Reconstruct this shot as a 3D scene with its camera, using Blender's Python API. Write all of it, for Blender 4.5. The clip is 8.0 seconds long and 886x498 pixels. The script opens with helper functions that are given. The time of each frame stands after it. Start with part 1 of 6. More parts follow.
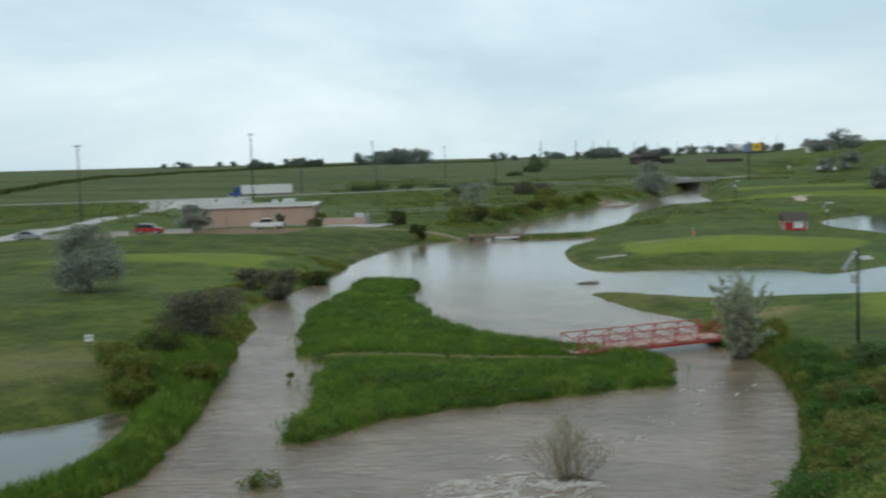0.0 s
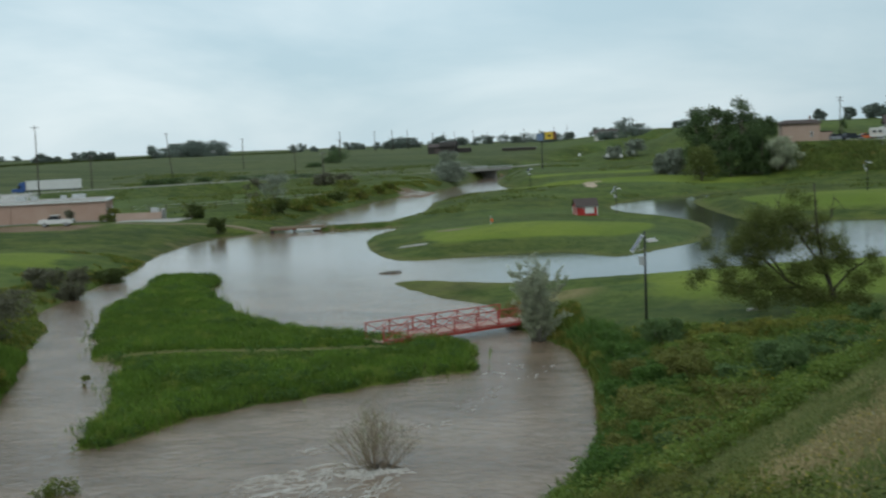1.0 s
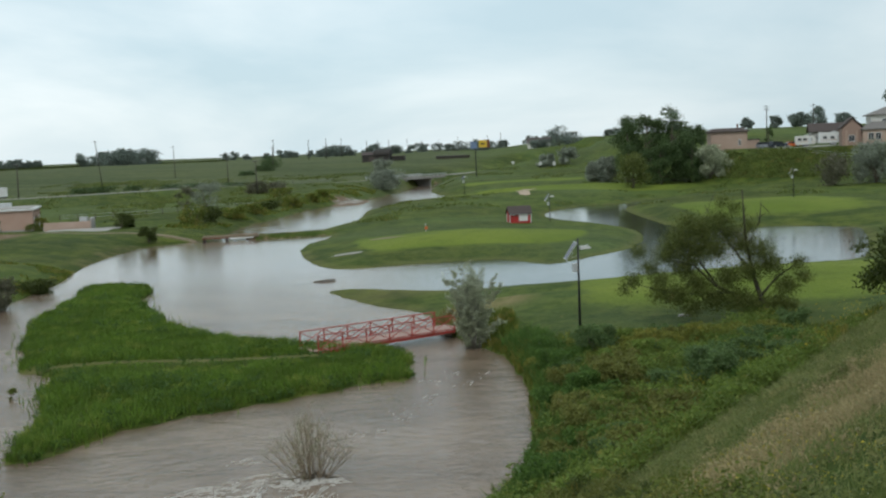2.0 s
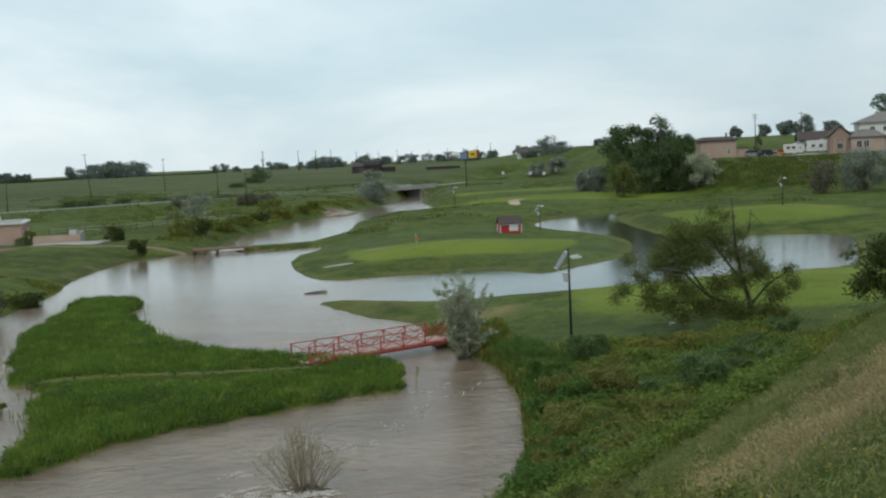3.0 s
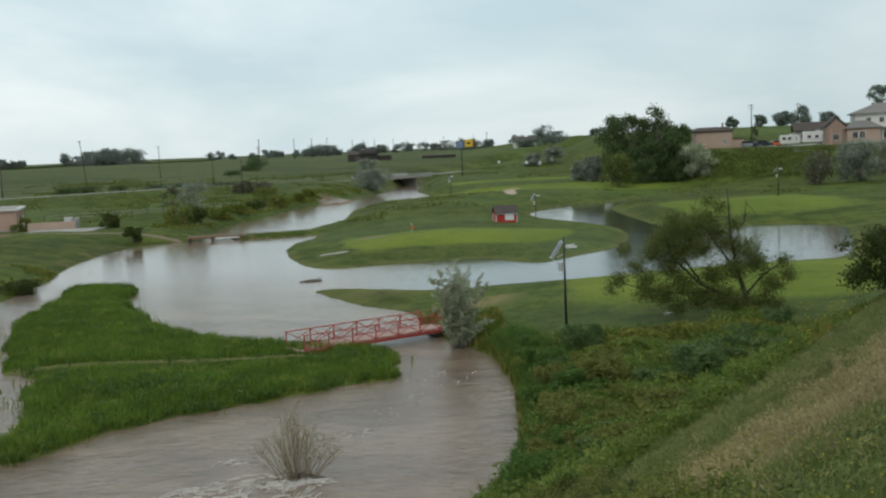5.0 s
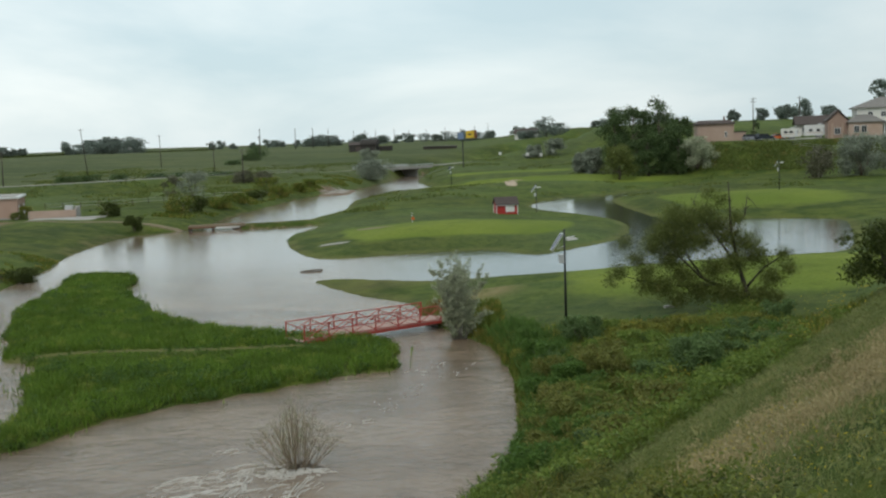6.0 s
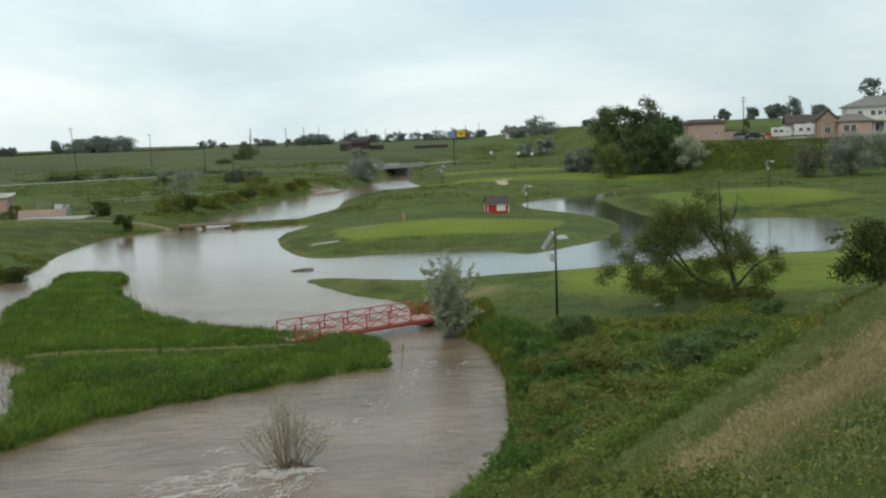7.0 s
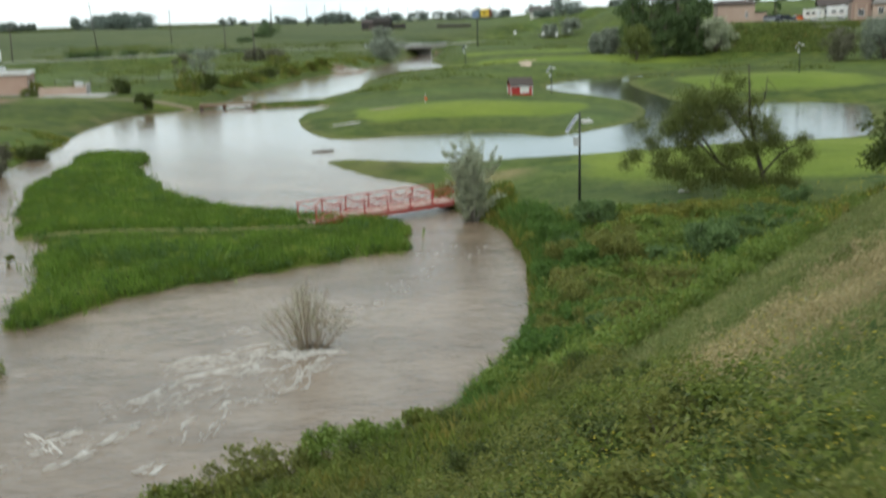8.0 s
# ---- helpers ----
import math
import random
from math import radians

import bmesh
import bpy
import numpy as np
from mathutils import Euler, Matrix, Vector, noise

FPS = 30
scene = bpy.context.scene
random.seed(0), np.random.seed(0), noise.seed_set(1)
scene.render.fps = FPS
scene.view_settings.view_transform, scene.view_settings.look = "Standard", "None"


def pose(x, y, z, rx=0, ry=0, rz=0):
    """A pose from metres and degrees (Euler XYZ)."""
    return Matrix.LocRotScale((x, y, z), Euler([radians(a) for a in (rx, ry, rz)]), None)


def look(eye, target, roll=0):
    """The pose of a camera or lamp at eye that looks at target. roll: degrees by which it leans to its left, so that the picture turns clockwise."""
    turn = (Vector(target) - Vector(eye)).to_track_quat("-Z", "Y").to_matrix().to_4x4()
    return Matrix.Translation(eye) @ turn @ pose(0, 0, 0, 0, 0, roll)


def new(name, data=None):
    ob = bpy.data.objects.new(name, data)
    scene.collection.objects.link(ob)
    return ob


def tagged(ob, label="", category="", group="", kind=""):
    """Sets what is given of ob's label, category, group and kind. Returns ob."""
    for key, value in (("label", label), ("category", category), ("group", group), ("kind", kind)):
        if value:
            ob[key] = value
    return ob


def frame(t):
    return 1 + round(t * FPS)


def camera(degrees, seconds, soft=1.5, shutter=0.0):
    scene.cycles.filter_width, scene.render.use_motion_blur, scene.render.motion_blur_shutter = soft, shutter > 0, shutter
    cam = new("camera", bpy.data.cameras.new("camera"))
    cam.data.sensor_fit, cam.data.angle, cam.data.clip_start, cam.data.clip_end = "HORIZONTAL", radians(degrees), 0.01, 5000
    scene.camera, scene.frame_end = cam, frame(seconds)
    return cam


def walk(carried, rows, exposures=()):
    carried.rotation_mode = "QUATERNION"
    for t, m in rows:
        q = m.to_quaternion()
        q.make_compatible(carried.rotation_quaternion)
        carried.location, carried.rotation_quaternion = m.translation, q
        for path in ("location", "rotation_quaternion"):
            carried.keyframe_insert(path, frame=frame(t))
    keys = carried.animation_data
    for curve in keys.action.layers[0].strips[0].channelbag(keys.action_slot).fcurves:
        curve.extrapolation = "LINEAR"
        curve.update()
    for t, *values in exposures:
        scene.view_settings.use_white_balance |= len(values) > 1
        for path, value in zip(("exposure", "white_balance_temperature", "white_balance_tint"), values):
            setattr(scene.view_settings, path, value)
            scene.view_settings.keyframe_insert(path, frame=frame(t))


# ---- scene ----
# A flooded creek through a golf course, seen from a grassy embankment.
cam = camera(44.0, 8.0, soft=2.3, shutter=0.5)
# seconds, x, y, z, yaw, pitch, lean
ROWS = [
    (0.0, 0.0, 0.0, 12.2, 14.46, -4.48, 1.62),
    (0.5, 0.0, 0.0, 12.2, 9.02, -4.51, 2.27),
    (1.0, 0.0, 0.0, 12.2, 4.05, -5.31, 2.27),
    (1.5, 0.0, 0.0, 12.2, 2.43, -5.93, 1.48),
    (2.0, 0.0, 0.0, 12.2, 0.62, -5.03, 2.28),
    (3.5, 0.0, 0.0, 12.2, 0.02, -4.41, 2.75),
    (4.0, 0.0, 0.0, 12.2, -0.07, -4.27, 2.92),
    (4.5, 0.0, 0.0, 12.2, -0.04, -4.47, 3.0),
    (5.0, 0.0, 0.0, 12.2, -0.11, -5.09, 2.36),
    (6.5, 0.0, 0.0, 12.2, -0.12, -5.57, 1.85),
    (7.0, 0.0, 0.0, 12.2, -0.52, -5.62, 1.94),
    (7.5, 0.0, 0.0, 12.2, 0.65, -7.28, 1.69),
    (7.6, 0.0, 0.0, 12.2, 0.72, -8.26, 2.04),
    (7.8, 0.0, 0.0, 12.2, 0.73, -10.31, 2.04),
    (7.9, 0.0, 0.08, 12.2, 0.72, -10.75, 1.9),
    (8.0, -0.02, 0.5, 12.2, 0.67, -11.74, 1.45),
]
walk(cam, [(t, pose(x, y, z, 90 + pitch, lean, yaw)) for t, x, y, z, yaw, pitch, lean in ROWS], exposures=[(0.0, -0.02, 6350, 9), (0.5, -0.14, 6250, 8), (1.0, -0.16, 6300, 8), (1.5, 0.02, 6550, 10), (2.0, 0.05, 6560, 11), (4.0, -0.06, 6620, 11), (5.0, -0.03, 6720, 11), (7.0, 0.12, 6820, 11), (7.5, 0.18, 6760, 11), (7.9, 0.52, 6760, 11), (8.0, 0.6, 6740, 11)])

# ---------------------------------------------------------------- light
SUN_EL, SUN_AZ = radians(48), radians(200)
world = bpy.data.worlds.new("overcast")
scene.world = world
world.use_nodes = True
wn, wl = world.node_tree.nodes, world.node_tree.links
wn.clear()


def wnode(kind, **values):
    n = wn.new(kind)
    for k, v in values.items():
        n.inputs[k].default_value = v
    return n


w_out, w_bg = wn.new("ShaderNodeOutputWorld"), wnode("ShaderNodeBackground", Strength=1.0)
w_sky = wn.new("ShaderNodeTexSky")
w_sky.sky_type, w_sky.sun_disc = "NISHITA", False
w_sky.sun_elevation, w_sky.sun_rotation = SUN_EL, SUN_AZ
w_co = wn.new("ShaderNodeTexCoord")
w_sep = wn.new("ShaderNodeSeparateXYZ")
w_up = wn.new("ShaderNodeMath"); w_up.operation = "MAXIMUM"; w_up.inputs[1].default_value = 0.0
w_lift = wn.new("ShaderNodeMath"); w_lift.operation = "ADD"; w_lift.inputs[1].default_value = 0.30
w_div = wn.new("ShaderNodeVectorMath"); w_div.operation = "DIVIDE"
w_n1 = wnode("ShaderNodeTexNoise", Scale=0.9, Detail=7.0, Roughness=0.52, Distortion=0.35)
w_ramp = wn.new("ShaderNodeValToRGB")
w_ramp.color_ramp.elements[0].position, w_ramp.color_ramp.elements[0].color = 0.36, (0.52, 0.68, 0.75, 1)
w_ramp.color_ramp.elements[1].position, w_ramp.color_ramp.elements[1].color = 0.66, (0.845, 0.94, 0.962, 1)
w_clear = wn.new("ShaderNodeMixRGB"); w_clear.blend_type = "ADD"; w_clear.inputs[0].default_value = 0.012
wl.new(w_co.outputs["Generated"], w_sep.inputs[0])
wl.new(w_sep.outputs["Z"], w_up.inputs[0])
wl.new(w_up.outputs[0], w_lift.inputs[0])
wl.new(w_co.outputs["Generated"], w_div.inputs[0])
wl.new(w_lift.outputs[0], w_div.inputs[1])
wl.new(w_div.outputs[0], w_n1.inputs["Vector"])
wl.new(w_n1.outputs[0], w_ramp.inputs[0])
wl.new(w_ramp.outputs[0], w_clear.inputs[1])
wl.new(w_sky.outputs[0], w_clear.inputs[2])
w_east = wn.new("ShaderNodeMapRange"); w_east.interpolation_type = "SMOOTHSTEP"
w_east.inputs["From Min"].default_value, w_east.inputs["From Max"].default_value = -0.12, 0.50
w_east.inputs["To Min"].default_value, w_east.inputs["To Max"].default_value = 0.0, 0.27
w_heavy = wn.new("ShaderNodeMixRGB"); w_heavy.inputs[2].default_value = (0.30, 0.38, 0.42, 1)
wl.new(w_sep.outputs["X"], w_east.inputs["Value"])
wl.new(w_east.outputs[0], w_heavy.inputs[0])
wl.new(w_clear.outputs[0], w_heavy.inputs[1])
w_low = wn.new("ShaderNodeMapRange"); w_low.interpolation_type = "SMOOTHSTEP"
w_low.inputs["From Min"].default_value, w_low.inputs["From Max"].default_value = 0.0, 0.13
w_low.inputs["To Min"].default_value, w_low.inputs["To Max"].default_value = 0.20, 0.0
w_grey = wn.new("ShaderNodeMixRGB"); w_grey.inputs[2].default_value = (0.50, 0.61, 0.66, 1)
wl.new(w_up.outputs[0], w_low.inputs["Value"])
wl.new(w_low.outputs[0], w_grey.inputs[0])
wl.new(w_heavy.outputs[0], w_grey.inputs[1])
wl.new(w_grey.outputs[0], w_bg.inputs["Color"])
wl.new(w_bg.outputs[0], w_out.inputs["Surface"])

sun = new("sun", bpy.data.lights.new("sun", "SUN"))
sun.data.energy, sun.data.angle, sun.data.color = 0.9, radians(25), (1.0, 0.965, 0.91)
sun.matrix_world = look((math.sin(SUN_AZ) * math.cos(SUN_EL) * 100, math.cos(SUN_AZ) * math.cos(SUN_EL) * 100, math.sin(SUN_EL) * 100), (0, 0, 0))


# ---------------------------------------------------------------- materials
def material(name):
    m = bpy.data.materials.new(name)
    m.use_nodes = True
    return m, m.node_tree.nodes, m.node_tree.links, m.node_tree.nodes["Principled BSDF"]


def noise_node(nt, nl, scale, detail=4.0, rough=0.55, vector=None, distortion=0.0):
    n = nt.new("ShaderNodeTexNoise")
    n.inputs["Scale"].default_value, n.inputs["Detail"].default_value = scale, detail
    n.inputs["Roughness"].default_value, n.inputs["Distortion"].default_value = rough, distortion
    if vector is None:
        vector = nt.new("ShaderNodeTexCoord").outputs["Object"]
    nl.new(vector, n.inputs["Vector"])
    return n


def mix_node(nt, nl, fac, a, b, blend="MIX"):
    n = nt.new("ShaderNodeMixRGB")
    n.blend_type = blend
    for socket, v in zip(n.inputs, (fac, a, b)):
        if isinstance(v, (int, float)):
            socket.default_value = v
        elif isinstance(v, tuple):
            socket.default_value = (*v, 1)
        else:
            nl.new(v, socket)
    return n.outputs[0]


def spread(nt, nl, value, low, high):
    n = nt.new("ShaderNodeMapRange")
    n.interpolation_type = "SMOOTHSTEP"
    n.inputs["From Min"].default_value, n.inputs["From Max"].default_value = low, high
    nl.new(value, n.inputs["Value"])
    return n.outputs[0]


def bump_node(nt, nl, height, strength, distance, target):
    b = nt.new("ShaderNodeBump")
    b.inputs["Strength"].default_value, b.inputs["Distance"].default_value = strength, distance
    nl.new(height, b.inputs["Height"])
    nl.new(b.outputs[0], target.inputs["Normal"])


def surface(name, color, other, rough=0.8, metal=0.0, scale=2.0, fine=14.0, bump=0.3, depth=0.02, spec=0.4):
    """Paint, timber, stone, metal: two colours mixed by large stains and fine grain, with relief."""
    m, nt, nl, p = material(name)
    big, small = noise_node(nt, nl, scale, 5), noise_node(nt, nl, fine, 3)
    c = mix_node(nt, nl, spread(nt, nl, big.outputs[0], 0.35, 0.7), color, other)
    dark = tuple(v * 0.7 for v in color)
    c = mix_node(nt, nl, spread(nt, nl, small.outputs[0], 0.5, 0.85), c, dark)
    rnd = nt.new("ShaderNodeObjectInfo").outputs["Random"]
    c = mix_node(nt, nl, spread(nt, nl, rnd, -1.5, 2.0), c, tuple(v * 0.8 for v in color))
    nl.new(c, p.inputs["Base Color"])
    p.inputs["Roughness"].default_value, p.inputs["Metallic"].default_value = rough, metal
    p.inputs["Specular IOR Level"].default_value = spec
    bump_node(nt, nl, small.outputs[0], bump, depth, p)
    return m


def foliage(name, dark, light, third=None, share=0.25, clear=0.25, rough=0.6, patch=0.5):
    """Leaves and blades: colour varies from piece to piece and in patches, light shines through a little."""
    m, nt, nl, p = material(name)
    rnd = nt.new("ShaderNodeNewGeometry").outputs["Random Per Island"]
    c = mix_node(nt, nl, rnd, dark, light)
    big = noise_node(nt, nl, patch, 3)
    c = mix_node(nt, nl, spread(nt, nl, big.outputs[0], 0.38, 0.66), c, tuple((a + b) * 0.36 for a, b in zip(dark, light)))
    if third:
        pick = noise_node(nt, nl, patch * 3.1, 4)
        c = mix_node(nt, nl, spread(nt, nl, pick.outputs[0], 0.72 - share * 0.5, 0.82 - share * 0.4), c, third)
    nl.new(c, p.inputs["Base Color"])
    p.inputs["Roughness"].default_value = rough
    p.inputs["Specular IOR Level"].default_value = 0.25
    t = nt.new("ShaderNodeBsdfTranslucent")
    nl.new(c, t.inputs["Color"])
    mx = nt.new("ShaderNodeMixShader")
    mx.inputs[0].default_value = clear
    nl.new(p.outputs[0], mx.inputs[1])
    nl.new(t.outputs[0], mx.inputs[2])
    nl.new(mx.outputs[0], nt["Material Output"].inputs["Surface"])
    return m


def ground_material():
    m, nt, nl, p = material("turf_and_soil")
    co = nt.new("ShaderNodeTexCoord").outputs["Object"]
    n_big, n_mid, n_fine = noise_node(nt, nl, 0.035, 5, vector=co), noise_node(nt, nl, 0.32, 5, vector=co), noise_node(nt, nl, 3.2, 4, 0.65, co)
    n_far = noise_node(nt, nl, 0.011, 6, 0.6, co)
    rough_grass = mix_node(nt, nl, spread(nt, nl, n_mid.outputs[0], 0.36, 0.66), (0.042, 0.064, 0.0095), (0.090, 0.106, 0.0190))
    rough_grass = mix_node(nt, nl, spread(nt, nl, n_far.outputs[0], 0.45, 0.68), rough_grass, (0.090, 0.122, 0.040))
    band = nt.new("ShaderNodeMapping")
    band.inputs["Scale"].default_value = (0.016, 0.085, 0.05)
    band.inputs["Rotation"].default_value = (0, 0, radians(-18))
    nl.new(co, band.inputs["Vector"])
    strip = noise_node(nt, nl, 1.0, 5, 0.62, band.outputs[0], 0.4)
    rough_grass = mix_node(nt, nl, spread(nt, nl, strip.outputs[0], 0.48, 0.62), rough_grass, mix_node(nt, nl, 1.0, rough_grass, (0.86, 0.90, 0.92), "MULTIPLY"))
    rough_grass = mix_node(nt, nl, spread(nt, nl, strip.outputs[0], 0.44, 0.30), rough_grass, (0.092, 0.112, 0.030))
    rough_grass = mix_node(nt, nl, spread(nt, nl, n_big.outputs[0], 0.40, 0.62), rough_grass, mix_node(nt, nl, 1.0, rough_grass, (1.22, 1.26, 1.1), "MULTIPLY"))
    n_clod = noise_node(nt, nl, 0.95, 5, 0.68, co)
    rough_grass = mix_node(nt, nl, spread(nt, nl, n_clod.outputs[0], 0.46, 0.64), rough_grass, mix_node(nt, nl, 1.0, rough_grass, (0.66, 0.74, 0.66), "MULTIPLY"))
    rough_grass = mix_node(nt, nl, spread(nt, nl, n_clod.outputs[0], 0.42, 0.26), rough_grass, (0.105, 0.108, 0.030))
    mown = mix_node(nt, nl, spread(nt, nl, n_big.outputs[0], 0.38, 0.64), (0.115, 0.160, 0.0190), (0.165, 0.205, 0.0299))
    mown = mix_node(nt, nl, spread(nt, nl, n_mid.outputs[0], 0.5, 0.8), mown, (0.100, 0.130, 0.0190))
    dry = mix_node(nt, nl, spread(nt, nl, n_mid.outputs[0], 0.35, 0.65), (0.22, 0.175, 0.080), (0.145, 0.140, 0.050))
    dirt = mix_node(nt, nl, spread(nt, nl, n_mid.outputs[0], 0.35, 0.7), (0.150, 0.100, 0.060), (0.235, 0.165, 0.115))
    gravel = mix_node(nt, nl, spread(nt, nl, n_mid.outputs[0], 0.35, 0.7), (0.34, 0.32, 0.30), (0.46, 0.44, 0.42))

    def zone(name, soft=0.22):
        a = nt.new("ShaderNodeAttribute")
        a.attribute_name = name
        s = nt.new("ShaderNodeMath")
        s.operation = "MULTIPLY_ADD"
        nl.new(n_mid.outputs[0], s.inputs[0])
        s.inputs[1].default_value = 0.5
        nl.new(a.outputs["Fac"], s.inputs[2])
        return spread(nt, nl, s.outputs[0], 0.75 - soft, 0.75 + soft)

    prairie = mix_node(nt, nl, spread(nt, nl, strip.outputs[0], 0.40, 0.62), (0.098, 0.112, 0.040), (0.060, 0.080, 0.028))
    prairie = mix_node(nt, nl, spread(nt, nl, n_mid.outputs[0], 0.42, 0.68), prairie, mix_node(nt, nl, 1.0, prairie, (0.74, 0.80, 0.76), "MULTIPLY"))
    rough_grass = mix_node(nt, nl, zone("prairie", 0.4), rough_grass, prairie)
    c = mix_node(nt, nl, zone("mown"), rough_grass, mown)
    c = mix_node(nt, nl, zone("dry", 0.35), c, dry)
    c = mix_node(nt, nl, zone("dirt"), c, dirt)
    c = mix_node(nt, nl, zone("gravel", 0.1), c, gravel)
    c = mix_node(nt, nl, spread(nt, nl, n_fine.outputs[0], 0.42, 0.75), c, mix_node(nt, nl, 1.0, c, (0.62, 0.66, 0.6), "MULTIPLY"))
    nl.new(c, p.inputs["Base Color"])
    p.inputs["Roughness"].default_value, p.inputs["Specular IOR Level"].default_value = 0.95, 0.15
    bump_node(nt, nl, n_fine.outputs[0], 0.6, 0.12, p)
    return m


def water_material():
    m, nt, nl, p = material("muddy_flood_water")
    co = nt.new("ShaderNodeTexCoord").outputs["Object"]
    mp = nt.new("ShaderNodeMapping")
    mp.inputs["Rotation"].default_value = (0, 0, radians(-28))
    mp.inputs["Scale"].default_value = (0.7, 1.1, 1.0)
    nl.new(co, mp.inputs["Vector"])
    flow = mp.outputs[0]
    silt = noise_node(nt, nl, 0.16, 5, 0.6, flow, 0.8)
    ripple = noise_node(nt, nl, 1.9, 5, 0.62, flow, 1.6)
    swell = noise_node(nt, nl, 0.42, 4, 0.55, flow, 1.2)
    a = nt.new("ShaderNodeAttribute")
    a.attribute_name = "calm"
    brown = mix_node(nt, nl, spread(nt, nl, silt.outputs[0], 0.34, 0.68), (0.136, 0.096, 0.064), (0.215, 0.156, 0.108))
    c = mix_node(nt, nl, a.outputs["Fac"], brown, (0.052, 0.056, 0.042))
    nl.new(c, p.inputs["Base Color"])
    p.inputs["IOR"].default_value = 1.38
    r = nt.new("ShaderNodeMapRange")
    nl.new(a.outputs["Fac"], r.inputs["Value"])
    r.inputs["To Max"].default_value = 0.04
    glide = nt.new("ShaderNodeAttribute")
    glide.attribute_name = "still"
    fast = nt.new("ShaderNodeMapRange")
    nl.new(glide.outputs["Fac"], fast.inputs["Value"])
    fast.inputs["To Min"].default_value, fast.inputs["To Max"].default_value = 0.19, 0.11
    nl.new(fast.outputs[0], r.inputs["To Min"])
    nl.new(r.outputs[0], p.inputs["Roughness"])
    s = nt.new("ShaderNodeMapRange")
    nl.new(a.outputs["Fac"], s.inputs["Value"])
    s.inputs["To Max"].default_value = 0.09
    e = nt.new("ShaderNodeAttribute")
    e.attribute_name = "still"
    q = nt.new("ShaderNodeMapRange")
    nl.new(e.outputs["Fac"], q.inputs["Value"])
    q.inputs["To Min"].default_value, q.inputs["To Max"].default_value = 0.9, 0.11
    nl.new(q.outputs[0], s.inputs["To Min"])
    h = nt.new("ShaderNodeMath")
    h.operation = "MULTIPLY_ADD"
    nl.new(swell.outputs[0], h.inputs[0])
    h.inputs[1].default_value = 2.2
    nl.new(ripple.outputs[0], h.inputs[2])
    b = nt.new("ShaderNodeBump")
    b.inputs["Distance"].default_value = 0.075
    nl.new(s.outputs[0], b.inputs["Strength"])
    nl.new(h.outputs[0], b.inputs["Height"])
    nl.new(b.outputs[0], p.inputs["Normal"])
    return m


GROUND, WATER = ground_material(), water_material()
REED = foliage("reed_green", (0.084, 0.156, 0.022), (0.175, 0.278, 0.038), (0.235, 0.290, 0.054), 0.35, clear=0.45, patch=0.28)
RIM_GREEN = foliage("island_edge_leaf", (0.060, 0.120, 0.026), (0.120, 0.205, 0.046), None, clear=0.4, patch=0.7)
BANK_GREEN = foliage("bank_weed_green", (0.090, 0.130, 0.0204), (0.185, 0.225, 0.0394), (0.250, 0.215, 0.0510), 0.45, clear=0.45, patch=0.3)
HILL_GREEN = foliage("hill_grass_green", (0.135, 0.172, 0.050), (0.252, 0.280, 0.096), (0.305, 0.285, 0.120), 0.4, clear=0.45, patch=0.35)
DRY_GRASS = foliage("dry_grass_straw", (0.31, 0.25, 0.125), (0.50, 0.41, 0.215), (0.24, 0.225, 0.095), 0.3, clear=0.38, patch=0.5)
UNDERGROWTH = foliage("bank_undergrowth_leaf", (0.110, 0.175, 0.034), (0.225, 0.300, 0.062), (0.30, 0.29, 0.07), 0.3, clear=0.45, patch=0.4)
LUSH = foliage("lush_bank_green", (0.062, 0.128, 0.026), (0.130, 0.225, 0.046), None, clear=0.42, patch=0.6)
RUSTY_GRASS = foliage("rusty_grass", (0.17, 0.105, 0.032), (0.29, 0.185, 0.060), (0.17, 0.17, 0.045), 0.4, clear=0.3, patch=0.6)
WEED_LEAF = foliage("weed_leaf_green", (0.105, 0.145, 0.028), (0.225, 0.265, 0.060), (0.30, 0.26, 0.07), 0.3, clear=0.42, patch=0.8)
SAGE_LEAF = foliage("silver_sage_leaf", (0.29, 0.325, 0.205), (0.50, 0.53, 0.37), None, clear=0.32, patch=1.2)
OLIVE_LEAF = foliage("russian_olive_leaf", (0.175, 0.205, 0.155), (0.35, 0.385, 0.30), None, clear=0.3, patch=0.5)
WILLOW_LEAF = foliage("willow_leaf", (0.095, 0.125, 0.028), (0.190, 0.220, 0.060), (0.205, 0.195, 0.060), 0.25, clear=0.35, patch=0.7)
TREE_LEAF = foliage("cottonwood_leaf", (0.048, 0.088, 0.030), (0.110, 0.162, 0.056), None, patch=0.25)
DARK_LEAF = foliage("dark_bush_leaf", (0.045, 0.066, 0.0136), (0.100, 0.125, 0.0286), None, patch=0.6)
GREY_BUSH = foliage("grey_brown_bush_leaf", (0.100, 0.100, 0.064), (0.190, 0.185, 0.118), None, patch=0.8)
# leaf of far trees, paled and blued: aerial haze put into the colour
HAZED_LEAF = foliage("hazed_tree_leaf", (0.150, 0.190, 0.160), (0.250, 0.295, 0.250), None, clear=0.45, patch=0.1)
GOLD = foliage("yellow_blossom", (0.42, 0.33, 0.03), (0.62, 0.50, 0.06), None, patch=1.0)
PALE_HEAD = foliage("pale_seed_head", (0.40, 0.44, 0.36), (0.62, 0.64, 0.55), None, patch=1.0)
OLIVE_SCRUB = foliage("olive_scrub_leaf", (0.122, 0.142, 0.034), (0.250, 0.258, 0.068), (0.29, 0.235, 0.070), 0.25, clear=0.42, patch=0.9)
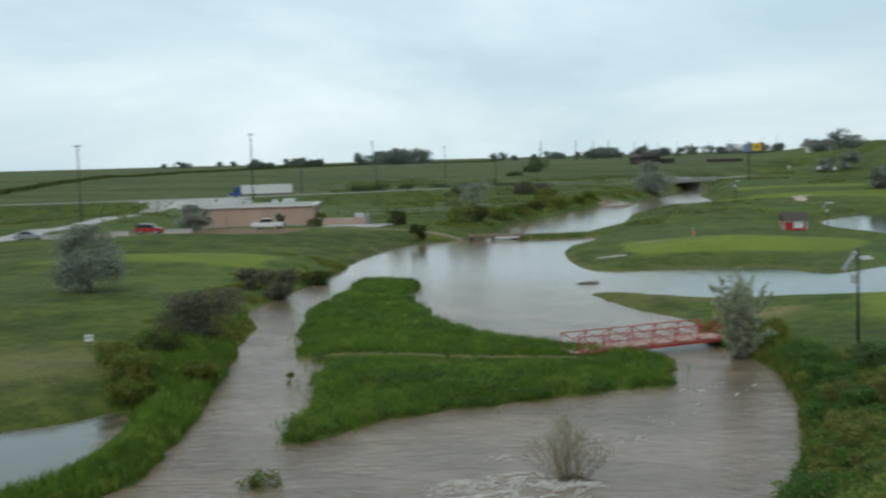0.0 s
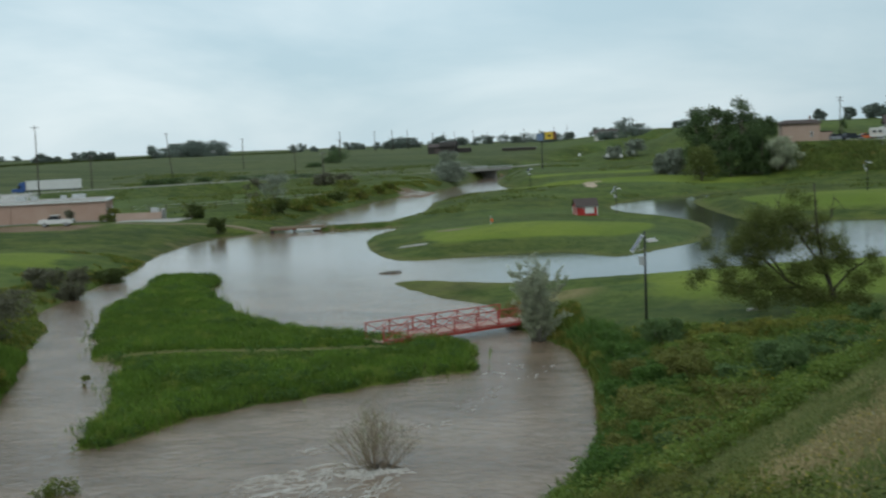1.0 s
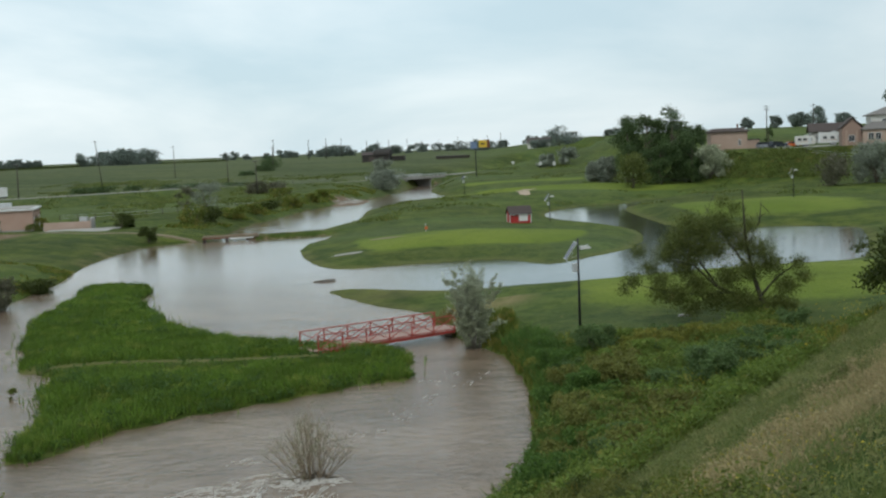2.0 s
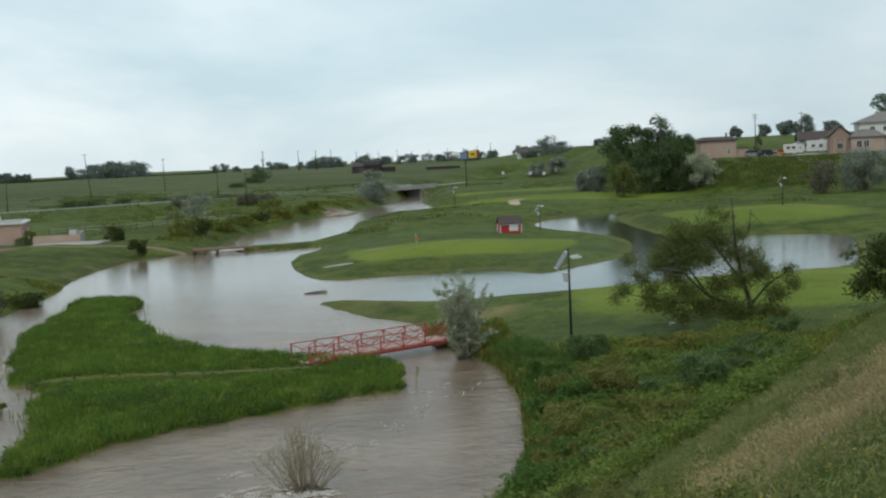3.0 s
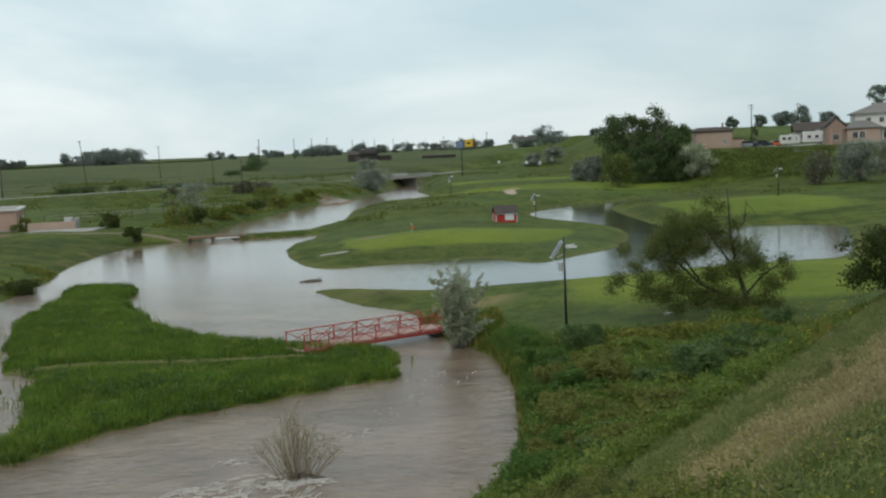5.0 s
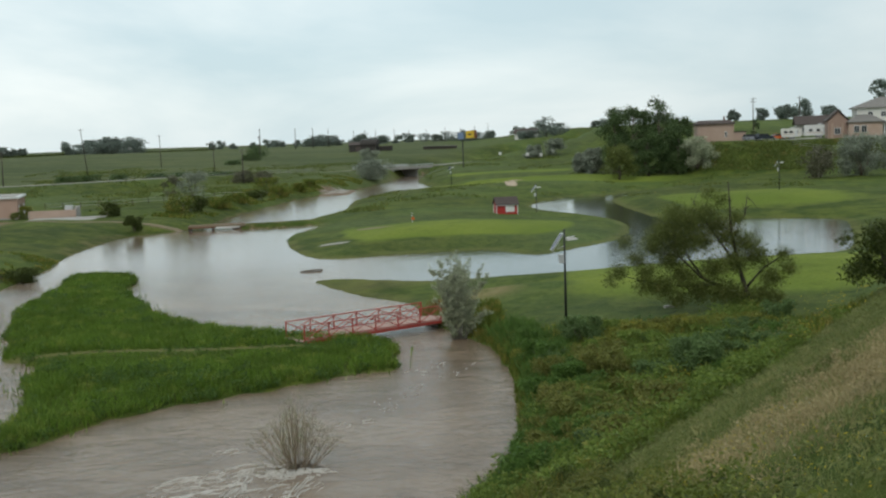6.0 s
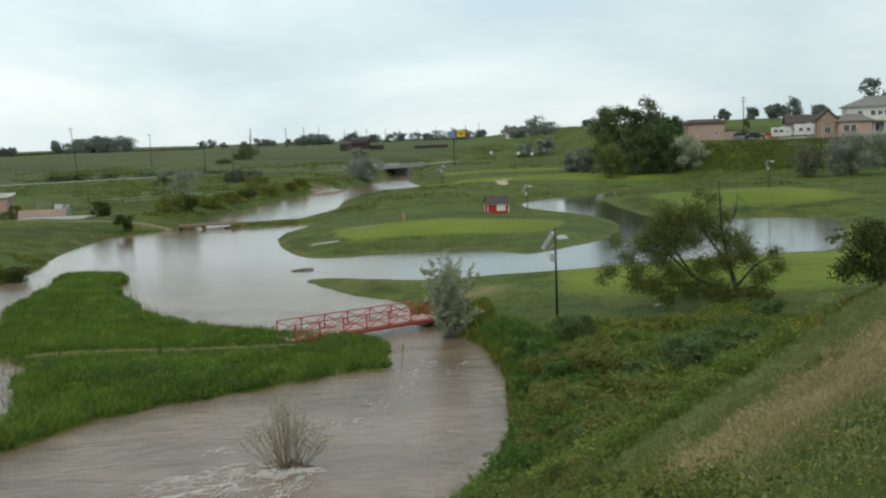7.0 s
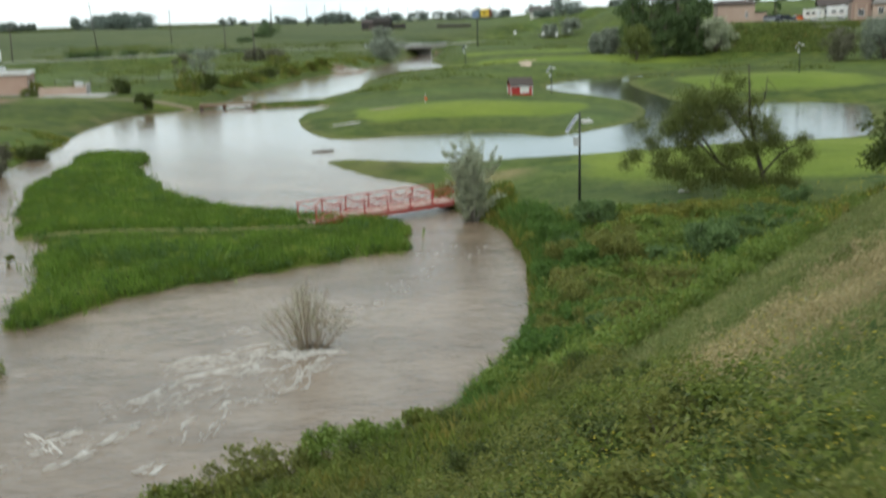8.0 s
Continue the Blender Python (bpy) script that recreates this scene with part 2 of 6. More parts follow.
BLUE_WEED = foliage("blue_green_weed_leaf", (0.080, 0.140, 0.046), (0.165, 0.245, 0.085), None, clear=0.38, patch=0.9)
TERRACE_GREEN = foliage("terrace_brush_leaf", (0.092, 0.126, 0.030), (0.175, 0.212, 0.052), (0.23, 0.205, 0.06), 0.3, clear=0.38, patch=0.15)
GOLDEN_BRUSH = foliage("golden_brush_leaf", (0.155, 0.180, 0.036), (0.300, 0.305, 0.064), (0.42, 0.30, 0.06), 0.3, clear=0.45, patch=0.7)
BARK = surface("grey_brown_bark", (0.125, 0.100, 0.075), (0.19, 0.165, 0.135), 0.95, fine=20, bump=0.8, depth=0.03)
WET_BARK = surface("dark_willow_bark", (0.045, 0.038, 0.030), (0.080, 0.068, 0.054), 0.95, fine=20, bump=0.8, depth=0.03)
TWIG = surface("bare_twig", (0.27, 0.205, 0.14), (0.37, 0.30, 0.215), 0.9, fine=30)
PALE_BARK = surface("pale_sage_bark", (0.25, 0.235, 0.20), (0.36, 0.35, 0.31), 0.9, fine=30)
RED_PAINT = surface("worn_red_paint", (0.42, 0.052, 0.040), (0.44, 0.095, 0.070), 0.5, fine=25, bump=0.15, depth=0.004)
PLANK = surface("weathered_pink_plank", (0.42, 0.275, 0.225), (0.50, 0.36, 0.31), 0.85, scale=1.2, fine=18)
RUST = surface("rusty_steel", (0.165, 0.065, 0.035), (0.28, 0.13, 0.075), 0.8, fine=24)
DARK_STEEL = surface("black_painted_steel", (0.018, 0.020, 0.022), (0.045, 0.042, 0.040), 0.5, fine=30)
GALV = surface("pale_galvanised_metal", (0.55, 0.57, 0.57), (0.68, 0.69, 0.68), 0.45, 0.3, fine=20, bump=0.1)
SOLAR = surface("solar_cell_blue", (0.02, 0.03, 0.06), (0.04, 0.05, 0.09), 0.2, fine=6, bump=0.05)
WHITE = surface("white_paint", (0.74, 0.74, 0.72), (0.62, 0.61, 0.58), 0.6, scale=1.0, fine=12, bump=0.1)
SHED_RED = surface("red_barn_board", (0.44, 0.035, 0.030), (0.36, 0.045, 0.035), 0.75, fine=12)
SHINGLE = surface("brown_roof_shingle", (0.085, 0.066, 0.060), (0.135, 0.112, 0.10), 0.95, fine=8, bump=0.6, depth=0.05)
GREY_ROOF = surface("grey_roof_shingle", (0.20, 0.185, 0.17), (0.27, 0.255, 0.235), 0.95, fine=6, bump=0.6, depth=0.05)
STUCCO = surface("tan_stucco", (0.46, 0.33, 0.26), (0.54, 0.41, 0.34), 0.9, scale=0.5, fine=10)
PINK_WALL = surface("pinkish_block_wall", (0.47, 0.31, 0.245), (0.54, 0.39, 0.32), 0.9, scale=0.4, fine=7, bump=0.5, depth=0.03)
BROWN_WALL = surface("brown_board_wall", (0.36, 0.245, 0.195), (0.42, 0.30, 0.25), 0.9, scale=0.5, fine=8)
CREAM = surface("cream_siding", (0.68, 0.67, 0.61), (0.74, 0.72, 0.67), 0.8, scale=0.6)
DARK_WOOD = surface("dark_barn_wood", (0.045, 0.040, 0.036), (0.080, 0.070, 0.060), 0.95, fine=5)
POLE_WOOD = surface("weathered_pole_wood", (0.085, 0.072, 0.060), (0.145, 0.125, 0.105), 0.95, fine=20)
CONCRETE = surface("stained_concrete", (0.36, 0.34, 0.31), (0.46, 0.44, 0.41), 0.9, scale=0.6, fine=9)
ASPHALT = surface("faded_asphalt", (0.26, 0.245, 0.215), (0.33, 0.31, 0.27), 0.95, scale=0.2, fine=6)
SAND = surface("bunker_sand", (0.45, 0.34, 0.245), (0.54, 0.42, 0.32), 0.95, scale=0.4, fine=8)
GLASS_DARK = surface("dark_window_glass", (0.03, 0.035, 0.04), (0.06, 0.07, 0.08), 0.12, fine=2, bump=0.02)
RUBBER = surface("black_rubber", (0.02, 0.02, 0.02), (0.04, 0.04, 0.04), 0.9)
YELLOW = surface("yellow_sign_board", (0.72, 0.48, 0.04), (0.76, 0.52, 0.07), 0.5, bump=0.05)
BLUE = surface("blue_paint", (0.035, 0.085, 0.26), (0.05, 0.11, 0.31), 0.4, bump=0.05)
SIGN_BLUE = surface("blue_grey_sign_board", (0.16, 0.23, 0.36), (0.25, 0.32, 0.42), 0.5, bump=0.05)
CAR_RED = surface("red_car_paint", (0.36, 0.03, 0.03), (0.40, 0.05, 0.04), 0.3, bump=0.03)
CAR_DARK = surface("dark_blue_car_paint", (0.035, 0.045, 0.060), (0.05, 0.06, 0.075), 0.25, bump=0.03)
CAR_SILVER = surface("silver_grey_car_paint", (0.30, 0.32, 0.35), (0.36, 0.38, 0.41), 0.3, 0.2, bump=0.03)
ORANGE = surface("orange_plastic", (0.62, 0.13, 0.03), (0.66, 0.17, 0.05), 0.6, bump=0.03)
FOAM = surface("white_foam", (0.74, 0.71, 0.66), (0.62, 0.57, 0.50), 0.7, scale=3.0, fine=20, bump=0.6, depth=0.03)
DIRT_LANE = surface("trodden_dirt", (0.24, 0.18, 0.125), (0.17, 0.15, 0.08), 0.95, scale=0.5, fine=6)
STONE = surface("pale_stone", (0.40, 0.37, 0.33), (0.30, 0.28, 0.25), 0.9, fine=8)


# ---------------------------------------------------------------- mesh helpers
def ss(a, b, v):
    u = np.clip((np.asarray(v, float) - a) / (b - a), 0, 1)
    return u * u * (3 - 2 * u)


def lattice(ix, iy, seed):
    h = np.sin(ix * 127.1 + iy * 311.7 + seed * 74.7) * 43758.5453
    return h - np.floor(h)


def vnoise(x, y, seed=0, octaves=3):
    """Smooth value noise between -1 and 1."""
    x, y = np.asarray(x, float), np.asarray(y, float)
    total, amp, size = np.zeros(np.broadcast(x, y).shape), 1.0, 0.0
    for o in range(octaves):
        ix, iy = np.floor(x), np.floor(y)
        fx, fy = x - ix, y - iy
        fx, fy = fx * fx * (3 - 2 * fx), fy * fy * (3 - 2 * fy)
        s = seed + o * 13
        a = lattice(ix, iy, s) * (1 - fx) + lattice(ix + 1, iy, s) * fx
        b = lattice(ix, iy + 1, s) * (1 - fx) + lattice(ix + 1, iy + 1, s) * fx
        total, size = total + amp * (a * (1 - fy) + b * fy), size + amp
        x, y, amp = x * 2.03 + 5.1, y * 2.03 - 3.7, amp * 0.5
    return total / size * 2 - 1


class Geo:
    """Gathers pieces of one mesh."""

    def __init__(self):
        self.v, self.f, self.n = [], [], 0

    def add(self, verts, faces):
        verts = np.asarray(verts, float).reshape(-1, 3)
        self.v.append(verts)
        self.f += [tuple(int(i) + self.n for i in f) for f in faces]
        self.n += len(verts)
        return self

    def box(self, size, at=(0, 0, 0), turn=0.0, bevel=0.0, taper=1.0):
        """A box that stands on at, turned about z by degrees, its upright edges cut by bevel."""
        sx, sy, sz = size[0] / 2, size[1] / 2, size[2]
        if bevel > 0:
            b = min(bevel, sx * 0.9, sy * 0.9)
            ring = [(-sx + b, -sy), (sx - b, -sy), (sx, -sy + b), (sx, sy - b), (sx - b, sy), (-sx + b, sy), (-sx, sy - b), (-sx, -sy + b)]
        else:
            ring = [(-sx, -sy), (sx, -sy), (sx, sy), (-sx, sy)]
        k, c, s = len(ring), math.cos(radians(turn)), math.sin(radians(turn))
        verts = []
        for z, q in ((0, 1.0), (sz, taper)):
            verts += [(at[0] + (x * c - y * s) * q, at[1] + (x * s + y * c) * q, at[2] + z) for x, y in ring]
        faces = [tuple(range(k))[::-1], tuple(range(k, 2 * k))] + [(i, (i + 1) % k, k + (i + 1) % k, k + i) for i in range(k)]
        return self.add(verts, faces)

    def prism(self, outline, a, b, axis="y"):
        """An outline in x and z drawn out along y from a to b (or in y and z along x)."""
        k = len(outline)
        put = (lambda p, t: (p[0], t, p[1])) if axis == "y" else (lambda p, t: (t, p[0], p[1]))
        verts = [put(p, a) for p in outline] + [put(p, b) for p in outline]
        return self.add(verts, [tuple(range(k)), tuple(range(k, 2 * k))[::-1]] + [(i, k + i, k + (i + 1) % k, (i + 1) % k) for i in range(k)])

    def tube(self, points, radii, sides=6):
        pts = np.asarray(points, float)
        rings = []
        for i, p in enumerate(pts):
            d = pts[min(i + 1, len(pts) - 1)] - pts[max(i - 1, 0)]
            d = d / (np.linalg.norm(d) + 1e-9)
            side = np.cross(d, (0, 0, 1.0) if abs(d[2]) < 0.95 else (1.0, 0, 0))
            side /= np.linalg.norm(side)
            up = np.cross(side, d)
            r = radii[i] if hasattr(radii, "__len__") else radii
            rings.append([p + r * (side * math.cos(a) + up * math.sin(a)) for a in np.arange(sides) * 2 * math.pi / sides])
        verts = np.array(rings).reshape(-1, 3)
        faces = [(i * sides + j, i * sides + (j + 1) % sides, (i + 1) * sides + (j + 1) % sides, (i + 1) * sides + j) for i in range(len(pts) - 1) for j in range(sides)]
        faces += [tuple(range(sides))[::-1], tuple(range((len(pts) - 1) * sides, len(pts) * sides))]
        return self.add(verts, faces)

    def make(self, name, mat, parent=None, label="", smooth=False):
        me = bpy.data.meshes.new(name)
        me.from_pydata(np.concatenate(self.v).tolist(), [], self.f)
        me.materials.append(mat)
        if smooth:
            me.shade_smooth()
        me.update()
        ob = new(name, me)
        if parent is not None:
            ob.parent = parent
        if label:
            tagged(ob, label)
        return ob


def quick_mesh(name, verts, corners, mat):
    """A mesh of faces with all the same number of corners, from arrays."""
    me = bpy.data.meshes.new(name)
    nf, k = corners.shape
    me.vertices.add(len(verts))
    me.vertices.foreach_set("co", np.ascontiguousarray(verts, dtype=np.float32).ravel())
    me.loops.add(nf * k)
    me.loops.foreach_set("vertex_index", np.ascontiguousarray(corners, dtype=np.int32).ravel())
    me.polygons.add(nf)
    me.polygons.foreach_set("loop_start", np.arange(nf, dtype=np.int32) * k)
    me.update(calc_edges=True)
    me.materials.append(mat)
    return me


def thing(name, label, category, at, turn=0.0, group=""):
    """An empty at the base of a thing that has parts."""
    ob = new(name)
    ob.matrix_basis = pose(*at, 0, 0, turn)
    return tagged(ob, label, category, group)


def rounded(points, closed=True, steps=4):
    """A smooth curve through the corners of a plan."""
    p = np.asarray(points, float)
    k, out = len(p), []
    for i in range(k if closed else k - 1):
        if closed:
            a, b, c, d = p[i - 1], p[i], p[(i + 1) % k], p[(i + 2) % k]
        else:
            a, b, c, d = p[max(i - 1, 0)], p[i], p[i + 1], p[min(i + 2, k - 1)]
        for u in np.arange(steps) / steps:
            out.append(0.5 * (2 * b + (c - a) * u + (2 * a - 5 * b + 4 * c - d) * u * u + (3 * b - a - 3 * c + d) * u ** 3))
    if not closed:
        out.append(p[-1])
    return np.array(out)


def in_blocks(work, x, y):
    """Runs work over long arrays a block at a time."""
    if x.size <= 12000:
        return work(x, y)
    return np.concatenate([work(x[i:i + 12000], y[i:i + 12000]) for i in range(0, x.size, 12000)])


def line_distance(x, y, line, closed):
    x, y = np.asarray(x, float), np.asarray(y, float)
    a = np.asarray(line, float)
    b = np.roll(a, -1, 0)
    if not closed:
        a, b = a[:-1], b[:-1]
    d = b - a
    size = (d ** 2).sum(1) + 1e-9

    def work(px, py):
        if px.size <= 64:
            rx, ry = px[:, None] - a[:, 0], py[:, None] - a[:, 1]
            u = np.clip((rx * d[:, 0] + ry * d[:, 1]) / size, 0, 1)
            return ((rx - u * d[:, 0]) ** 2 + (ry - u * d[:, 1]) ** 2).min(1)
        best = np.full(px.shape, 1e12)
        for i in range(len(a)):
            rx, ry = px - a[i, 0], py - a[i, 1]
            u = rx * (d[i, 0] / size[i]) + ry * (d[i, 1] / size[i])
            np.minimum(np.maximum(u, 0.0, out=u), 1.0, out=u)
            rx -= u * d[i, 0]
            ry -= u * d[i, 1]
            rx *= rx
            ry *= ry
            rx += ry
            np.minimum(best, rx, out=best)
        return best

    return np.sqrt(in_blocks(work, x, y))


def inside(x, y, line):
    x, y = np.asarray(x, float), np.asarray(y, float)
    a = np.asarray(line, float)
    b = np.roll(a, -1, 0)

    def work(px, py):
        if px.size <= 64:
            up = (a[:, 1] > py[:, None]) != (b[:, 1] > py[:, None])
            return ((up & (px[:, None] < (b[:, 0] - a[:, 0]) * (py[:, None] - a[:, 1]) / (b[:, 1] - a[:, 1] + 1e-12) + a[:, 0])).sum(1) % 2) == 1
        hit = np.zeros(px.shape, bool)
        for (ax, ay), (bx, by) in zip(a, b):
            hit ^= ((ay > py) != (by > py)) & (px < (bx - ax) / (by - ay + 1e-12) * (py - ay) + ax)
        return hit

    return in_blocks(work, x, y)


# ---------------------------------------------------------------- the lie of the land
# banks of the flooded creek and the golf ponds, clockwise from where the water leaves under the embankment
LEFT_BANK = [(-62, -20), (-42, 8), (-28, 26), (-22.8, 36), (-23.6, 42.4), (-27, 53.5), (-29.7, 61.3), (-32.7, 69.4), (-35, 77), (-39.5, 86), (-41.2, 101.7), (-43, 118),
             (-46, 136), (-46, 160), (-39, 172), (-39.0, 197), (-36.4, 238), (-32.2, 274), (-24.0, 312), (-18.5, 345), (-15.5, 402), (-8, 440)]
FAR_BANK = [(-1, 436), (-6.5, 395), (-8, 350), (-5, 318), (1, 284), (-11.4, 272), (-19.5, 248), (-19.1, 210), (-23, 183), (-19.5, 168), (-21.4, 153), (-19.6, 136), (-13.9, 119), (-5.4, 120.5), (4, 122.5),
            (9.8, 116), (16.4, 124), (20.5, 130), (24.2, 143), (25.4, 158), (22.8, 173), (17.4, 188), (16, 200)]
POND_BANK = [(18.5, 212), (28, 230), (35, 231), (47, 249), (50, 247), (40, 231), (32, 209), (31.2, 171), (32.4, 158), (36, 152.8), (44, 155), (53, 149), (51, 138), (45.5, 122), (40, 110)]
RIGHT_BANK = [(34, 108), (22.5, 105), (11, 99.6), (4, 98), (-1, 96.5), (-9.5, 100), (-11.8, 98), (-6.9, 88), (-3, 83), (-1.2, 74), (0.9, 68.5), (2.6, 63), (3.3, 54), (2.8, 45), (2.1, 39.5), (0.1, 34.6), (-1.5, 30.6), (-7.2, 25.9), (-12.4, 22.4),
              (-20, 16), (-34, 0), (-52, -26)]
ISLAND = [(-37, 107), (-30, 106.5), (-27.6, 95), (-19.7, 79), (-16, 74.4), (-12.8, 71.8), (-9.5, 70), (-6.2, 68.2), (-3.6, 66.6), (-2.6, 62.5), (-2.9, 58.6), (-5.8, 56.8), (-10.5, 53.2),
          (-15.3, 49.5), (-18.4, 44), (-20.1, 46.3), (-21.1, 52.1), (-22.6, 56), (-25, 63.6), (-27.3, 65.9), (-33.4, 83), (-35.4, 98)]
SIDE_POND = [(-36, 42), (-31.5, 46.4), (-29.8, 49), (-27.2, 43.5), (-26.4, 36.3), (-31, 30), (-42, 34)]
TRAIL = [(-27, 64.4), (-20, 64.6), (-14, 64.2), (-8.6, 64.6)]
HIGHWAY = [(-420, 190), (-230, 214), (-150, 240), (-112, 264), (-70, 314), (-22, 396), (0, 434), (50, 520), (150, 690)]
SIDE_ROAD = [(-106, 120), (-118, 160), (-128, 205), (-130, 243)]
LANE = [(-66, 172), (-53, 170), (-40.2, 168.2), (-30, 170), (-20, 175.5)]
STRAW_LINE = np.array([(3.4, 14.8), (5.6, 17.7), (8.0, 20.5), (11.0, 23.2)])
shore, island, pool = rounded(LEFT_BANK + FAR_BANK + POND_BANK + RIGHT_BANK), rounded(ISLAND), rounded(SIDE_POND)
highway, side_road, trail, lane = rounded(HIGHWAY, False), rounded(SIDE_ROAD, False), rounded(TRAIL, False), rounded(LANE, False)


def water_edge(x, y):
    """How far a place lies inland (minus: out in the water), and whether it is on the island."""
    x = x + 0.35 * vnoise(x * 0.9, y * 0.9, 3) * ss(0, 60, y)
    y = y + 0.45 * vnoise(x * 0.8, y * 0.8, 9)
    d = line_distance(x, y, shore, True)
    wet = inside(x, y, shore)
    di = line_distance(x, y, island, True)
    on = inside(x, y, island)
    ragged = np.clip(0.30 + 0.75 * vnoise(x * 0.75, y * 0.5, 71), 0, 1)
    on = on & (di > ragged)
    di = np.abs(di - ragged * (inside(x, y, island)))
    dp = line_distance(x, y, pool, True)
    in_pool = inside(x, y, pool)
    land = np.where(wet, np.where(on, di, -np.minimum(d, di)), np.where(in_pool, -dp, np.minimum(d, dp)))
    return land, on


def road_height(x, y):
    return 5.0 - 1.5 * ss(300, 390, y) + 1.5 * ss(440, 520, y) + 0.004 * np.maximum(0, y - 400)


def lay_of_land(x, y):
    """Ground height, and the measures that its cover depends on."""
    x, y = np.asarray(x, float), np.asarray(y, float)
    land, on = water_edge(x, y)
    r = np.hypot(x, y)
    base = 1.7 + 0.9 * ss(185, 230, y) + 1.6 * ss(250, 420, y) + 4.0 * ss(390, 540, r) * (1 - ss(0, 40, x - 0.05 * y)) + 0.0062 * np.clip(r - 350, 0, 1700)
    base += 0.45 * vnoise(x / 26, y / 26, 21) * ss(40, 90, r) + 0.18 * vnoise(x / 7, y / 7, 5) + 1.6 * vnoise(x / 260, y / 260, 33) * ss(450, 900, r)
    # the terrace with houses, and the rise behind the big trees
    base += 7.4 * ss(250, 273, y + 0.42 * (x - 75) + 4 * vnoise(x / 40, 1.0, 8)) * ss(58, 70, x) * (1 - ss(700, 1500, r))
    base += 9.0 * ss(300, 520, y) * ss(0, 70, x - 0.02 * y) * (1 - ss(58, 70, x) * ss(251, 279, y)) * (1 - 0.8 * ss(600, 1600, r))
    base += 4.4 * ss(315, 420, y) * ss(60, 76, x) * (1 - ss(700, 1500, r))
    # raised greens
    base += 1.1 * np.exp(-((x - 2) / 15) ** 2 - ((y - 136) / 10) ** 2) + 1.0 * np.exp(-((x - 47) / 16) ** 2 - ((y - 182) / 16) ** 2)
    base += 0.9 * np.exp(-((x + 62) / 14) ** 2 - ((y - 112) / 10) ** 2) + 0.5 * np.exp(-((x - 22) / 16) ** 2 - ((y - 88) / 9) ** 2)
    base = np.where(on, 0.45, base)
    reach = np.where(on, 0.9, np.where((y < 80) & (x > -12), 2.6, np.where((x > -24) & (y > 80) & (y < 275), 11.0, 4.5)))
    z = base * (1 - np.exp(-np.maximum(land, 0) / reach))
    # causeway that carries the lane over the creek
    dl = line_distance(x, y, np.array([(-30.6, 170.2), (-25.5, 172.0), (-20.0, 175.5), (-15.0, 179.0)]), False)
    bar = 0.75 * (1 - ss(1.0, 3.2, dl)) - 0.05
    land = np.where((dl < 2.6) & (land < 0), 0.5, land)
    z = np.where(dl < 3.2, np.maximum(z, bar), z)
    # highway embankment
    dh = line_distance(x, y, highway, False)
    k = (1 - ss(6, 20, dh)) * ss(0.0, 4.0, land)
    z = z * (1 - k) + road_height(x, y) * k
    # the slope on which the camera stands
    hill = 10.4 + 0.52 * x - 0.33 * y
    hill = 11.2 - np.log1p(np.exp(np.clip((11.2 - hill) * 1.2, -40, 40))) / 1.2
    hill += 0.16 * vnoise(x / 2.2, y / 2.2, 40) + 0.30 * vnoise(x / 7, y / 7, 41)
    hill = hill - 16 * ss(110, 210, r)
    steep = hill - z
    z = z + np.log1p(np.exp(np.clip(steep * 2.2, -40, 40))) / 2.2 * ss(-0.2, 1.6, land)
    z = np.where(land < 0, np.maximum(-1.3, land * 0.55), z)
    # gravel bar upstream
    bar = 0.75 * np.exp(-((x + 28.0) / 4.6) ** 4 - ((y - 287) / 15) ** 4) - 0.28 + 0.09 * vnoise(x / 2.5, y / 5, 15) + 0.16 * vnoise(x / 5, y / 12, 16)
    z = np.where((land < 2.0) & (bar > -0.25), np.maximum(z, bar), z)
    return z, land, on, dh, steep


def ground_z(x, y):
    return float(lay_of_land(np.array([x]), np.array([y]))[0][0])


def graded(start, stops, limit):
    """Grid lines whose spacing changes by stretch: (until, step, growth)."""
    out = [start]
    for until, step, growth in stops:
        while out[-1] < until:
            out.append(out[-1] + step)
            step *= growth
    return np.array([v for v in out if v <= limit])


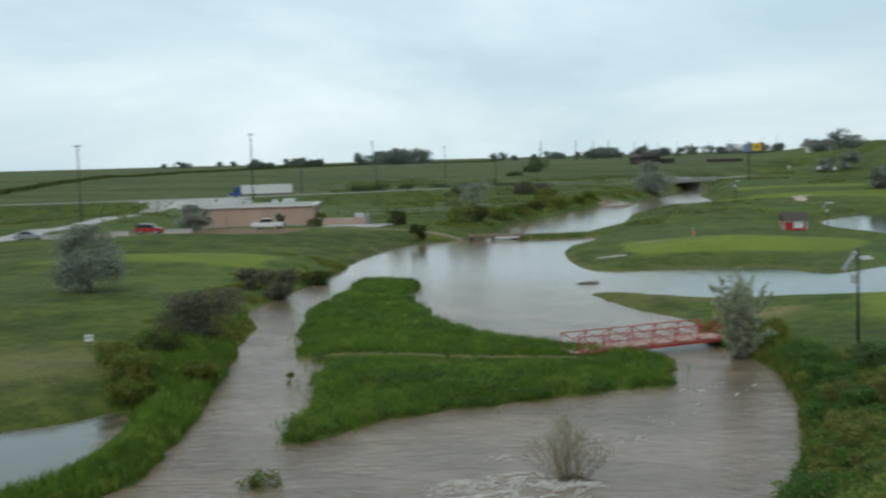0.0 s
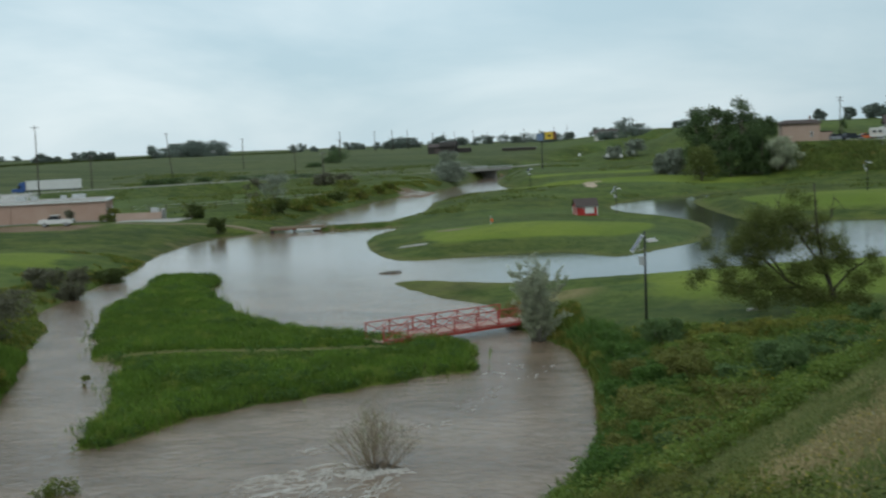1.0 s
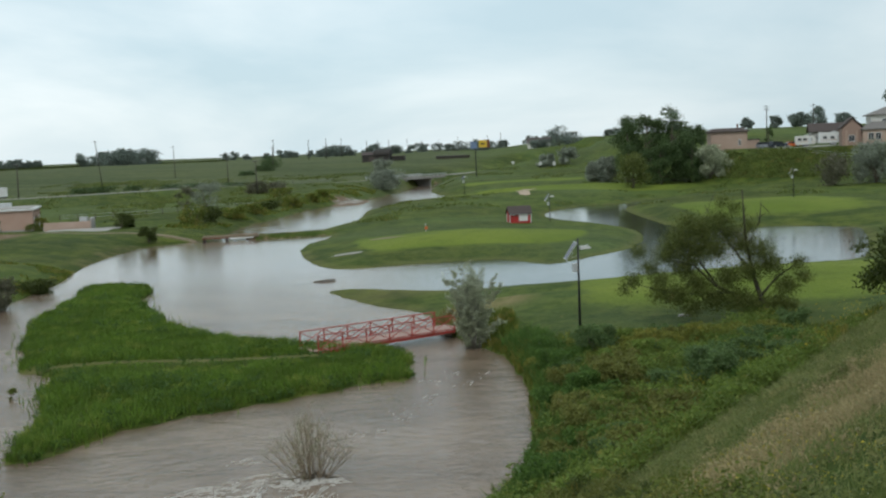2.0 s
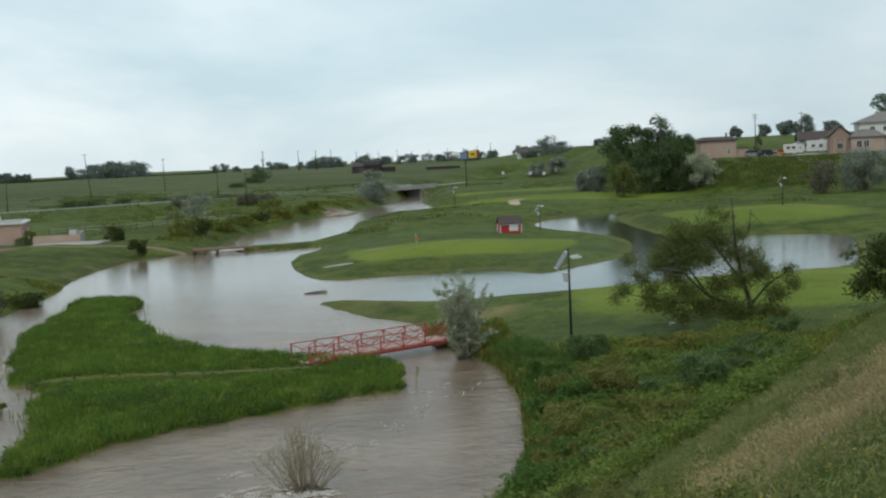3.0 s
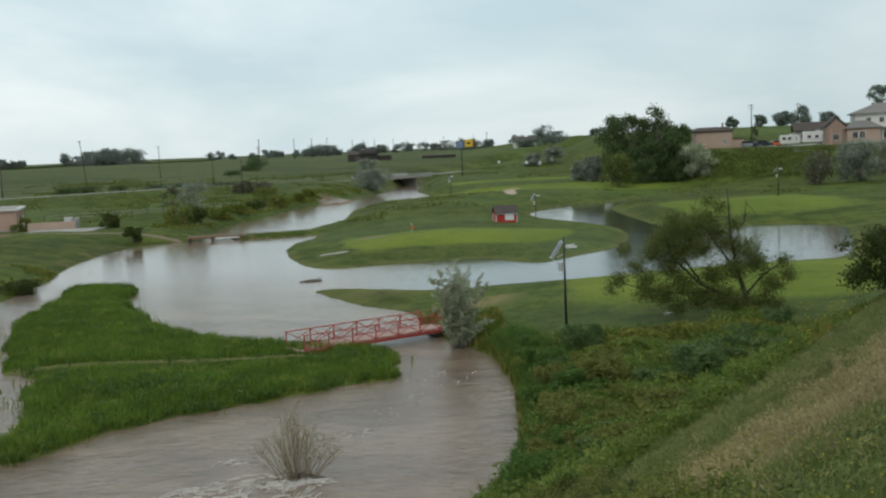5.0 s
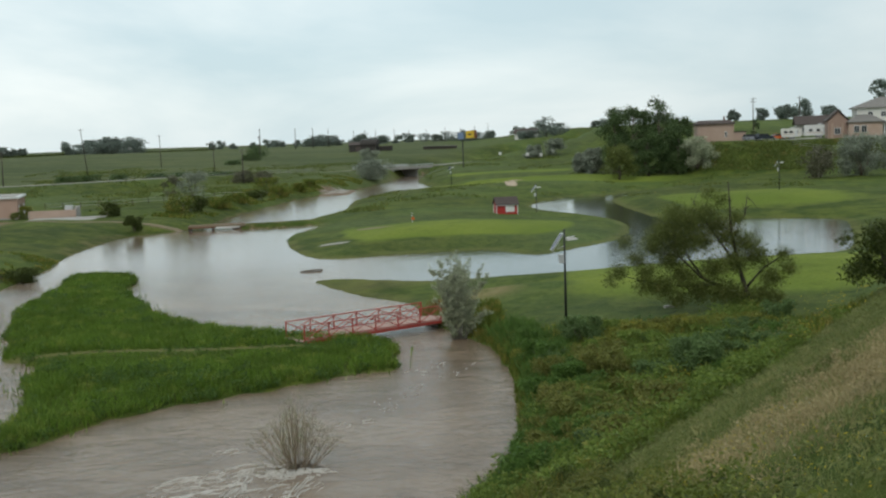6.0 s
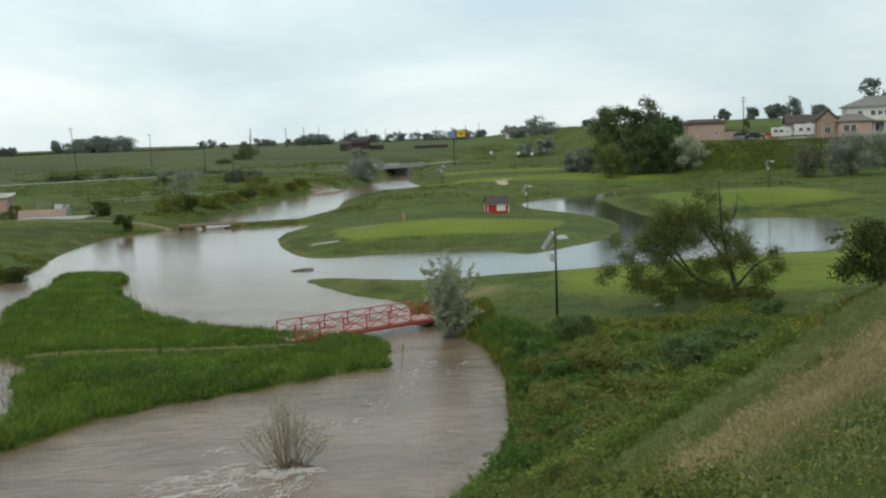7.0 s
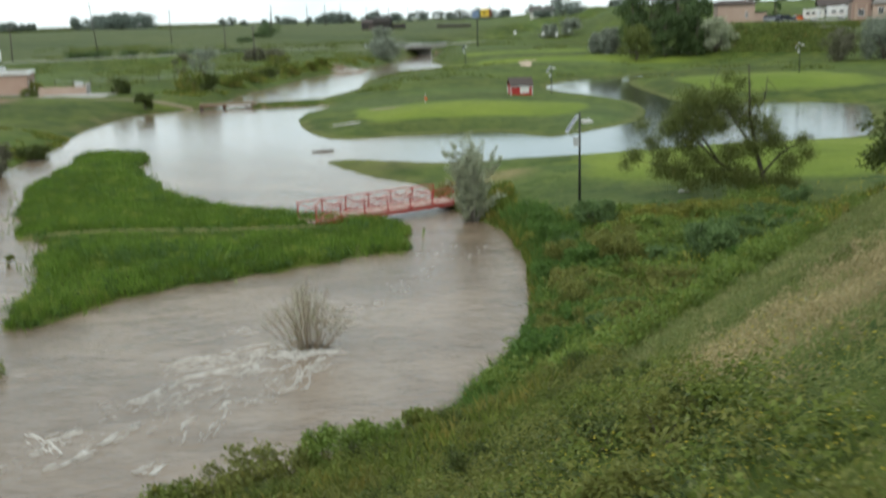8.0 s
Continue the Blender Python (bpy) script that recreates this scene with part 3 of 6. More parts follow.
def build_ground():
    xr = graded(-50, [(40, 0.45, 1.0), (90, 0.5, 1.03), (4600, 2.5, 1.09)], 5000)
    xl = -graded(50, [(160, 0.8, 1.004), (4600, 1.6, 1.08)], 5000)[1:][::-1]
    gx = np.concatenate([xl, xr])
    yb = -graded(60, [(4600, 4.0, 1.09)], 5000)[1:][::-1]
    yf = graded(-60, [(2, 3.0, 1.0), (24, 0.5, 1.0), (112, 0.45, 1.0), (300, 0.5, 1.012), (4700, 2.4, 1.05)], 5000)
    yf = np.concatenate([yb, yf])
    X, Y = np.meshgrid(gx, yf)
    x, y = X.ravel(), Y.ravel()
    z, land, on, dh, steep = lay_of_land(x, y)
    nx, ny = len(gx), len(yf)
    i = (np.arange(ny - 1)[:, None] * nx + np.arange(nx - 1)[None, :]).ravel()
    me = quick_mesh("ground", np.stack([x, y, z], 1), np.stack([i, i + 1, i + nx + 1, i + nx], 1), GROUND)
    me.shade_smooth()
    soft = vnoise(x / 5, y / 5, 77)
    lawn = np.exp(-((x - 2) / 20) ** 4 - ((y - 139) / 13) ** 4) + np.exp(-((x - 45) / 22) ** 4 - ((y - 182) / 20) ** 4)
    lawn += np.exp(-((x - 28) / 24) ** 4 - ((y - 86) / 17) ** 4) * ss(6, 12, x - 0.1 * (y - 90)) + np.exp(-((x + 62) / 16) ** 4 - ((y - 114) / 9) ** 4)
    lawn += 0.9 * np.exp(-((x - 22) / 40) ** 4 - ((y - 268) / 14) ** 4) + np.exp(-((x - 14) / 26) ** 4 - ((y - 315) / 9) ** 4)
    mown = np.clip(lawn, 0, 1) * np.where(y > 110, ss(5.0, 8.5, land), ss(2.0, 5.0, land)) * (1 - ss(-1.0, 0.5, steep))
    band = line_distance(x, y, STRAW_LINE, False)
    dry = (1 - ss(0.4, 2.6, band)) * (steep > -1) * 0.7
    dry = np.maximum(dry, 0.55 * np.exp(-((x + 39) / 9) ** 2 - ((y - 54) / 9) ** 2))
    dry = np.maximum(dry, 0.4 * ss(3.0, 0.5, land) * (land > 0) * ss(72, 84, y) * (1 - on) * (x > -20))
    dry = np.maximum(dry, np.exp(-((x - 2) / 3.5) ** 2 - ((y - 79) / 4.0) ** 2))
    dry = np.maximum(dry, 0.55 * (1 - ss(0.2, 0.8, line_distance(x, y, trail, False))))
    dry = np.maximum(dry, 0.15 * ss(380, 650, np.hypot(x, y)))
    prairie = ss(250, 420, np.hypot(x, y)) * (1 - ss(-20, 40, x)) * (dh > 9)
    dirt = 0.40 * ss(5.5, 0.5, land) * (land > -1.5) * np.exp(-((x + 47) / 11) ** 4 - ((y - 146) / 26) ** 4)
    dirt = np.maximum(dirt, ss(1.4, 0.1, land) * np.where(x > -20, 0.42, 0.62) * (y > 20) * (land > -0.4) * (1 - on) * (0.55 + 0.5 * soft))
    dirt = np.maximum(dirt, np.exp(-((x + 88) / 22) ** 6 - ((y - 168) / 7) ** 4))
    dirt = np.maximum(dirt, np.exp(-((x + 29) / 5) ** 2 - ((y - 288) / 9) ** 2) * (land > -0.5))
    dirt = np.maximum(dirt, 0.45 * (1.0 - ss(0.8, 2.2, line_distance(x, y, lane, False))))
    dirt = np.where(land < -0.9, 1.0, dirt * np.where(on, 0.0, 1.0))
    dry = np.maximum(dry, 0.45 * np.exp(-((x + 4) / 9) ** 4 - ((y - 94) / 5.5) ** 4))
    gravel = np.exp(-((x + 128) / 15) ** 4 - ((y - 247) / 12) ** 4) + (1 - ss(2.2, 3.4, line_distance(x, y, side_road, False)))
    gravel += 0.50 * np.exp(-((x + 28.0) / 6.0) ** 4 - ((y - 287) / 18) ** 4) * (land < 2.0)
    gravel += np.exp(-((x - 88) / 10) ** 4 - ((y - 281) / 6) ** 4)
    gravel += np.exp(-((x + 62) / 6) ** 4 - ((y - 178) / 3.5) ** 4)
    for name, values in (("mown", mown), ("prairie", prairie), ("dry", dry), ("dirt", dirt), ("gravel", np.clip(gravel, 0, 1))):
        me.attributes.new(name, "FLOAT", "POINT").data.foreach_set("value", np.ascontiguousarray(values, dtype=np.float32))
    return tagged(new("ground", me), "rolling green golf course turf, prairie and grassy banks", "ground", kind="structure")


def build_water():
    gx, gy = np.linspace(-66, 62, 129), np.linspace(-30, 446, 239)
    X, Y = np.meshgrid(gx, gy)
    x, y = X.ravel(), Y.ravel()
    nx, ny = len(gx), len(gy)
    i = (np.arange(ny - 1)[:, None] * nx + np.arange(nx - 1)[None, :]).ravel()
    me = quick_mesh("water", np.stack([x, y, np.zeros(x.size)], 1), np.stack([i, i + 1, i + nx + 1, i + nx], 1), WATER)
    calm = ss(-13, 1, x - 0.10 * (y - 100)) * ss(90, 99, y) * (1 - ss(255, 270, y)) * (1 - ss(168, 200, y) * ss(14, 2, x))
    still = ss(62, 125, y)
    calm = np.maximum(calm, ss(-24, -27, x) * ss(52, 48, y) * inside(x, y, pool + 0.0))
    me.attributes.new("calm", "FLOAT", "POINT").data.foreach_set("value", np.ascontiguousarray(calm, dtype=np.float32))
    me.attributes.new("still", "FLOAT", "POINT").data.foreach_set("value", np.ascontiguousarray(still, dtype=np.float32))
    return tagged(new("water", me), "muddy brown flood water of a swollen creek", "water", kind="structure")


build_ground()
build_water()


# ---------------------------------------------------------------- plants
def rng(seed):
    return np.random.default_rng(seed)


def blades(name, label, category, mat, x, y, z, height, width, lean=0.35, seed=1, parent=None):
    """Upright blades of grass or reed, each of three faces, bent over at the tip."""
    g = rng(seed)
    n = len(x)
    a, b = g.uniform(0, 2 * np.pi, n), g.uniform(0, 2 * np.pi, n)
    h, w = height * g.uniform(0.55, 1.25, n), width * g.uniform(0.6, 1.3, n) / 2
    side = np.stack([np.cos(a), np.sin(a), np.zeros(n)], 1) * w[:, None]
    out = np.stack([np.cos(b), np.sin(b), np.zeros(n)], 1) * (h * lean * g.uniform(0.1, 1.0, n))[:, None]
    up = np.zeros((n, 3))
    up[:, 2] = h
    foot = np.stack([x, y, z - 0.04], 1)
    mid, tip = foot + out * 0.35 + up * 0.6, foot + out + up * 0.97
    v = np.stack([foot - side, foot + side, mid - side * 0.75, mid + side * 0.75, tip], 1).reshape(-1, 3)
    i = np.arange(n)[:, None] * 5
    f = np.concatenate([i + [0, 1, 3], i + [0, 3, 2], i + [2, 3, 4]], 0)
    ob = new(name, quick_mesh(name, v, f, mat))
    if parent is not None:
        ob.parent = parent
    else:
        tagged(ob, label, category, kind="stuff")
    return ob


def leaf_arrays(centres, size, g, flat=0.0):
    """A lozenge-shaped leaf at each centre, turned at random (flat: how far they lie level)."""
    n = len(centres)
    d = g.normal(size=(n, 3))
    d[:, 2] *= 1 - flat
    d /= np.linalg.norm(d, axis=1)[:, None] + 1e-9
    e = np.cross(d, g.normal(size=(n, 3)))
    e /= np.linalg.norm(e, axis=1)[:, None] + 1e-9
    s = (size * g.uniform(0.6, 1.4, n))[:, None]
    bow = np.cross(d, e) * s * 0.12
    v = np.stack([centres - d * s, centres + e * s * 0.42 + bow, centres + d * s, centres - e * s * 0.42 + bow], 1).reshape(-1, 3)
    return v, np.arange(n * 4).reshape(-1, 4)


def crown_points(clumps, count, g, shell=0.55):
    """Places for leaves, mostly near the skin of the clumps (x, y, z, radius)."""
    c = np.asarray(clumps, float)
    share = c[:, 3] ** 2
    pick = g.choice(len(c), count, p=share / share.sum())
    d = g.normal(size=(count, 3))
    d /= np.linalg.norm(d, axis=1)[:, None]
    rad = c[pick, 3] * (shell + (1 - shell) * g.uniform(0, 1, count) ** 0.6) * (1 + 0.22 * g.normal(size=count))
    p = c[pick, :3] + d * rad[:, None] * np.array([1, 1, 0.8])
    return p


def plant(name, label, category, x, y, height, width, leaf, bark, leaves, size, seed, stem=0.25, stems=1, clumps=22, lean=(0.0, 0.0), group="", z=None, thick=0.028, sparse=0.0, crown="crown", skirt=0, far=False):
    """A tree or bush: tapered trunk or several stems with limbs, and a crown of leaves in uneven clumps."""
    g = rng(seed)
    gz = ground_z(x, y) if z is None else z
    root = thing(name, label, category, (x, y, gz - 0.03), 0, group)
    heads = []
    top = height * 0.86
    for s in range(stems):
        a = 2 * math.pi * (s + g.uniform(0, 0.6)) / stems
        spreadout = 0.0 if stems == 1 else width * 0.22
        tip = np.array([lean[0] + spreadout * math.cos(a) * 1.2, lean[1] + spreadout * math.sin(a) * 1.2, top * g.uniform(0.82, 1.0)])
        us = np.linspace(0, 1, 6)
        path = np.outer(us ** 1.15, tip) + np.concatenate([np.zeros((1, 3)), g.normal(size=(5, 3)) * [width * 0.025, width * 0.025, 0]], 0)
        rad = height * thick / math.sqrt(stems) * (1 - 0.85 * us) + 0.008 * height * 0.3
        stalk = Geo().tube(path, rad, 7).make("trunk" if stems == 1 else "stem", bark, root, smooth=True)
        for k in range(0 if far else max(2, clumps // (2 * stems))):
            u = g.uniform(max(stem, 0.12), 0.95)
            p0 = np.array([np.interp(u, us, path[:, j]) for j in range(3)])
            b = g.uniform(0, 2 * math.pi)
            reach = width * 0.5 * (0.95 - 0.55 * abs(u - 0.45)) * g.uniform(0.45, 0.95)
            p2 = p0 + np.array([math.cos(b) * reach, math.sin(b) * reach, height * g.uniform(0.02, 0.18)])
            p1 = (p0 + p2) / 2 + np.array([0, 0, height * 0.03])
            r0 = np.interp(u, us, rad) * 0.55
            Geo().tube([p0, p1, p2], [r0, r0 * 0.6, r0 * 0.2], 5).make("limb", bark, stalk, smooth=True)
            heads.append((*p2, width * g.uniform(0.12, 0.22)))
        heads.append((*path[-1], width * g.uniform(0.12, 0.18)))
    while len(heads) < clumps:
        a, q, u = g.uniform(0, 2 * math.pi), math.sqrt(g.uniform(0, 1)), g.uniform(0, 1)
        zz = height * (stem + (0.93 - stem) * u)
        wide = width * 0.42 * math.sqrt(max(0.05, 1 - ((u - 0.42) / 0.62) ** 2))
        heads.append((lean[0] * u + math.cos(a) * q * wide, lean[1] * u + math.sin(a) * q * wide, zz, width * g.uniform(0.11, 0.20)))
    for k in range(skirt):
        a = 2 * math.pi * k / skirt
        heads.append((math.cos(a) * width * 0.27, math.sin(a) * width * 0.27, height * g.uniform(0.08, 0.36), width * g.uniform(0.13, 0.2)))
    pts = crown_points(heads, leaves, g, max(0.1, 0.3 + 0.3 * sparse))
    pts += g.normal(size=pts.shape) * width * 0.022
    pts[:, 2] = np.clip(pts[:, 2], size * 0.4, height)
    v, f = leaf_arrays(pts, size, g)
    ob = new(crown, quick_mesh(crown, v, f, leaf))
    ob.parent = root
    return root


def tufts(name, label, category, mat, spots, seed, per=60, size=0.09, parent=None):
    """Low leafy undergrowth: many small mounds of leaves, (x, y, z, radius)."""
    g = rng(seed)
    pts = crown_points(spots, per * len(spots), g, 0.4)
    v, f = leaf_arrays(pts, size, g, 0.3)
    return tagged(new(name, quick_mesh(name, v, f, mat)), label, category, kind="stuff")


def scatter(n, box, seed, keep, thin=None):
    g = rng(seed)
    x, y = g.uniform(box[0], box[1], n), g.uniform(box[2], box[3], n)
    if thin is not None:
        k = g.uniform(0, 1, n) < thin(x, y)
        x, y = x[k], y[k]
    z, land, on, dh, steep = lay_of_land(x, y)
    k = keep(x, y, z, land, on, steep)
    return x[k], y[k], z[k]


def weedy(x, y):
    """Where leafy weeds take over from grass on the slope."""
    return (x < 2.5 + 0.055 * y + 0.8 * vnoise(x / 1.8, y / 1.8, 58)) & (vnoise(x / 2.2, y / 2.2, 52) > -0.55)


def build_cover():
    trail_gap = lambda x, y: line_distance(x, y, trail, False) > 0.38
    x, y, z = scatter(290000, (-40, -1, 42, 110), 11, lambda x, y, z, land, on, steep: on & (land > 0.1) & trail_gap(x, y))
    tall = 0.46 + 0.20 * vnoise(x / 2.6, y / 2.6, 3) + 0.16 * vnoise(x / 0.9, y / 0.9, 4)
    tall *= 0.3 + 0.7 * np.maximum(ss(0.3, 5.5, line_distance(x, y, trail, False)), ss(0.2, 1.2, y - np.interp(x, trail[:, 0], trail[:, 1])))
    blades("island_reeds", "dense tall green reeds covering a flooded island", "reeds", REED, x, y, z, tall, 0.05, 1.1, 12)
    x, y, z = scatter(5200, (-41, -1, 41, 112), 13, lambda x, y, z, land, on, steep: (land < 0.15) & (land > -0.7) & (line_distance(x, y, island, True) < 0.9))
    blades("drowned_reeds", "half drowned reeds along the island's edge", "reeds", REED, x, y, np.full(len(x), -0.1), 0.62, 0.06, 0.5, 14)
    x, y, z = scatter(16000, (-41, -1, 41, 110), 113, lambda x, y, z, land, on, steep: on & (land < 1.5) & (vnoise(x / 1.7, y / 1.7, 72) > -0.2 + 0.5 * land))
    r = rng(114).uniform(0.14, 0.36, len(x))
    tufts("island_edge_weeds", "dark leafy weeds in clumps round the island's rim", "weeds", RIM_GREEN, np.stack([x, y, np.maximum(z, 0.0) + r * 0.7, r], 1), 115, 20, 0.08)
    x, y, z = scatter(5200, (-38, -2, 44, 106), 116, lambda x, y, z, land, on, steep: on & (land > 1.0) & (vnoise(x / 3.1, y / 1.9, 74) > 0.22) & (line_distance(x, y, trail, False) > 0.9))
    r = rng(117).uniform(0.16, 0.34, len(x))
    tufts("island_weeds", "leafy weeds standing among the reeds", "weeds", RIM_GREEN, np.stack([x, y, z + 0.28 + r * 0.4, r], 1), 118, 20, 0.075)
    # the strip between the side pond and the creek
    x, y, z = scatter(90000, (-52, -20, 28, 66), 15, lambda x, y, z, land, on, steep: (land > 0.05) & ~on & (x < -20) & (line_distance(x, y, shore, True) < 5.5 + 2 * vnoise(x / 3, y / 3, 6)))
    blades("bank_reeds", "tall green reeds on the bank between creek and pond", "reeds", REED, x, y, z, 0.5 * ss(0.0, 1.5, line_distance(x, y, pool, True)) + 0.15, 0.075, 0.5, 16)
    x, y, z = scatter(70000, (-75, -28, 64, 125), 17, lambda x, y, z, land, on, steep: (land > 0.1) & ~on & (x < -25) & (land < 6 + 5 * vnoise(x / 6, y / 6, 8)) & (vnoise(x / 3, y / 3, 12) > -0.25))
    blades("creekside_grass", "rough green grass along the creek", "grass", BANK_GREEN, x, y, z, 0.34, 0.11, 0.8, 18)
    x, y, z = scatter(60000, (-62, -24, 125, 330), 19, lambda x, y, z, land, on, steep: (land > 1.5) & (y > 180) & (x < -12) & (land < 10 + 9 * vnoise(x / 9, y / 9, 9)) & (vnoise(x / 5, y / 5, 10) > -0.1))
    blades("upstream_brush", "rough brush and weeds on the upstream bank", "brush", BANK_GREEN, x, y, z, 0.5, 0.3, 0.8, 20)
    x, y, z = scatter(80000, (-150, -10, 182, 430), 119, lambda x, y, z, land, on, steep: (land > 3) & (vnoise(x / 11, y / 17, 75) + 0.5 * vnoise(x / 3, y / 4, 76) > 0.12) & (line_distance(x, y, highway, False) > 8) & (np.hypot(x + 83, y - 184) > 22))
    blades("meadow_weeds", "uneven weeds and tussocks across the meadow", "weeds", TERRACE_GREEN, x, y, z, 0.42, 0.30, 1.2, 120)
    x, y, z = scatter(42000, (-14, 70, 205, 430), 121, lambda x, y, z, land, on, steep: (land > 2) & (vnoise(x / 9, y / 15, 77) + 0.5 * vnoise(x / 3, y / 4, 78) > 0.28) & ~((y > 255) & (y < 282) & (x < 62)) & ~((y > 305) & (y < 325)))
    blades("fairway_rough", "tussocks of long grass between the fairways", "grass", TERRACE_GREEN, x, y, z, 0.35, 0.30, 1.2, 122)
    # brush on the terrace bank and rusty grass by the footbridge
    x, y, z = scatter(52000, (54, 118, 226, 282), 34, lambda x, y, z, land, on, steep: (z > 3.2) & (z < 9.6) & (vnoise(x / 6, y / 6, 16) > -0.35))
    blades("terrace_brush", "rough olive green brush on the bank below the houses", "brush", TERRACE_GREEN, x, y, z, 0.65 + 0.4 * vnoise(x / 5, y / 5, 18), 0.22, 1.1, 35)
    x, y, z = scatter(5000, (-5, 6, 71, 84), 36, lambda x, y, z, land, on, steep: (land > 0.05) & (np.hypot((x + 2.2) / 2.8, (y - 75.2) / 4.0) < 1 + 0.4 * vnoise(x, y, 17)))
    blades("rusty_grass", "rusty brown grass behind the footbridge", "grass", RUSTY_GRASS, x, y, z, 0.5, 0.09, 0.8, 37)
    # right bank below the hillside
    x, y, z = scatter(120000, (-14, 26, 22, 80), 21, lambda x, y, z, land, on, steep: (land > 0.0) & ~on & (steep < 1.4) & ((land < 6 + 3 * vnoise(x / 4, y / 4, 5)) | (y < 62 - 0.25 * x)) & (y < np.where(x > 3.5, 63.0, 74.0)) & (x > -12))
    tall = 0.62 + 0.25 * vnoise(x / 3, y / 3, 31)
    blades("bank_grass", "tall tangled green grass on the creek bank", "grass", BANK_GREEN, x, y, z, tall, 0.085, 0.7, 22)
    x, y, z = scatter(60000, (-2, 10, 30, 66), 26, lambda x, y, z, land, on, steep: (land > 0.3) & ~on & (land < 3.0 + 1.6 * vnoise(x / 3, y / 3, 14)))
    blades("shore_grass", "lush deep green grass along the waterline", "grass", LUSH, x, y, z, 0.80 + 0.2 * vnoise(x / 2, y / 2, 79), 0.055, 0.9, 27)
    # hillside
    x, y, z = scatter(500000, (-14, 34, 3.0, 62), 23, lambda x, y, z, land, on, steep: (land > 0.2) & (steep > -0.9) & (steep > -0.9), lambda x, y: np.clip(18.0 / (y + 4), 0.14, 1) * (np.abs(x) < 2.5 + 0.62 * y) * np.where(weedy(x, y), 0.16, 1.0))
    band = line_distance(x, y, STRAW_LINE, False) + 1.5 * vnoise(x / 1.6, y / 2.6, 50)
    straw = rng(6).uniform(0, 1, len(x)) < 0.97 * ss(3.8, 1.5, band) * (0.55 + 0.45 * ss(-0.4, 0.3, vnoise(x / 0.9, y / 1.4, 55)))
    near = 0.006 + 0.0009 * y
    blades("hillside_grass", "tall wild green grass on the slope", "grass", HILL_GREEN, x[~straw], y[~straw], z[~straw], (0.21 + 0.11 * vnoise(x / 1.1, y / 1.1, 51))[~straw], near[~straw], 1.7, 24)
    blades("dry_grass", "dry straw-coloured grass on the slope", "grass", DRY_GRASS, x[straw], y[straw], z[straw], (0.22 + 0.10 * vnoise(x / 1.1, y / 1.1, 56))[straw], near[straw] * 0.8, 1.6, 25)
    # soft tussocks that break up the slope
    g = rng(62)
    x, y, z = scatter(16000, (-2, 30, 6, 50), 63, lambda x, y, z, land, on, steep: (land > 0.5) & (steep > -0.7) & ~weedy(x, y) & (vnoise(x / 1.4, y / 1.8, 64) > -0.1) & (np.abs(x) < 2.5 + 0.5 * y), lambda x, y: np.clip(26.0 / (y + 4), 0.3, 1))
    r = g.uniform(0.08, 0.24, len(x)) * (0.8 + 0.01 * y)
    dry = line_distance(x, y, STRAW_LINE, False) + 1.5 * vnoise(x / 1.6, y / 2.6, 50) + 0.7 * g.normal(size=len(x)) < 2.6
    for name, label, mat, pick in (("hillside_tussocks", "soft grey-green tussocks on the slope", HILL_GREEN, ~dry), ("dry_tussocks", "soft straw-coloured tussocks on the slope", DRY_GRASS, dry)):
        tufts(name, label, "grass", mat, np.stack([x, y, z + r * 0.6, r], 1)[pick], 64, 24, 0.036)
    # leafy weeds on the near slope, in patches of three greens
    g = rng(61)
    x, y, z = scatter(11000, (-10, 9, 5.0, 30), 27, lambda x, y, z, land, on, steep: (land > 0.3) & weedy(x, y) & (np.abs(x) < 1.5 + 0.45 * y))
    r = g.uniform(0.10, 0.30, len(x)) * (0.75 + 0.012 * y)
    kind = vnoise(x / 1.5, y / 2.0, 57) + 0.25 * g.normal(size=len(x))
    for name, label, mat, pick in (("hillside_weeds", "leafy green weeds crowding the slope", WEED_LEAF, kind > 0.12),
                                   ("dark_weeds", "dark green leafy weeds crowding the slope", DARK_LEAF, (kind <= 0.12) & (kind > -0.06)),
                                   ("olive_weeds", "olive green leafy weeds crowding the slope", OLIVE_SCRUB, kind <= -0.06)):
        tufts(name, label, "weeds", mat, np.stack([x, y, z + r * 1.0 + 0.05, r], 1)[pick], 28, 23, 0.042)
    # bank undergrowth
    x, y, z = scatter(2600, (1, 24, 28, 66), 29, lambda x, y, z, land, on, steep: (land > 0.5) & (steep < 1.6) & (steep > -3.6) & (x < 24 - 0.1 * y) & (vnoise(x / 3.2, y / 3.2, 53) > -0.15))
    r = g.uniform(0.25, 0.75, len(x))
    tufts("bank_undergrowth", "tangled dark green undergrowth at the foot of the slope", "undergrowth", UNDERGROWTH, np.stack([x, y, z + r * 0.7, r], 1), 30, 80, 0.085)
    # blossoms and pale seed heads on the slope
    for name, label, mat, box, n, size, hgt, cut in (("yellow_flowers", "small yellow wild flowers on the slope", GOLD, (0.5, 5.5, 6, 18), 2200, 0.016, 0.34, 0.05),
                                                     ("bank_flowers", "yellow weeds in bloom at the foot of the slope", GOLD, (8, 26, 42, 64), 1500, 0.06, 0.75, 0.1),
                                                     ("seed_heads", "pale seed heads among the weeds", PALE_HEAD, (-1, 7, 6, 16), 220, 0.014, 0.35, 0.0)):
        x, y, z = scatter(n, box, 33 + n, lambda x, y, z, land, on, steep: (land > 0.5) & (steep > -2.5) & (vnoise(x / 2.5, y / 2.5, n) > cut))
        v, f = leaf_arrays(np.stack([x, y, z + hgt * g.uniform(0.7, 1.15, len(x))], 1), size, g, 0.6)
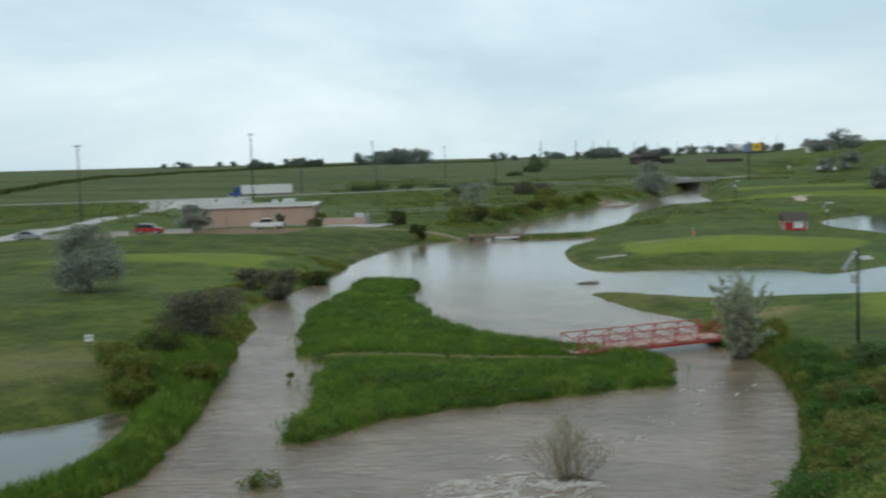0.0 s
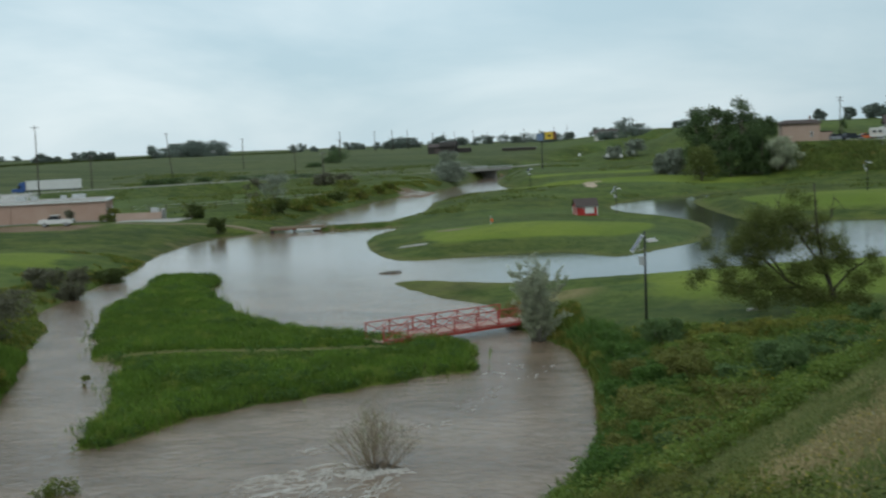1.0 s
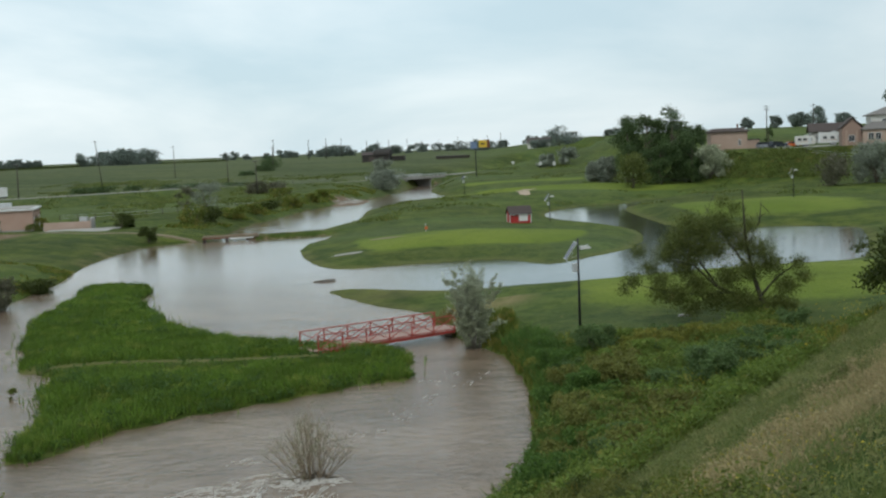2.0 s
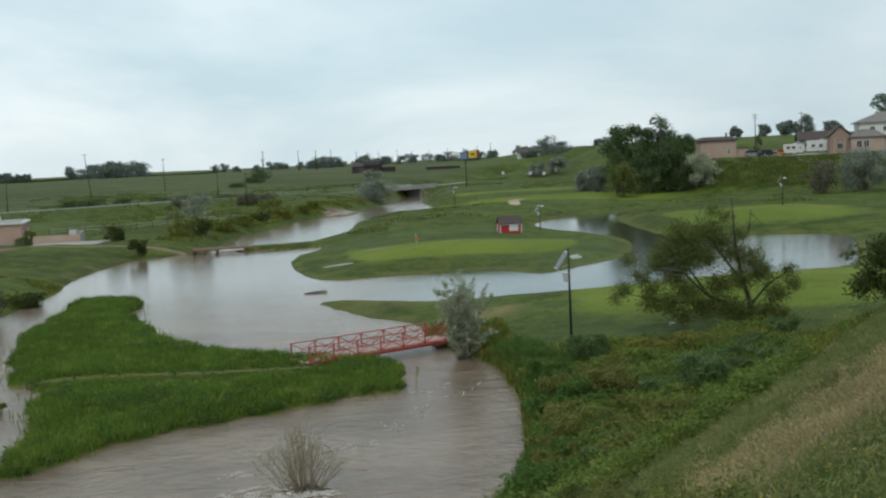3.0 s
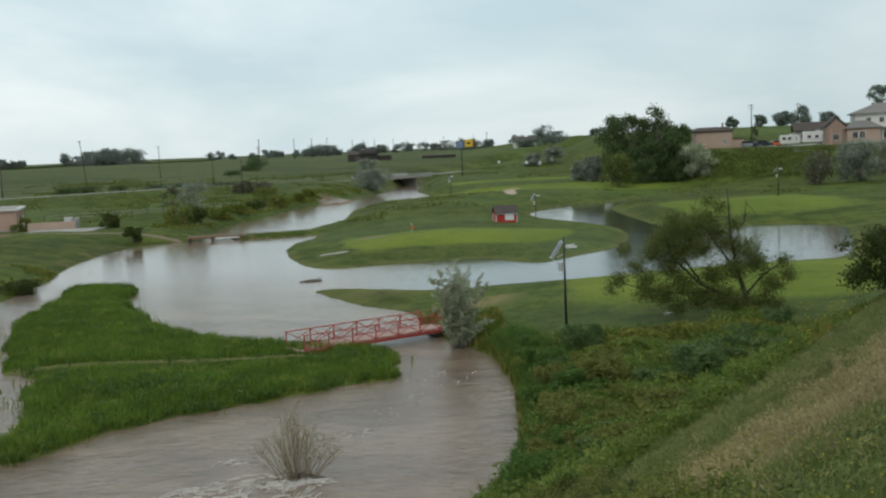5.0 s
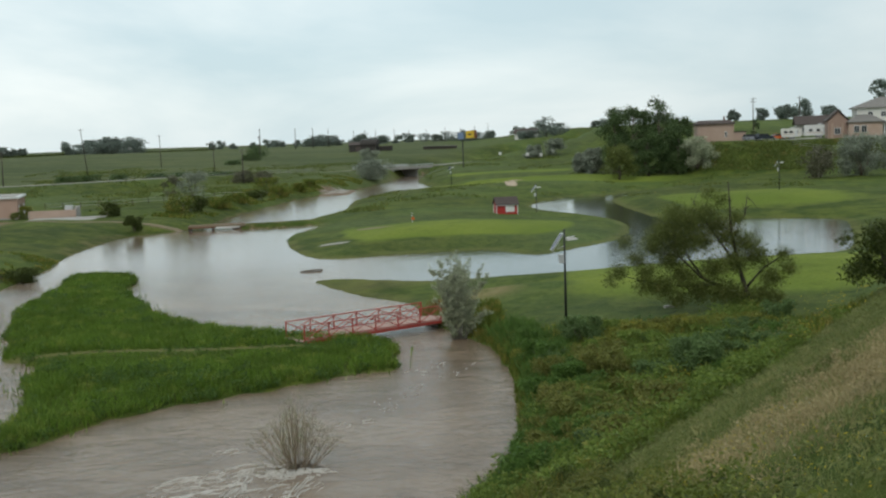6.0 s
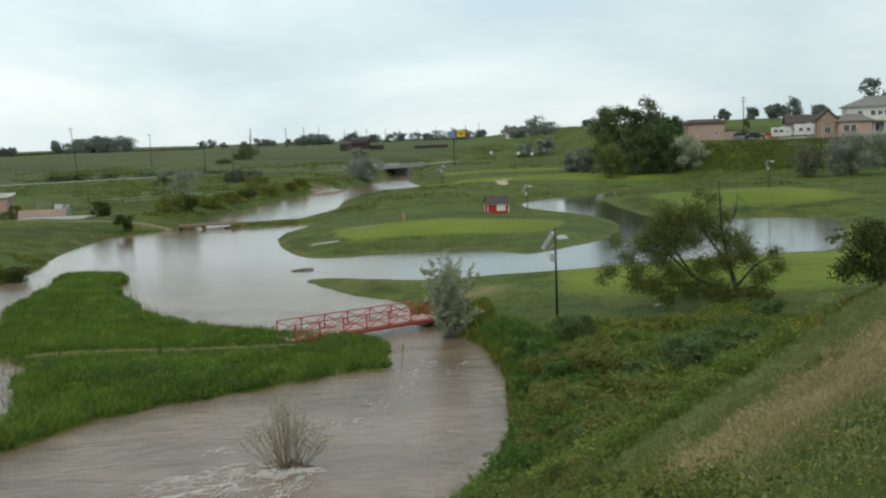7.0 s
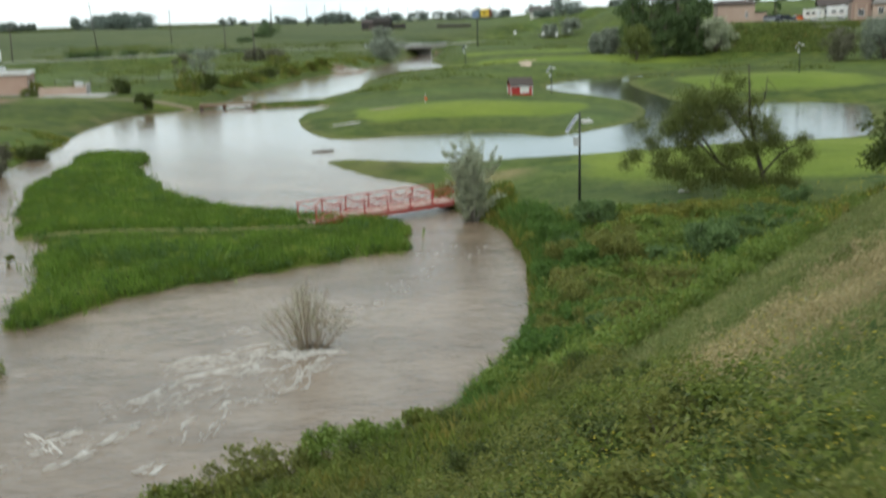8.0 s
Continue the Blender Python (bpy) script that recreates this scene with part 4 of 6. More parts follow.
        tagged(new(name, quick_mesh(name, v, f, mat)), label, "flowers", kind="stuff")


# ---------------------------------------------------------------- the red footbridge
def red_footbridge():
    a, b, w, h, deck, bays = np.array([-8.64, 64.97]), np.array([-0.45, 71.25]), 2.2, 1.0, 0.55, 6
    along = (b - a) / np.linalg.norm(b - a)
    length, turn = float(np.linalg.norm(b - a)), math.degrees(math.atan2(along[1], along[0]))
    root = thing("footbridge", "red-painted steel truss footbridge with plank deck over the creek", "bridge", (a[0], a[1], deck), turn)
    for side, y in (("near", 0.0), ("far", w)):
        Geo().box((length, 0.10, 0.17), (length / 2, y, -0.14), 0, 0.01).make("girder", RED_PAINT, root)
        Geo().box((length + 0.1, 0.07, 0.06), (length / 2, y, h - 0.03), 0, 0.015).make("handrail", RED_PAINT, root)
        Geo().box((length, 0.05, 0.05), (length / 2, y, 0.10), 0, 0.01).make("bottom_rail", RED_PAINT, root)
        for i in range(bays + 1):
            Geo().box((0.075, 0.075, h + 0.05), (length * i / bays, y, -0.02), 0, 0.012).make("post", RED_PAINT, root)
        for i in range(bays):
            x0, x1 = length * i / bays, length * (i + 1) / bays
            Geo().tube([(x0, y + 0.02, 0.12), (x1, y + 0.02, h - 0.06)], 0.029, 6).make("brace", RED_PAINT, root)
            Geo().tube([(x0, y - 0.02, h - 0.06), (x1, y - 0.02, 0.12)], 0.029, 6).make("brace", RED_PAINT, root)
    for x in (-0.1, length + 0.6):
        Geo().box((0.4, w + 0.1, 0.95), (x, w / 2, -1.25), 0, 0.05).make("abutment", CONCRETE, root)
    proto = Geo().box((0.205, w - 0.12, 0.05), (0, 0, 0), 0, 0.006).make("plank", PLANK, root)
    n = int((length + 1.2) / 0.22)
    for i in range(n):
        p = proto if i == 0 else new("plank", proto.data)
        p.parent = root
        p.location = (-0.1 + 0.22 * i, w / 2, random.uniform(0.0, 0.012))
    return root


def solar_lamp(x, y, height, turn, group="solar lamps on the golf course"):
    root = thing("solar_lamp", "black lamp pole with tilted solar panel and pale lamp head", "lamp", (x, y, ground_z(x, y) - 0.03), turn, group)
    k = height / 6.0
    Geo().tube([(0, 0, 0), (0, 0, 3.2 * k), (0, 0, height)], [0.085, 0.065, 0.05], 10).make("pole", DARK_STEEL, root, smooth=True)
    Geo().box((0.34, 0.34, 0.05), (0, 0, 0.02), 0, 0.03).make("base_plate", DARK_STEEL, root)
    panel = Geo().box((1.15, 0.62, 0.07), (0, 0, 0), 0, 0.02).make("solar_panel", GALV, root, "pale framed solar panel")
    panel.matrix_local = pose(-0.42, 0, height - 0.72, 0, -56, 0)
    cells = Geo().box((1.05, 0.54, 0.012), (0, 0, 0.071), 0).make("cell_plate", SOLAR, panel)
    Geo().tube([(0, 0, height - 0.95), (-0.40, 0, height - 1.15), (-0.30, 0, height - 0.8)], 0.02, 6).make("panel_bracket", GALV, root)
    Geo().tube([(0, 0, height - 0.55), (0.62, 0, height - 0.42)], 0.025, 6).make("lamp_arm", GALV, root)
    Geo().prism([(0.15, -0.14), (0.72, -0.10), (0.75, -0.02), (0.5, 0.06), (0.18, 0.06), (0.10, -0.04)], -0.16, 0.16).make("lamp_head", WHITE, root, "pale lamp head").location = (0, 0, height - 0.52)
    Geo().box((0.26, 0.34, 0.50), (-0.2, 0, height - 1.95), 0, 0.03).make("battery_box", GALV, root, "grey battery box")
    Geo().tube([(-0.75, 0, height - 1.2), (-0.3, 0, height - 1.55), (0, 0, height - 1.7)], 0.018, 6).make("strut", GALV, root)
    return root


def red_shed(x, y, turn):
    root = thing("shed", "small red board shed with a brown gable roof and white panel", "shed", (x, y, ground_z(x, y) - 0.05), turn)
    w, d, h = 3.2, 2.4, 1.45
    boards = 14
    Geo().box((w - 0.06, d - 0.06, h), (0, 0, 0)).make("wall", SHED_RED, root)
    for sgn in (-1, 1):
        proto = Geo().box((w / boards - 0.02, 0.03, h), (0, 0, 0)).make("board", SHED_RED, root)
        for i in range(boards):
            p = proto if i == 0 else new("board", proto.data)
            p.parent, p.location = root, (-w / 2 + w * (i + 0.5) / boards, sgn * (d / 2 - 0.012), 0)
    for sgn in (-1, 1):
        for cx in (-w / 2, w / 2):
            Geo().box((0.12, 0.12, h), (cx, sgn * d / 2, 0), 0, 0.01).make("corner_trim", WHITE, root, "white corner trim")
    Geo().prism([(-d / 2 - 0.25, h - 0.08), (0, h + 1.0), (d / 2 + 0.25, h - 0.08), (d / 2 + 0.25, h + 0.04), (0, h + 1.14), (-d / 2 - 0.25, h + 0.04)], -w / 2 - 0.2, w / 2 + 0.2, "x").make("roof", SHINGLE, root)
    Geo().prism([(-d / 2, h), (0, h + 1.0), (d / 2, h)], -w / 2 + 0.02, w / 2 - 0.02, "x").make("gable", SHED_RED, root)
    Geo().box((w + 0.2, 0.05, 0.12), (0, -d / 2 - 0.20, h - 0.16), 0).make("fascia", WHITE, root, "white fascia board")
    Geo().box((1.35, 0.06, 0.95), (0.45, -d / 2 - 0.03, 0.35), 0, 0.01).make("panel", WHITE, root, "white panel on the front")
    return root


def low_bridge():
    root = thing("culvert_bridge", "low concrete lane bridge with a pale beam, almost drowned", "bridge", (-35.2, 169.0, 0.5), 10)
    Geo().box((8.6, 3.0, 0.18), (0, 0, 0), 0, 0.03).make("deck", DIRT_LANE, root)
    Geo().box((3.6, 0.20, 0.2), (1.7, -1.52, -0.22), 0, 0.03).make("beam", WHITE, root, "white-painted edge beam")
    Geo().box((0.5, 2.6, 1.6), (-4.0, 0, -1.55), 0, 0.04).make("abutment", DARK_WOOD, root)
    Geo().box((0.5, 2.6, 1.6), (4.1, 0, -1.55), 0, 0.04).make("abutment", CONCRETE, root)
    Geo().box((0.35, 2.4, 1.6), (-0.6, 0, -1.55), 0, 0.04).make("pier", DARK_WOOD, root)
    Geo().box((4.0, 0.12, 0.16), (-2.2, -1.48, -0.10), 0, 0.02).make("fascia", RUST, root, "rusty steel edge")
    for s in (-1.4, 1.4):
        Geo().box((8.4, 0.14, 0.10), (0, s, 0.18), 0, 0.02).make("kerb", DIRT_LANE, root)
    return root


def highway_bridge():
    d = np.array([22.0, 38.0]) / math.hypot(22, 38)
    root = thing("highway_bridge", "grey concrete highway bridge with guardrails over the creek", "bridge", (-18.0, 405.0, 3.35), math.degrees(math.atan2(d[1], d[0])))
    Geo().box((37, 11.5, 0.6), (0, 0, -0.45), 0, 0.1).make("deck", CONCRETE, root)
    for y in (-5.6, 5.6):
        Geo().box((37, 0.3, 0.32), (0, y, 0.15), 0, 0.05).make("kerb", CONCRETE, root)
        rail = Geo().box((38, 0.12, 0.3), (0, y, 0.85), 0, 0.03).make("guardrail", GALV, root)
        for i in range(14):
            Geo().box((0.16, 0.16, 0.75), (-18.2 + i * 2.8, y, 0.12), 0, 0.02).make("guardrail_post", GALV, rail)
    for x in (-9, 9):
        Geo().box((0.9, 9.5, 4.6), (x, 0, -5.6), 0, 0.3).make("pier", CONCRETE, root)
        Geo().box((1.3, 11.0, 0.55), (x, 0, -1.0), 0, 0.1).make("pier_cap", CONCRETE, root)
    return root


def ribbon(name, label, category, line, width, mat, lift):
    line = np.asarray(line, float)
    left, right = [], []
    for i, p in enumerate(line):
        d = line[min(i + 1, len(line) - 1)] - line[max(i - 1, 0)]
        nrm = np.array([-d[1], d[0]]) / (np.linalg.norm(d) + 1e-9) * width / 2
        left.append(p + nrm)
        right.append(p - nrm)
    pts = np.array(left + right)
    z = np.array([road_height(p[0], p[1]) if name == "road" else ground_z(*p) for p in pts]) + lift
    k = len(line)
    geo = Geo()
    top = np.column_stack([pts, z])
    geo.add(np.concatenate([top, top - [0, 0, 0.25]]), [(i, k + i, k + i + 1, i + 1) for i in range(k - 1)] + [(2 * k + i, i, i + 1, 2 * k + i + 1) for i in range(k - 1)] + [(k + i, 3 * k + i, 3 * k + i + 1, k + i + 1) for i in range(k - 1)])
    return tagged(geo.make(name, mat), label, category, kind="structure")


# ---------------------------------------------------------------- buildings
def window(parent, x, y, z, w, h, mat=None, frame=None):
    fr = Geo().box((w + 0.2, 0.10, h + 0.2), (x, y, z - 0.1), 0).make("window", frame or WHITE, parent, "white window frame")
    Geo().box((w, 0.06, h), (x, y - 0.04, z), 0).make("pane", mat or GLASS_DARK, fr)
    Geo().box((0.07, 0.05, h), (x, y - 0.07, z), 0).make("mullion", frame or WHITE, fr)
    return fr


def flat_building(x, y, turn):
    """The long low block by the yard."""
    root = thing("workshop", "long low pinkish block workshop with a flat white-edged roof", "building", (x, y, ground_z(x, y) - 0.25), turn)
    L, D, H = 23.6, 13.0, 3.7
    Geo().box((L, D, H), (0, 0, 0), 0, 0.02).make("wall", PINK_WALL, root)
    Geo().box((L + 0.7, D + 0.7, 0.32), (0, 0, H), 0, 0.02).make("roof", WHITE, root, "flat white roof edge")
    Geo().box((L - 0.6, D - 0.6, 0.1), (0, 0, H + 0.33), 0).make("roof_gravel", CONCRETE, root)
    Geo().box((L, 0.25, 0.5), (0, -D / 2 - 0.06, 0), 0).make("plinth", CONCRETE, root, "pale plinth")
    for i in range(4):
        Geo().box((0.35, 0.22, H - 0.05), (-L / 2 + 0.2 + i * (L - 0.4) / 3, -D / 2 - 0.05, 0), 0, 0.02).make("pilaster", PINK_WALL, root)
    door = Geo().box((3.2, 0.12, 2.9), (4.4, -D / 2 - 0.02, 0.1), 0).make("roller_door", STUCCO, root)
    for i in range(7):
        Geo().box((3.1, 0.05, 0.34), (4.4, -D / 2 - 0.09, 0.16 + i * 0.4), 0).make("slat", STUCCO, door)
    for i, (px, py, s) in enumerate(((-3, 0.5, 1.6), (-0.8, 1.0, 1.1), (6.5, 2.5, 2.2), (4.4, -1.5, 1.0))):
        Geo().box((s, s * 0.8, 0.75), (px, py, H + 0.4), 0, 0.05).make("roof_unit", GALV, root, "grey rooftop unit")
    # side wall towards the creek
    for i in range(4):
        Geo().box((0.14, 0.35, H - 0.1), (L / 2 + 0.04, -D / 2 + 0.3 + i * (D - 0.6) / 3, 0), 0, 0.02).make("end_post", BROWN_WALL, root, "brown post")
    for y0, w0, mat in ((-4.6, 1.3, WHITE), (-1.4, 2.2, GLASS_DARK), (1.8, 1.5, STUCCO), (4.8, 1.2, WHITE)):
        pane = Geo().box((0.10, w0, 2.0), (L / 2 + 0.03, y0, 0.5), 0).make("side_door", mat, root)
        Geo().box((0.06, w0 + 0.3, 0.16), (L / 2 + 0.09, y0, 2.55), 0).make("lintel", BROWN_WALL, pane)
    return root


def yard_wall():
    root = thing("loading_ramp", "pale block ramp walls and slab beside the workshop", "ramp", (-64.8, 180.5, ground_z(-64.8, 180.5) - 0.2), 12)
    Geo().box((7.5, 0.5, 1.5), (0, 1.5, 0), 0, 0.03).make("wall", STUCCO, root)
    Geo().box((0.5, 5.0, 1.9), (3.7, 4.0, 0), 0, 0.03).make("end_wall", CONCRETE, root)
    Geo().box((11.5, 3.6, 0.28), (3.0, -1.0, 0.05), 0, 0.05).make("slab", CONCRETE, root, "grey concrete slab")
    Geo().box((1.3, 1.0, 1.0), (2.5, 3.0, 1.2), 0, 0.1).make("crate", GALV, root)
    return root


def tan_house(x, y, turn):
    root = thing("flat_roofed_house", "plain tan stucco building with a low brown roof and annex", "house", (x, y, ground_z(x, y) - 0.3), turn)
    W, D, H = 9.2, 8.5, 4.9
    Geo().box((W, D, H), (0, 0, 0)).make("wall", STUCCO, root)
    Geo().box((W + 1.0, D + 1.0, 0.9), (0, 0, H), 0, 0.05, 0.72).make("roof", SHINGLE, root)
    Geo().box((W + 1.1, D + 1.1, 0.18), (0, 0, H - 0.14), 0).make("fascia", SHINGLE, root)
    annex = Geo().box((3.2, 5.0, 2.5), (W / 2 + 1.55, -0.5, 0)).make("annex", STUCCO, root)
    Geo().box((3.5, 5.4, 0.22), (W / 2 + 1.6, -0.5, 2.5), 0).make("annex_roof", SHINGLE, root)
    Geo().box((2.6, 0.1, 2.1), (W / 2 + 1.5, -3.03, 0.1), 0).make("door", STUCCO, root)
    window(root, 2.6, -D / 2 - 0.03, 1.4, 0.5, 1.3)
    Geo().box((0.4, 0.4, 1.6), (2.8, 0.4, H + 0.3), 0, 0.03).make("vent", RUST, root)
    return root


def hip_roof(geo, w, d, z, rise, over=0.45, ridge=0.35):
    a, b = w / 2 + over, d / 2 + over
    r = max(0.0, a - b) if w > d else 0.0
    q = max(r, a * ridge)
    v = [(-a, -b, z), (a, -b, z), (a, b, z), (-a, b, z), (-q, 0, z + rise), (q, 0, z + rise), (-a, -b, z - 0.2), (a, -b, z - 0.2), (a, b, z - 0.2), (-a, b, z - 0.2)]
    return geo.add(v, [(0, 1, 5, 4), (1, 2, 5), (2, 3, 4, 5), (3, 0, 4), (6, 7, 1, 0), (7, 8, 2, 1), (8, 9, 3, 2), (9, 6, 0, 3), (9, 8, 7, 6)])


def big_house(x, y, turn):
    root = thing("large_house", "large two-storey tan and cream house with hipped roofs and porch", "house", (x, y, ground_z(x, y) - 0.4), turn)
    # low front wing
    Geo().box((7.6, 7, 4.2), (0, 0, 0)).make("front_wall", STUCCO, root)
    hip_roof(Geo(), 7.6, 7, 4.2, 1.7).make("front_roof", GREY_ROOF, root)
    Geo().box((7.7, 7.1, 0.9), (0, 0, 0)).make("plinth", STONE, root, "stone plinth")
    window(root, -2.0, -3.53, 1.7, 1.1, 1.5)
    window(root, -0.35, -3.53, 1.7, 1.1, 1.5)
    # gabled wing
    Geo().box((4.6, 8, 4.6), (-6.1, 2.0, 0)).make("wing_wall", BROWN_WALL, root)
    Geo().prism([(-8.8, 4.5), (-6.1, 6.9), (-3.4, 4.5), (-3.4, 4.75), (-6.1, 7.2), (-8.8, 4.75)], -2.4, 6.4).make("wing_roof", SHINGLE, root, "dull brown gable roof")
    Geo().prism([(-8.3, 4.6), (-6.1, 6.8), (-3.9, 4.6)], -1.98, 5.9).make("gable", BROWN_WALL, root)
    for px in (-7.4, -5.0):
        Geo().box((0.45, 0.45, 4.0), (px, -2.1, 0), 0, 0.04).make("pillar", STUCCO, root)
    window(root, -6.2, -2.03, 1.4, 1.2, 1.4)
    # two-storey block behind
    Geo().box((17.6, 11, 7.6), (7.4, 6.5, 0)).make("main_wall", CREAM, root)
    g = Geo()
    hip_roof(g, 17.6, 11, 7.6, 2.5, 0.7)
    roof = g.make("main_roof", GREY_ROOF, root)
    roof.location = (7.4, 6.5, 0)
    Geo().box((18.8, 12.2, 0.3), (7.4, 6.5, 7.35)).make("eaves", WHITE, root, "white eaves")
    for i, px in enumerate((1.6, 4.6, 6.2, 8.0, 11.0, 13.5)):
        window(root, px, 0.95, 5.3, 1.0 if i != 3 else 1.7, 1.15)
    for px in (5.4, 7.4, 9.4, 11.6, 14.0):
        window(root, px, 0.95, 1.6, 1.0, 1.5)
    # porch
    for px in (4.4, 6.7, 9.0):
        Geo().tube([(px, -2.6, 0.4), (px, -2.6, 3.7)], [0.2, 0.17], 10).make("column", WHITE, root, "white porch column")
    Geo().box((6.4, 3.8, 0.35), (6.7, -1.0, 3.7), 0, 0.03).make("porch_roof", GREY_ROOF, root)
    Geo().prism([(3.6, 4.05), (6.7, 5.6), (9.8, 4.05)], -2.8, 1.0).make("porch_gable", CREAM, root)
    Geo().box((6.6, 4.0, 0.5), (6.7, -1.0, 0), 0, 0.03).make("porch_floor", CONCRETE, root)
    rail = Geo().box((6.2, 0.08, 0.08), (6.7, -2.6, 1.35)).make("porch_rail", WHITE, root)
    for i in range(18):
        Geo().box((0.06, 0.06, 0.85), (3.8 + i * 0.34, -2.6, 0.5)).make("baluster", WHITE, rail)
    return root


def barn(x, y, turn):
    root = thing("barn", "dark weathered wooden barn with a rounded roof on the plain", "barn", (x, y, ground_z(x, y) - 0.3), turn)
    Geo().box((13, 8, 3.4), (0, 0, 0)).make("wall", DARK_WOOD, root)
    arc = [(4.6 * math.cos(a), 3.3 + 2.6 * math.sin(a)) for a in np.linspace(0, math.pi, 9)]
    Geo().prism(arc, -1.0, 6.9, "x").make("roof", DARK_WOOD, root)
    Geo().prism([(-4.4, 3.3), (0, 4.9), (4.4, 3.3)], -6.9, -1.0, "x").make("lean_to_roof", SHINGLE, root)
    Geo().box((6, 4, 2.2), (10.2, 1.0, 0)).make("annex", DARK_WOOD, root)
    Geo().box((6.4, 4.4, 0.3), (10.2, 1.0, 2.2)).make("annex_roof", SHINGLE, root)
    Geo().box((2.6, 0.15, 2.6), (-2, -4.05, 0)).make("door", SHINGLE, root)
    return root


def farm_house(x, y, w, h, label, wall, roof, turn=0.0):
    root = thing("farm_building", label, "building", (x, y, ground_z(x, y) - 0.3), turn, "distant farm buildings")
    Geo().box((w, w * 0.6, h), (0, 0, 0)).make("wall", wall, root)
    Geo().prism([(-w * 0.36, h), (0, h + w * 0.22), (w * 0.36, h), (w * 0.36, h + 0.2), (0, h + w * 0.22 + 0.25), (-w * 0.36, h + 0.2)], -w * 0.55, w * 0.55, "x").make("roof", roof, root)
    for i in range(max(1, int(w / 5))):
        window(root, -w / 2 + 2.2 + i * 4.4, -w * 0.3 - 0.03, 1.1, 1.2, 1.2)
    return root


# ---------------------------------------------------------------- vehicles and roadside things
def wheel(parent, x, y, r, w=0.22):
    tyre = Geo().tube([(x, y - w / 2, r), (x, y + w / 2, r)], r, 14).make("wheel", RUBBER, parent)
    Geo().tube([(x, y - w / 2 - 0.01, r), (x, y + w / 2 + 0.01, r)], r * 0.58, 10).make("rim", GALV, tyre)
    return tyre


def car(name, label, x, y, turn, paint, profile, cabin, length, width, group="", z=None):
    """Body profile (side view) drawn across the width, glazed cabin, four wheels, lamps."""
    root = thing(name, label, "car", (x, y, (ground_z(x, y) if z is None else z) - 0.02), turn, group)
    body = Geo().prism(profile, -width / 2, width / 2).make("body", paint, root)
    glass = Geo().prism(cabin, -width / 2 + 0.09, width / 2 - 0.09).make("cabin_glass", GLASS_DARK, root)
    xs = [p[0] for p in cabin]
    zt = max(p[1] for p in cabin)
    flat = [p[0] for p in cabin if p[1] > zt - 0.05]
    Geo().box((max(flat) - min(flat) + 0.1, width - 0.2, 0.07), ((max(flat) + min(flat)) / 2, 0, zt - 0.02), 0, 0.05).make("roof", paint, root)
    for wx in (-length * 0.31, length * 0.31):
        for wy in (-width / 2 + 0.08, width / 2 - 0.08):
            wheel(root, wx, wy, 0.34)
    for wy in (-width * 0.36, width * 0.36):
        Geo().box((0.06, 0.3, 0.16), (length / 2 - 0.03, wy, 0.62), 0).make("headlight", GALV, root)
        Geo().box((0.06, 0.25, 0.18), (-length / 2 + 0.03, wy, 0.66), 0).make("tail_light", CAR_RED, root)
    return root


SUV = [(-2.3, 0.35), (2.25, 0.35), (2.3, 0.75), (2.1, 0.98), (1.2, 1.05), (-2.25, 1.08), (-2.32, 0.7)]
SUV_TOP = [(1.15, 1.04), (0.55, 1.62), (-1.9, 1.68), (-2.2, 1.06)]
SEDAN = [(-2.25, 0.3), (2.2, 0.3), (2.28, 0.6), (2.0, 0.82), (1.0, 0.92), (-1.6, 0.96), (-2.22, 0.9), (-2.3, 0.6)]
SEDAN_TOP = [(0.95, 0.9), (0.25, 1.38), (-0.95, 1.4), (-1.65, 0.94)]
PICKUP = [(-2.7, 0.5), (2.6, 0.5), (2.7, 0.9), (2.5, 1.15), (1.35, 1.2), (-0.55, 1.2), (-0.6, 1.15), (-2.7, 1.15)]
PICKUP_TOP = [(1.3, 1.18), (0.75, 1.78), (-0.5, 1.8), (-0.6, 1.18)]


def semi_truck(x, y, turn):
    root = thing("semi_truck", "blue highway tractor pulling a long white box trailer", "truck", (x, y, ground_z(x, y) + 0.02), turn)
    trailer = Geo().box((15.6, 2.55, 2.75), (-3.2, 0, 1.15), 0, 0.05).make("trailer", WHITE, root, "long white box trailer")
    Geo().box((15.4, 1.2, 0.25), (-3.2, 0, 0.9)).make("chassis", DARK_STEEL, trailer)
    for i in range(12):
        Geo().box((0.05, 0.04, 2.5), (-10.4 + i * 1.3, -1.29, 1.25)).make("rib", GALV, trailer)
    cab = Geo().prism([(4.9, 0.6), (8.6, 0.6), (8.7, 1.5), (7.2, 1.75), (6.8, 2.7), (6.2, 3.5), (4.9, 3.6)], -1.2, 1.2).make("cab", BLUE, root, "blue cab with sleeper")
    Geo().prism([(7.18, 1.8), (6.85, 2.6), (6.1, 2.6), (6.1, 1.8)], -1.22, 1.22).make("cab_window", GLASS_DARK, cab)
    Geo().box((0.2, 2.2, 0.5), (8.75, 0, 0.5), 0, 0.04).make("bumper", GALV, cab)
    for s in (-1, 1):
        Geo().tube([(4.75, s * 1.0, 1.0), (4.75, s * 1.0, 3.9)], 0.09, 8).make("exhaust_stack", GALV, cab)
        for wx in (7.7, 5.0, 3.7, -8.6, -9.9):
            wheel(root, wx, s * 1.05, 0.5, 0.35)
    return root


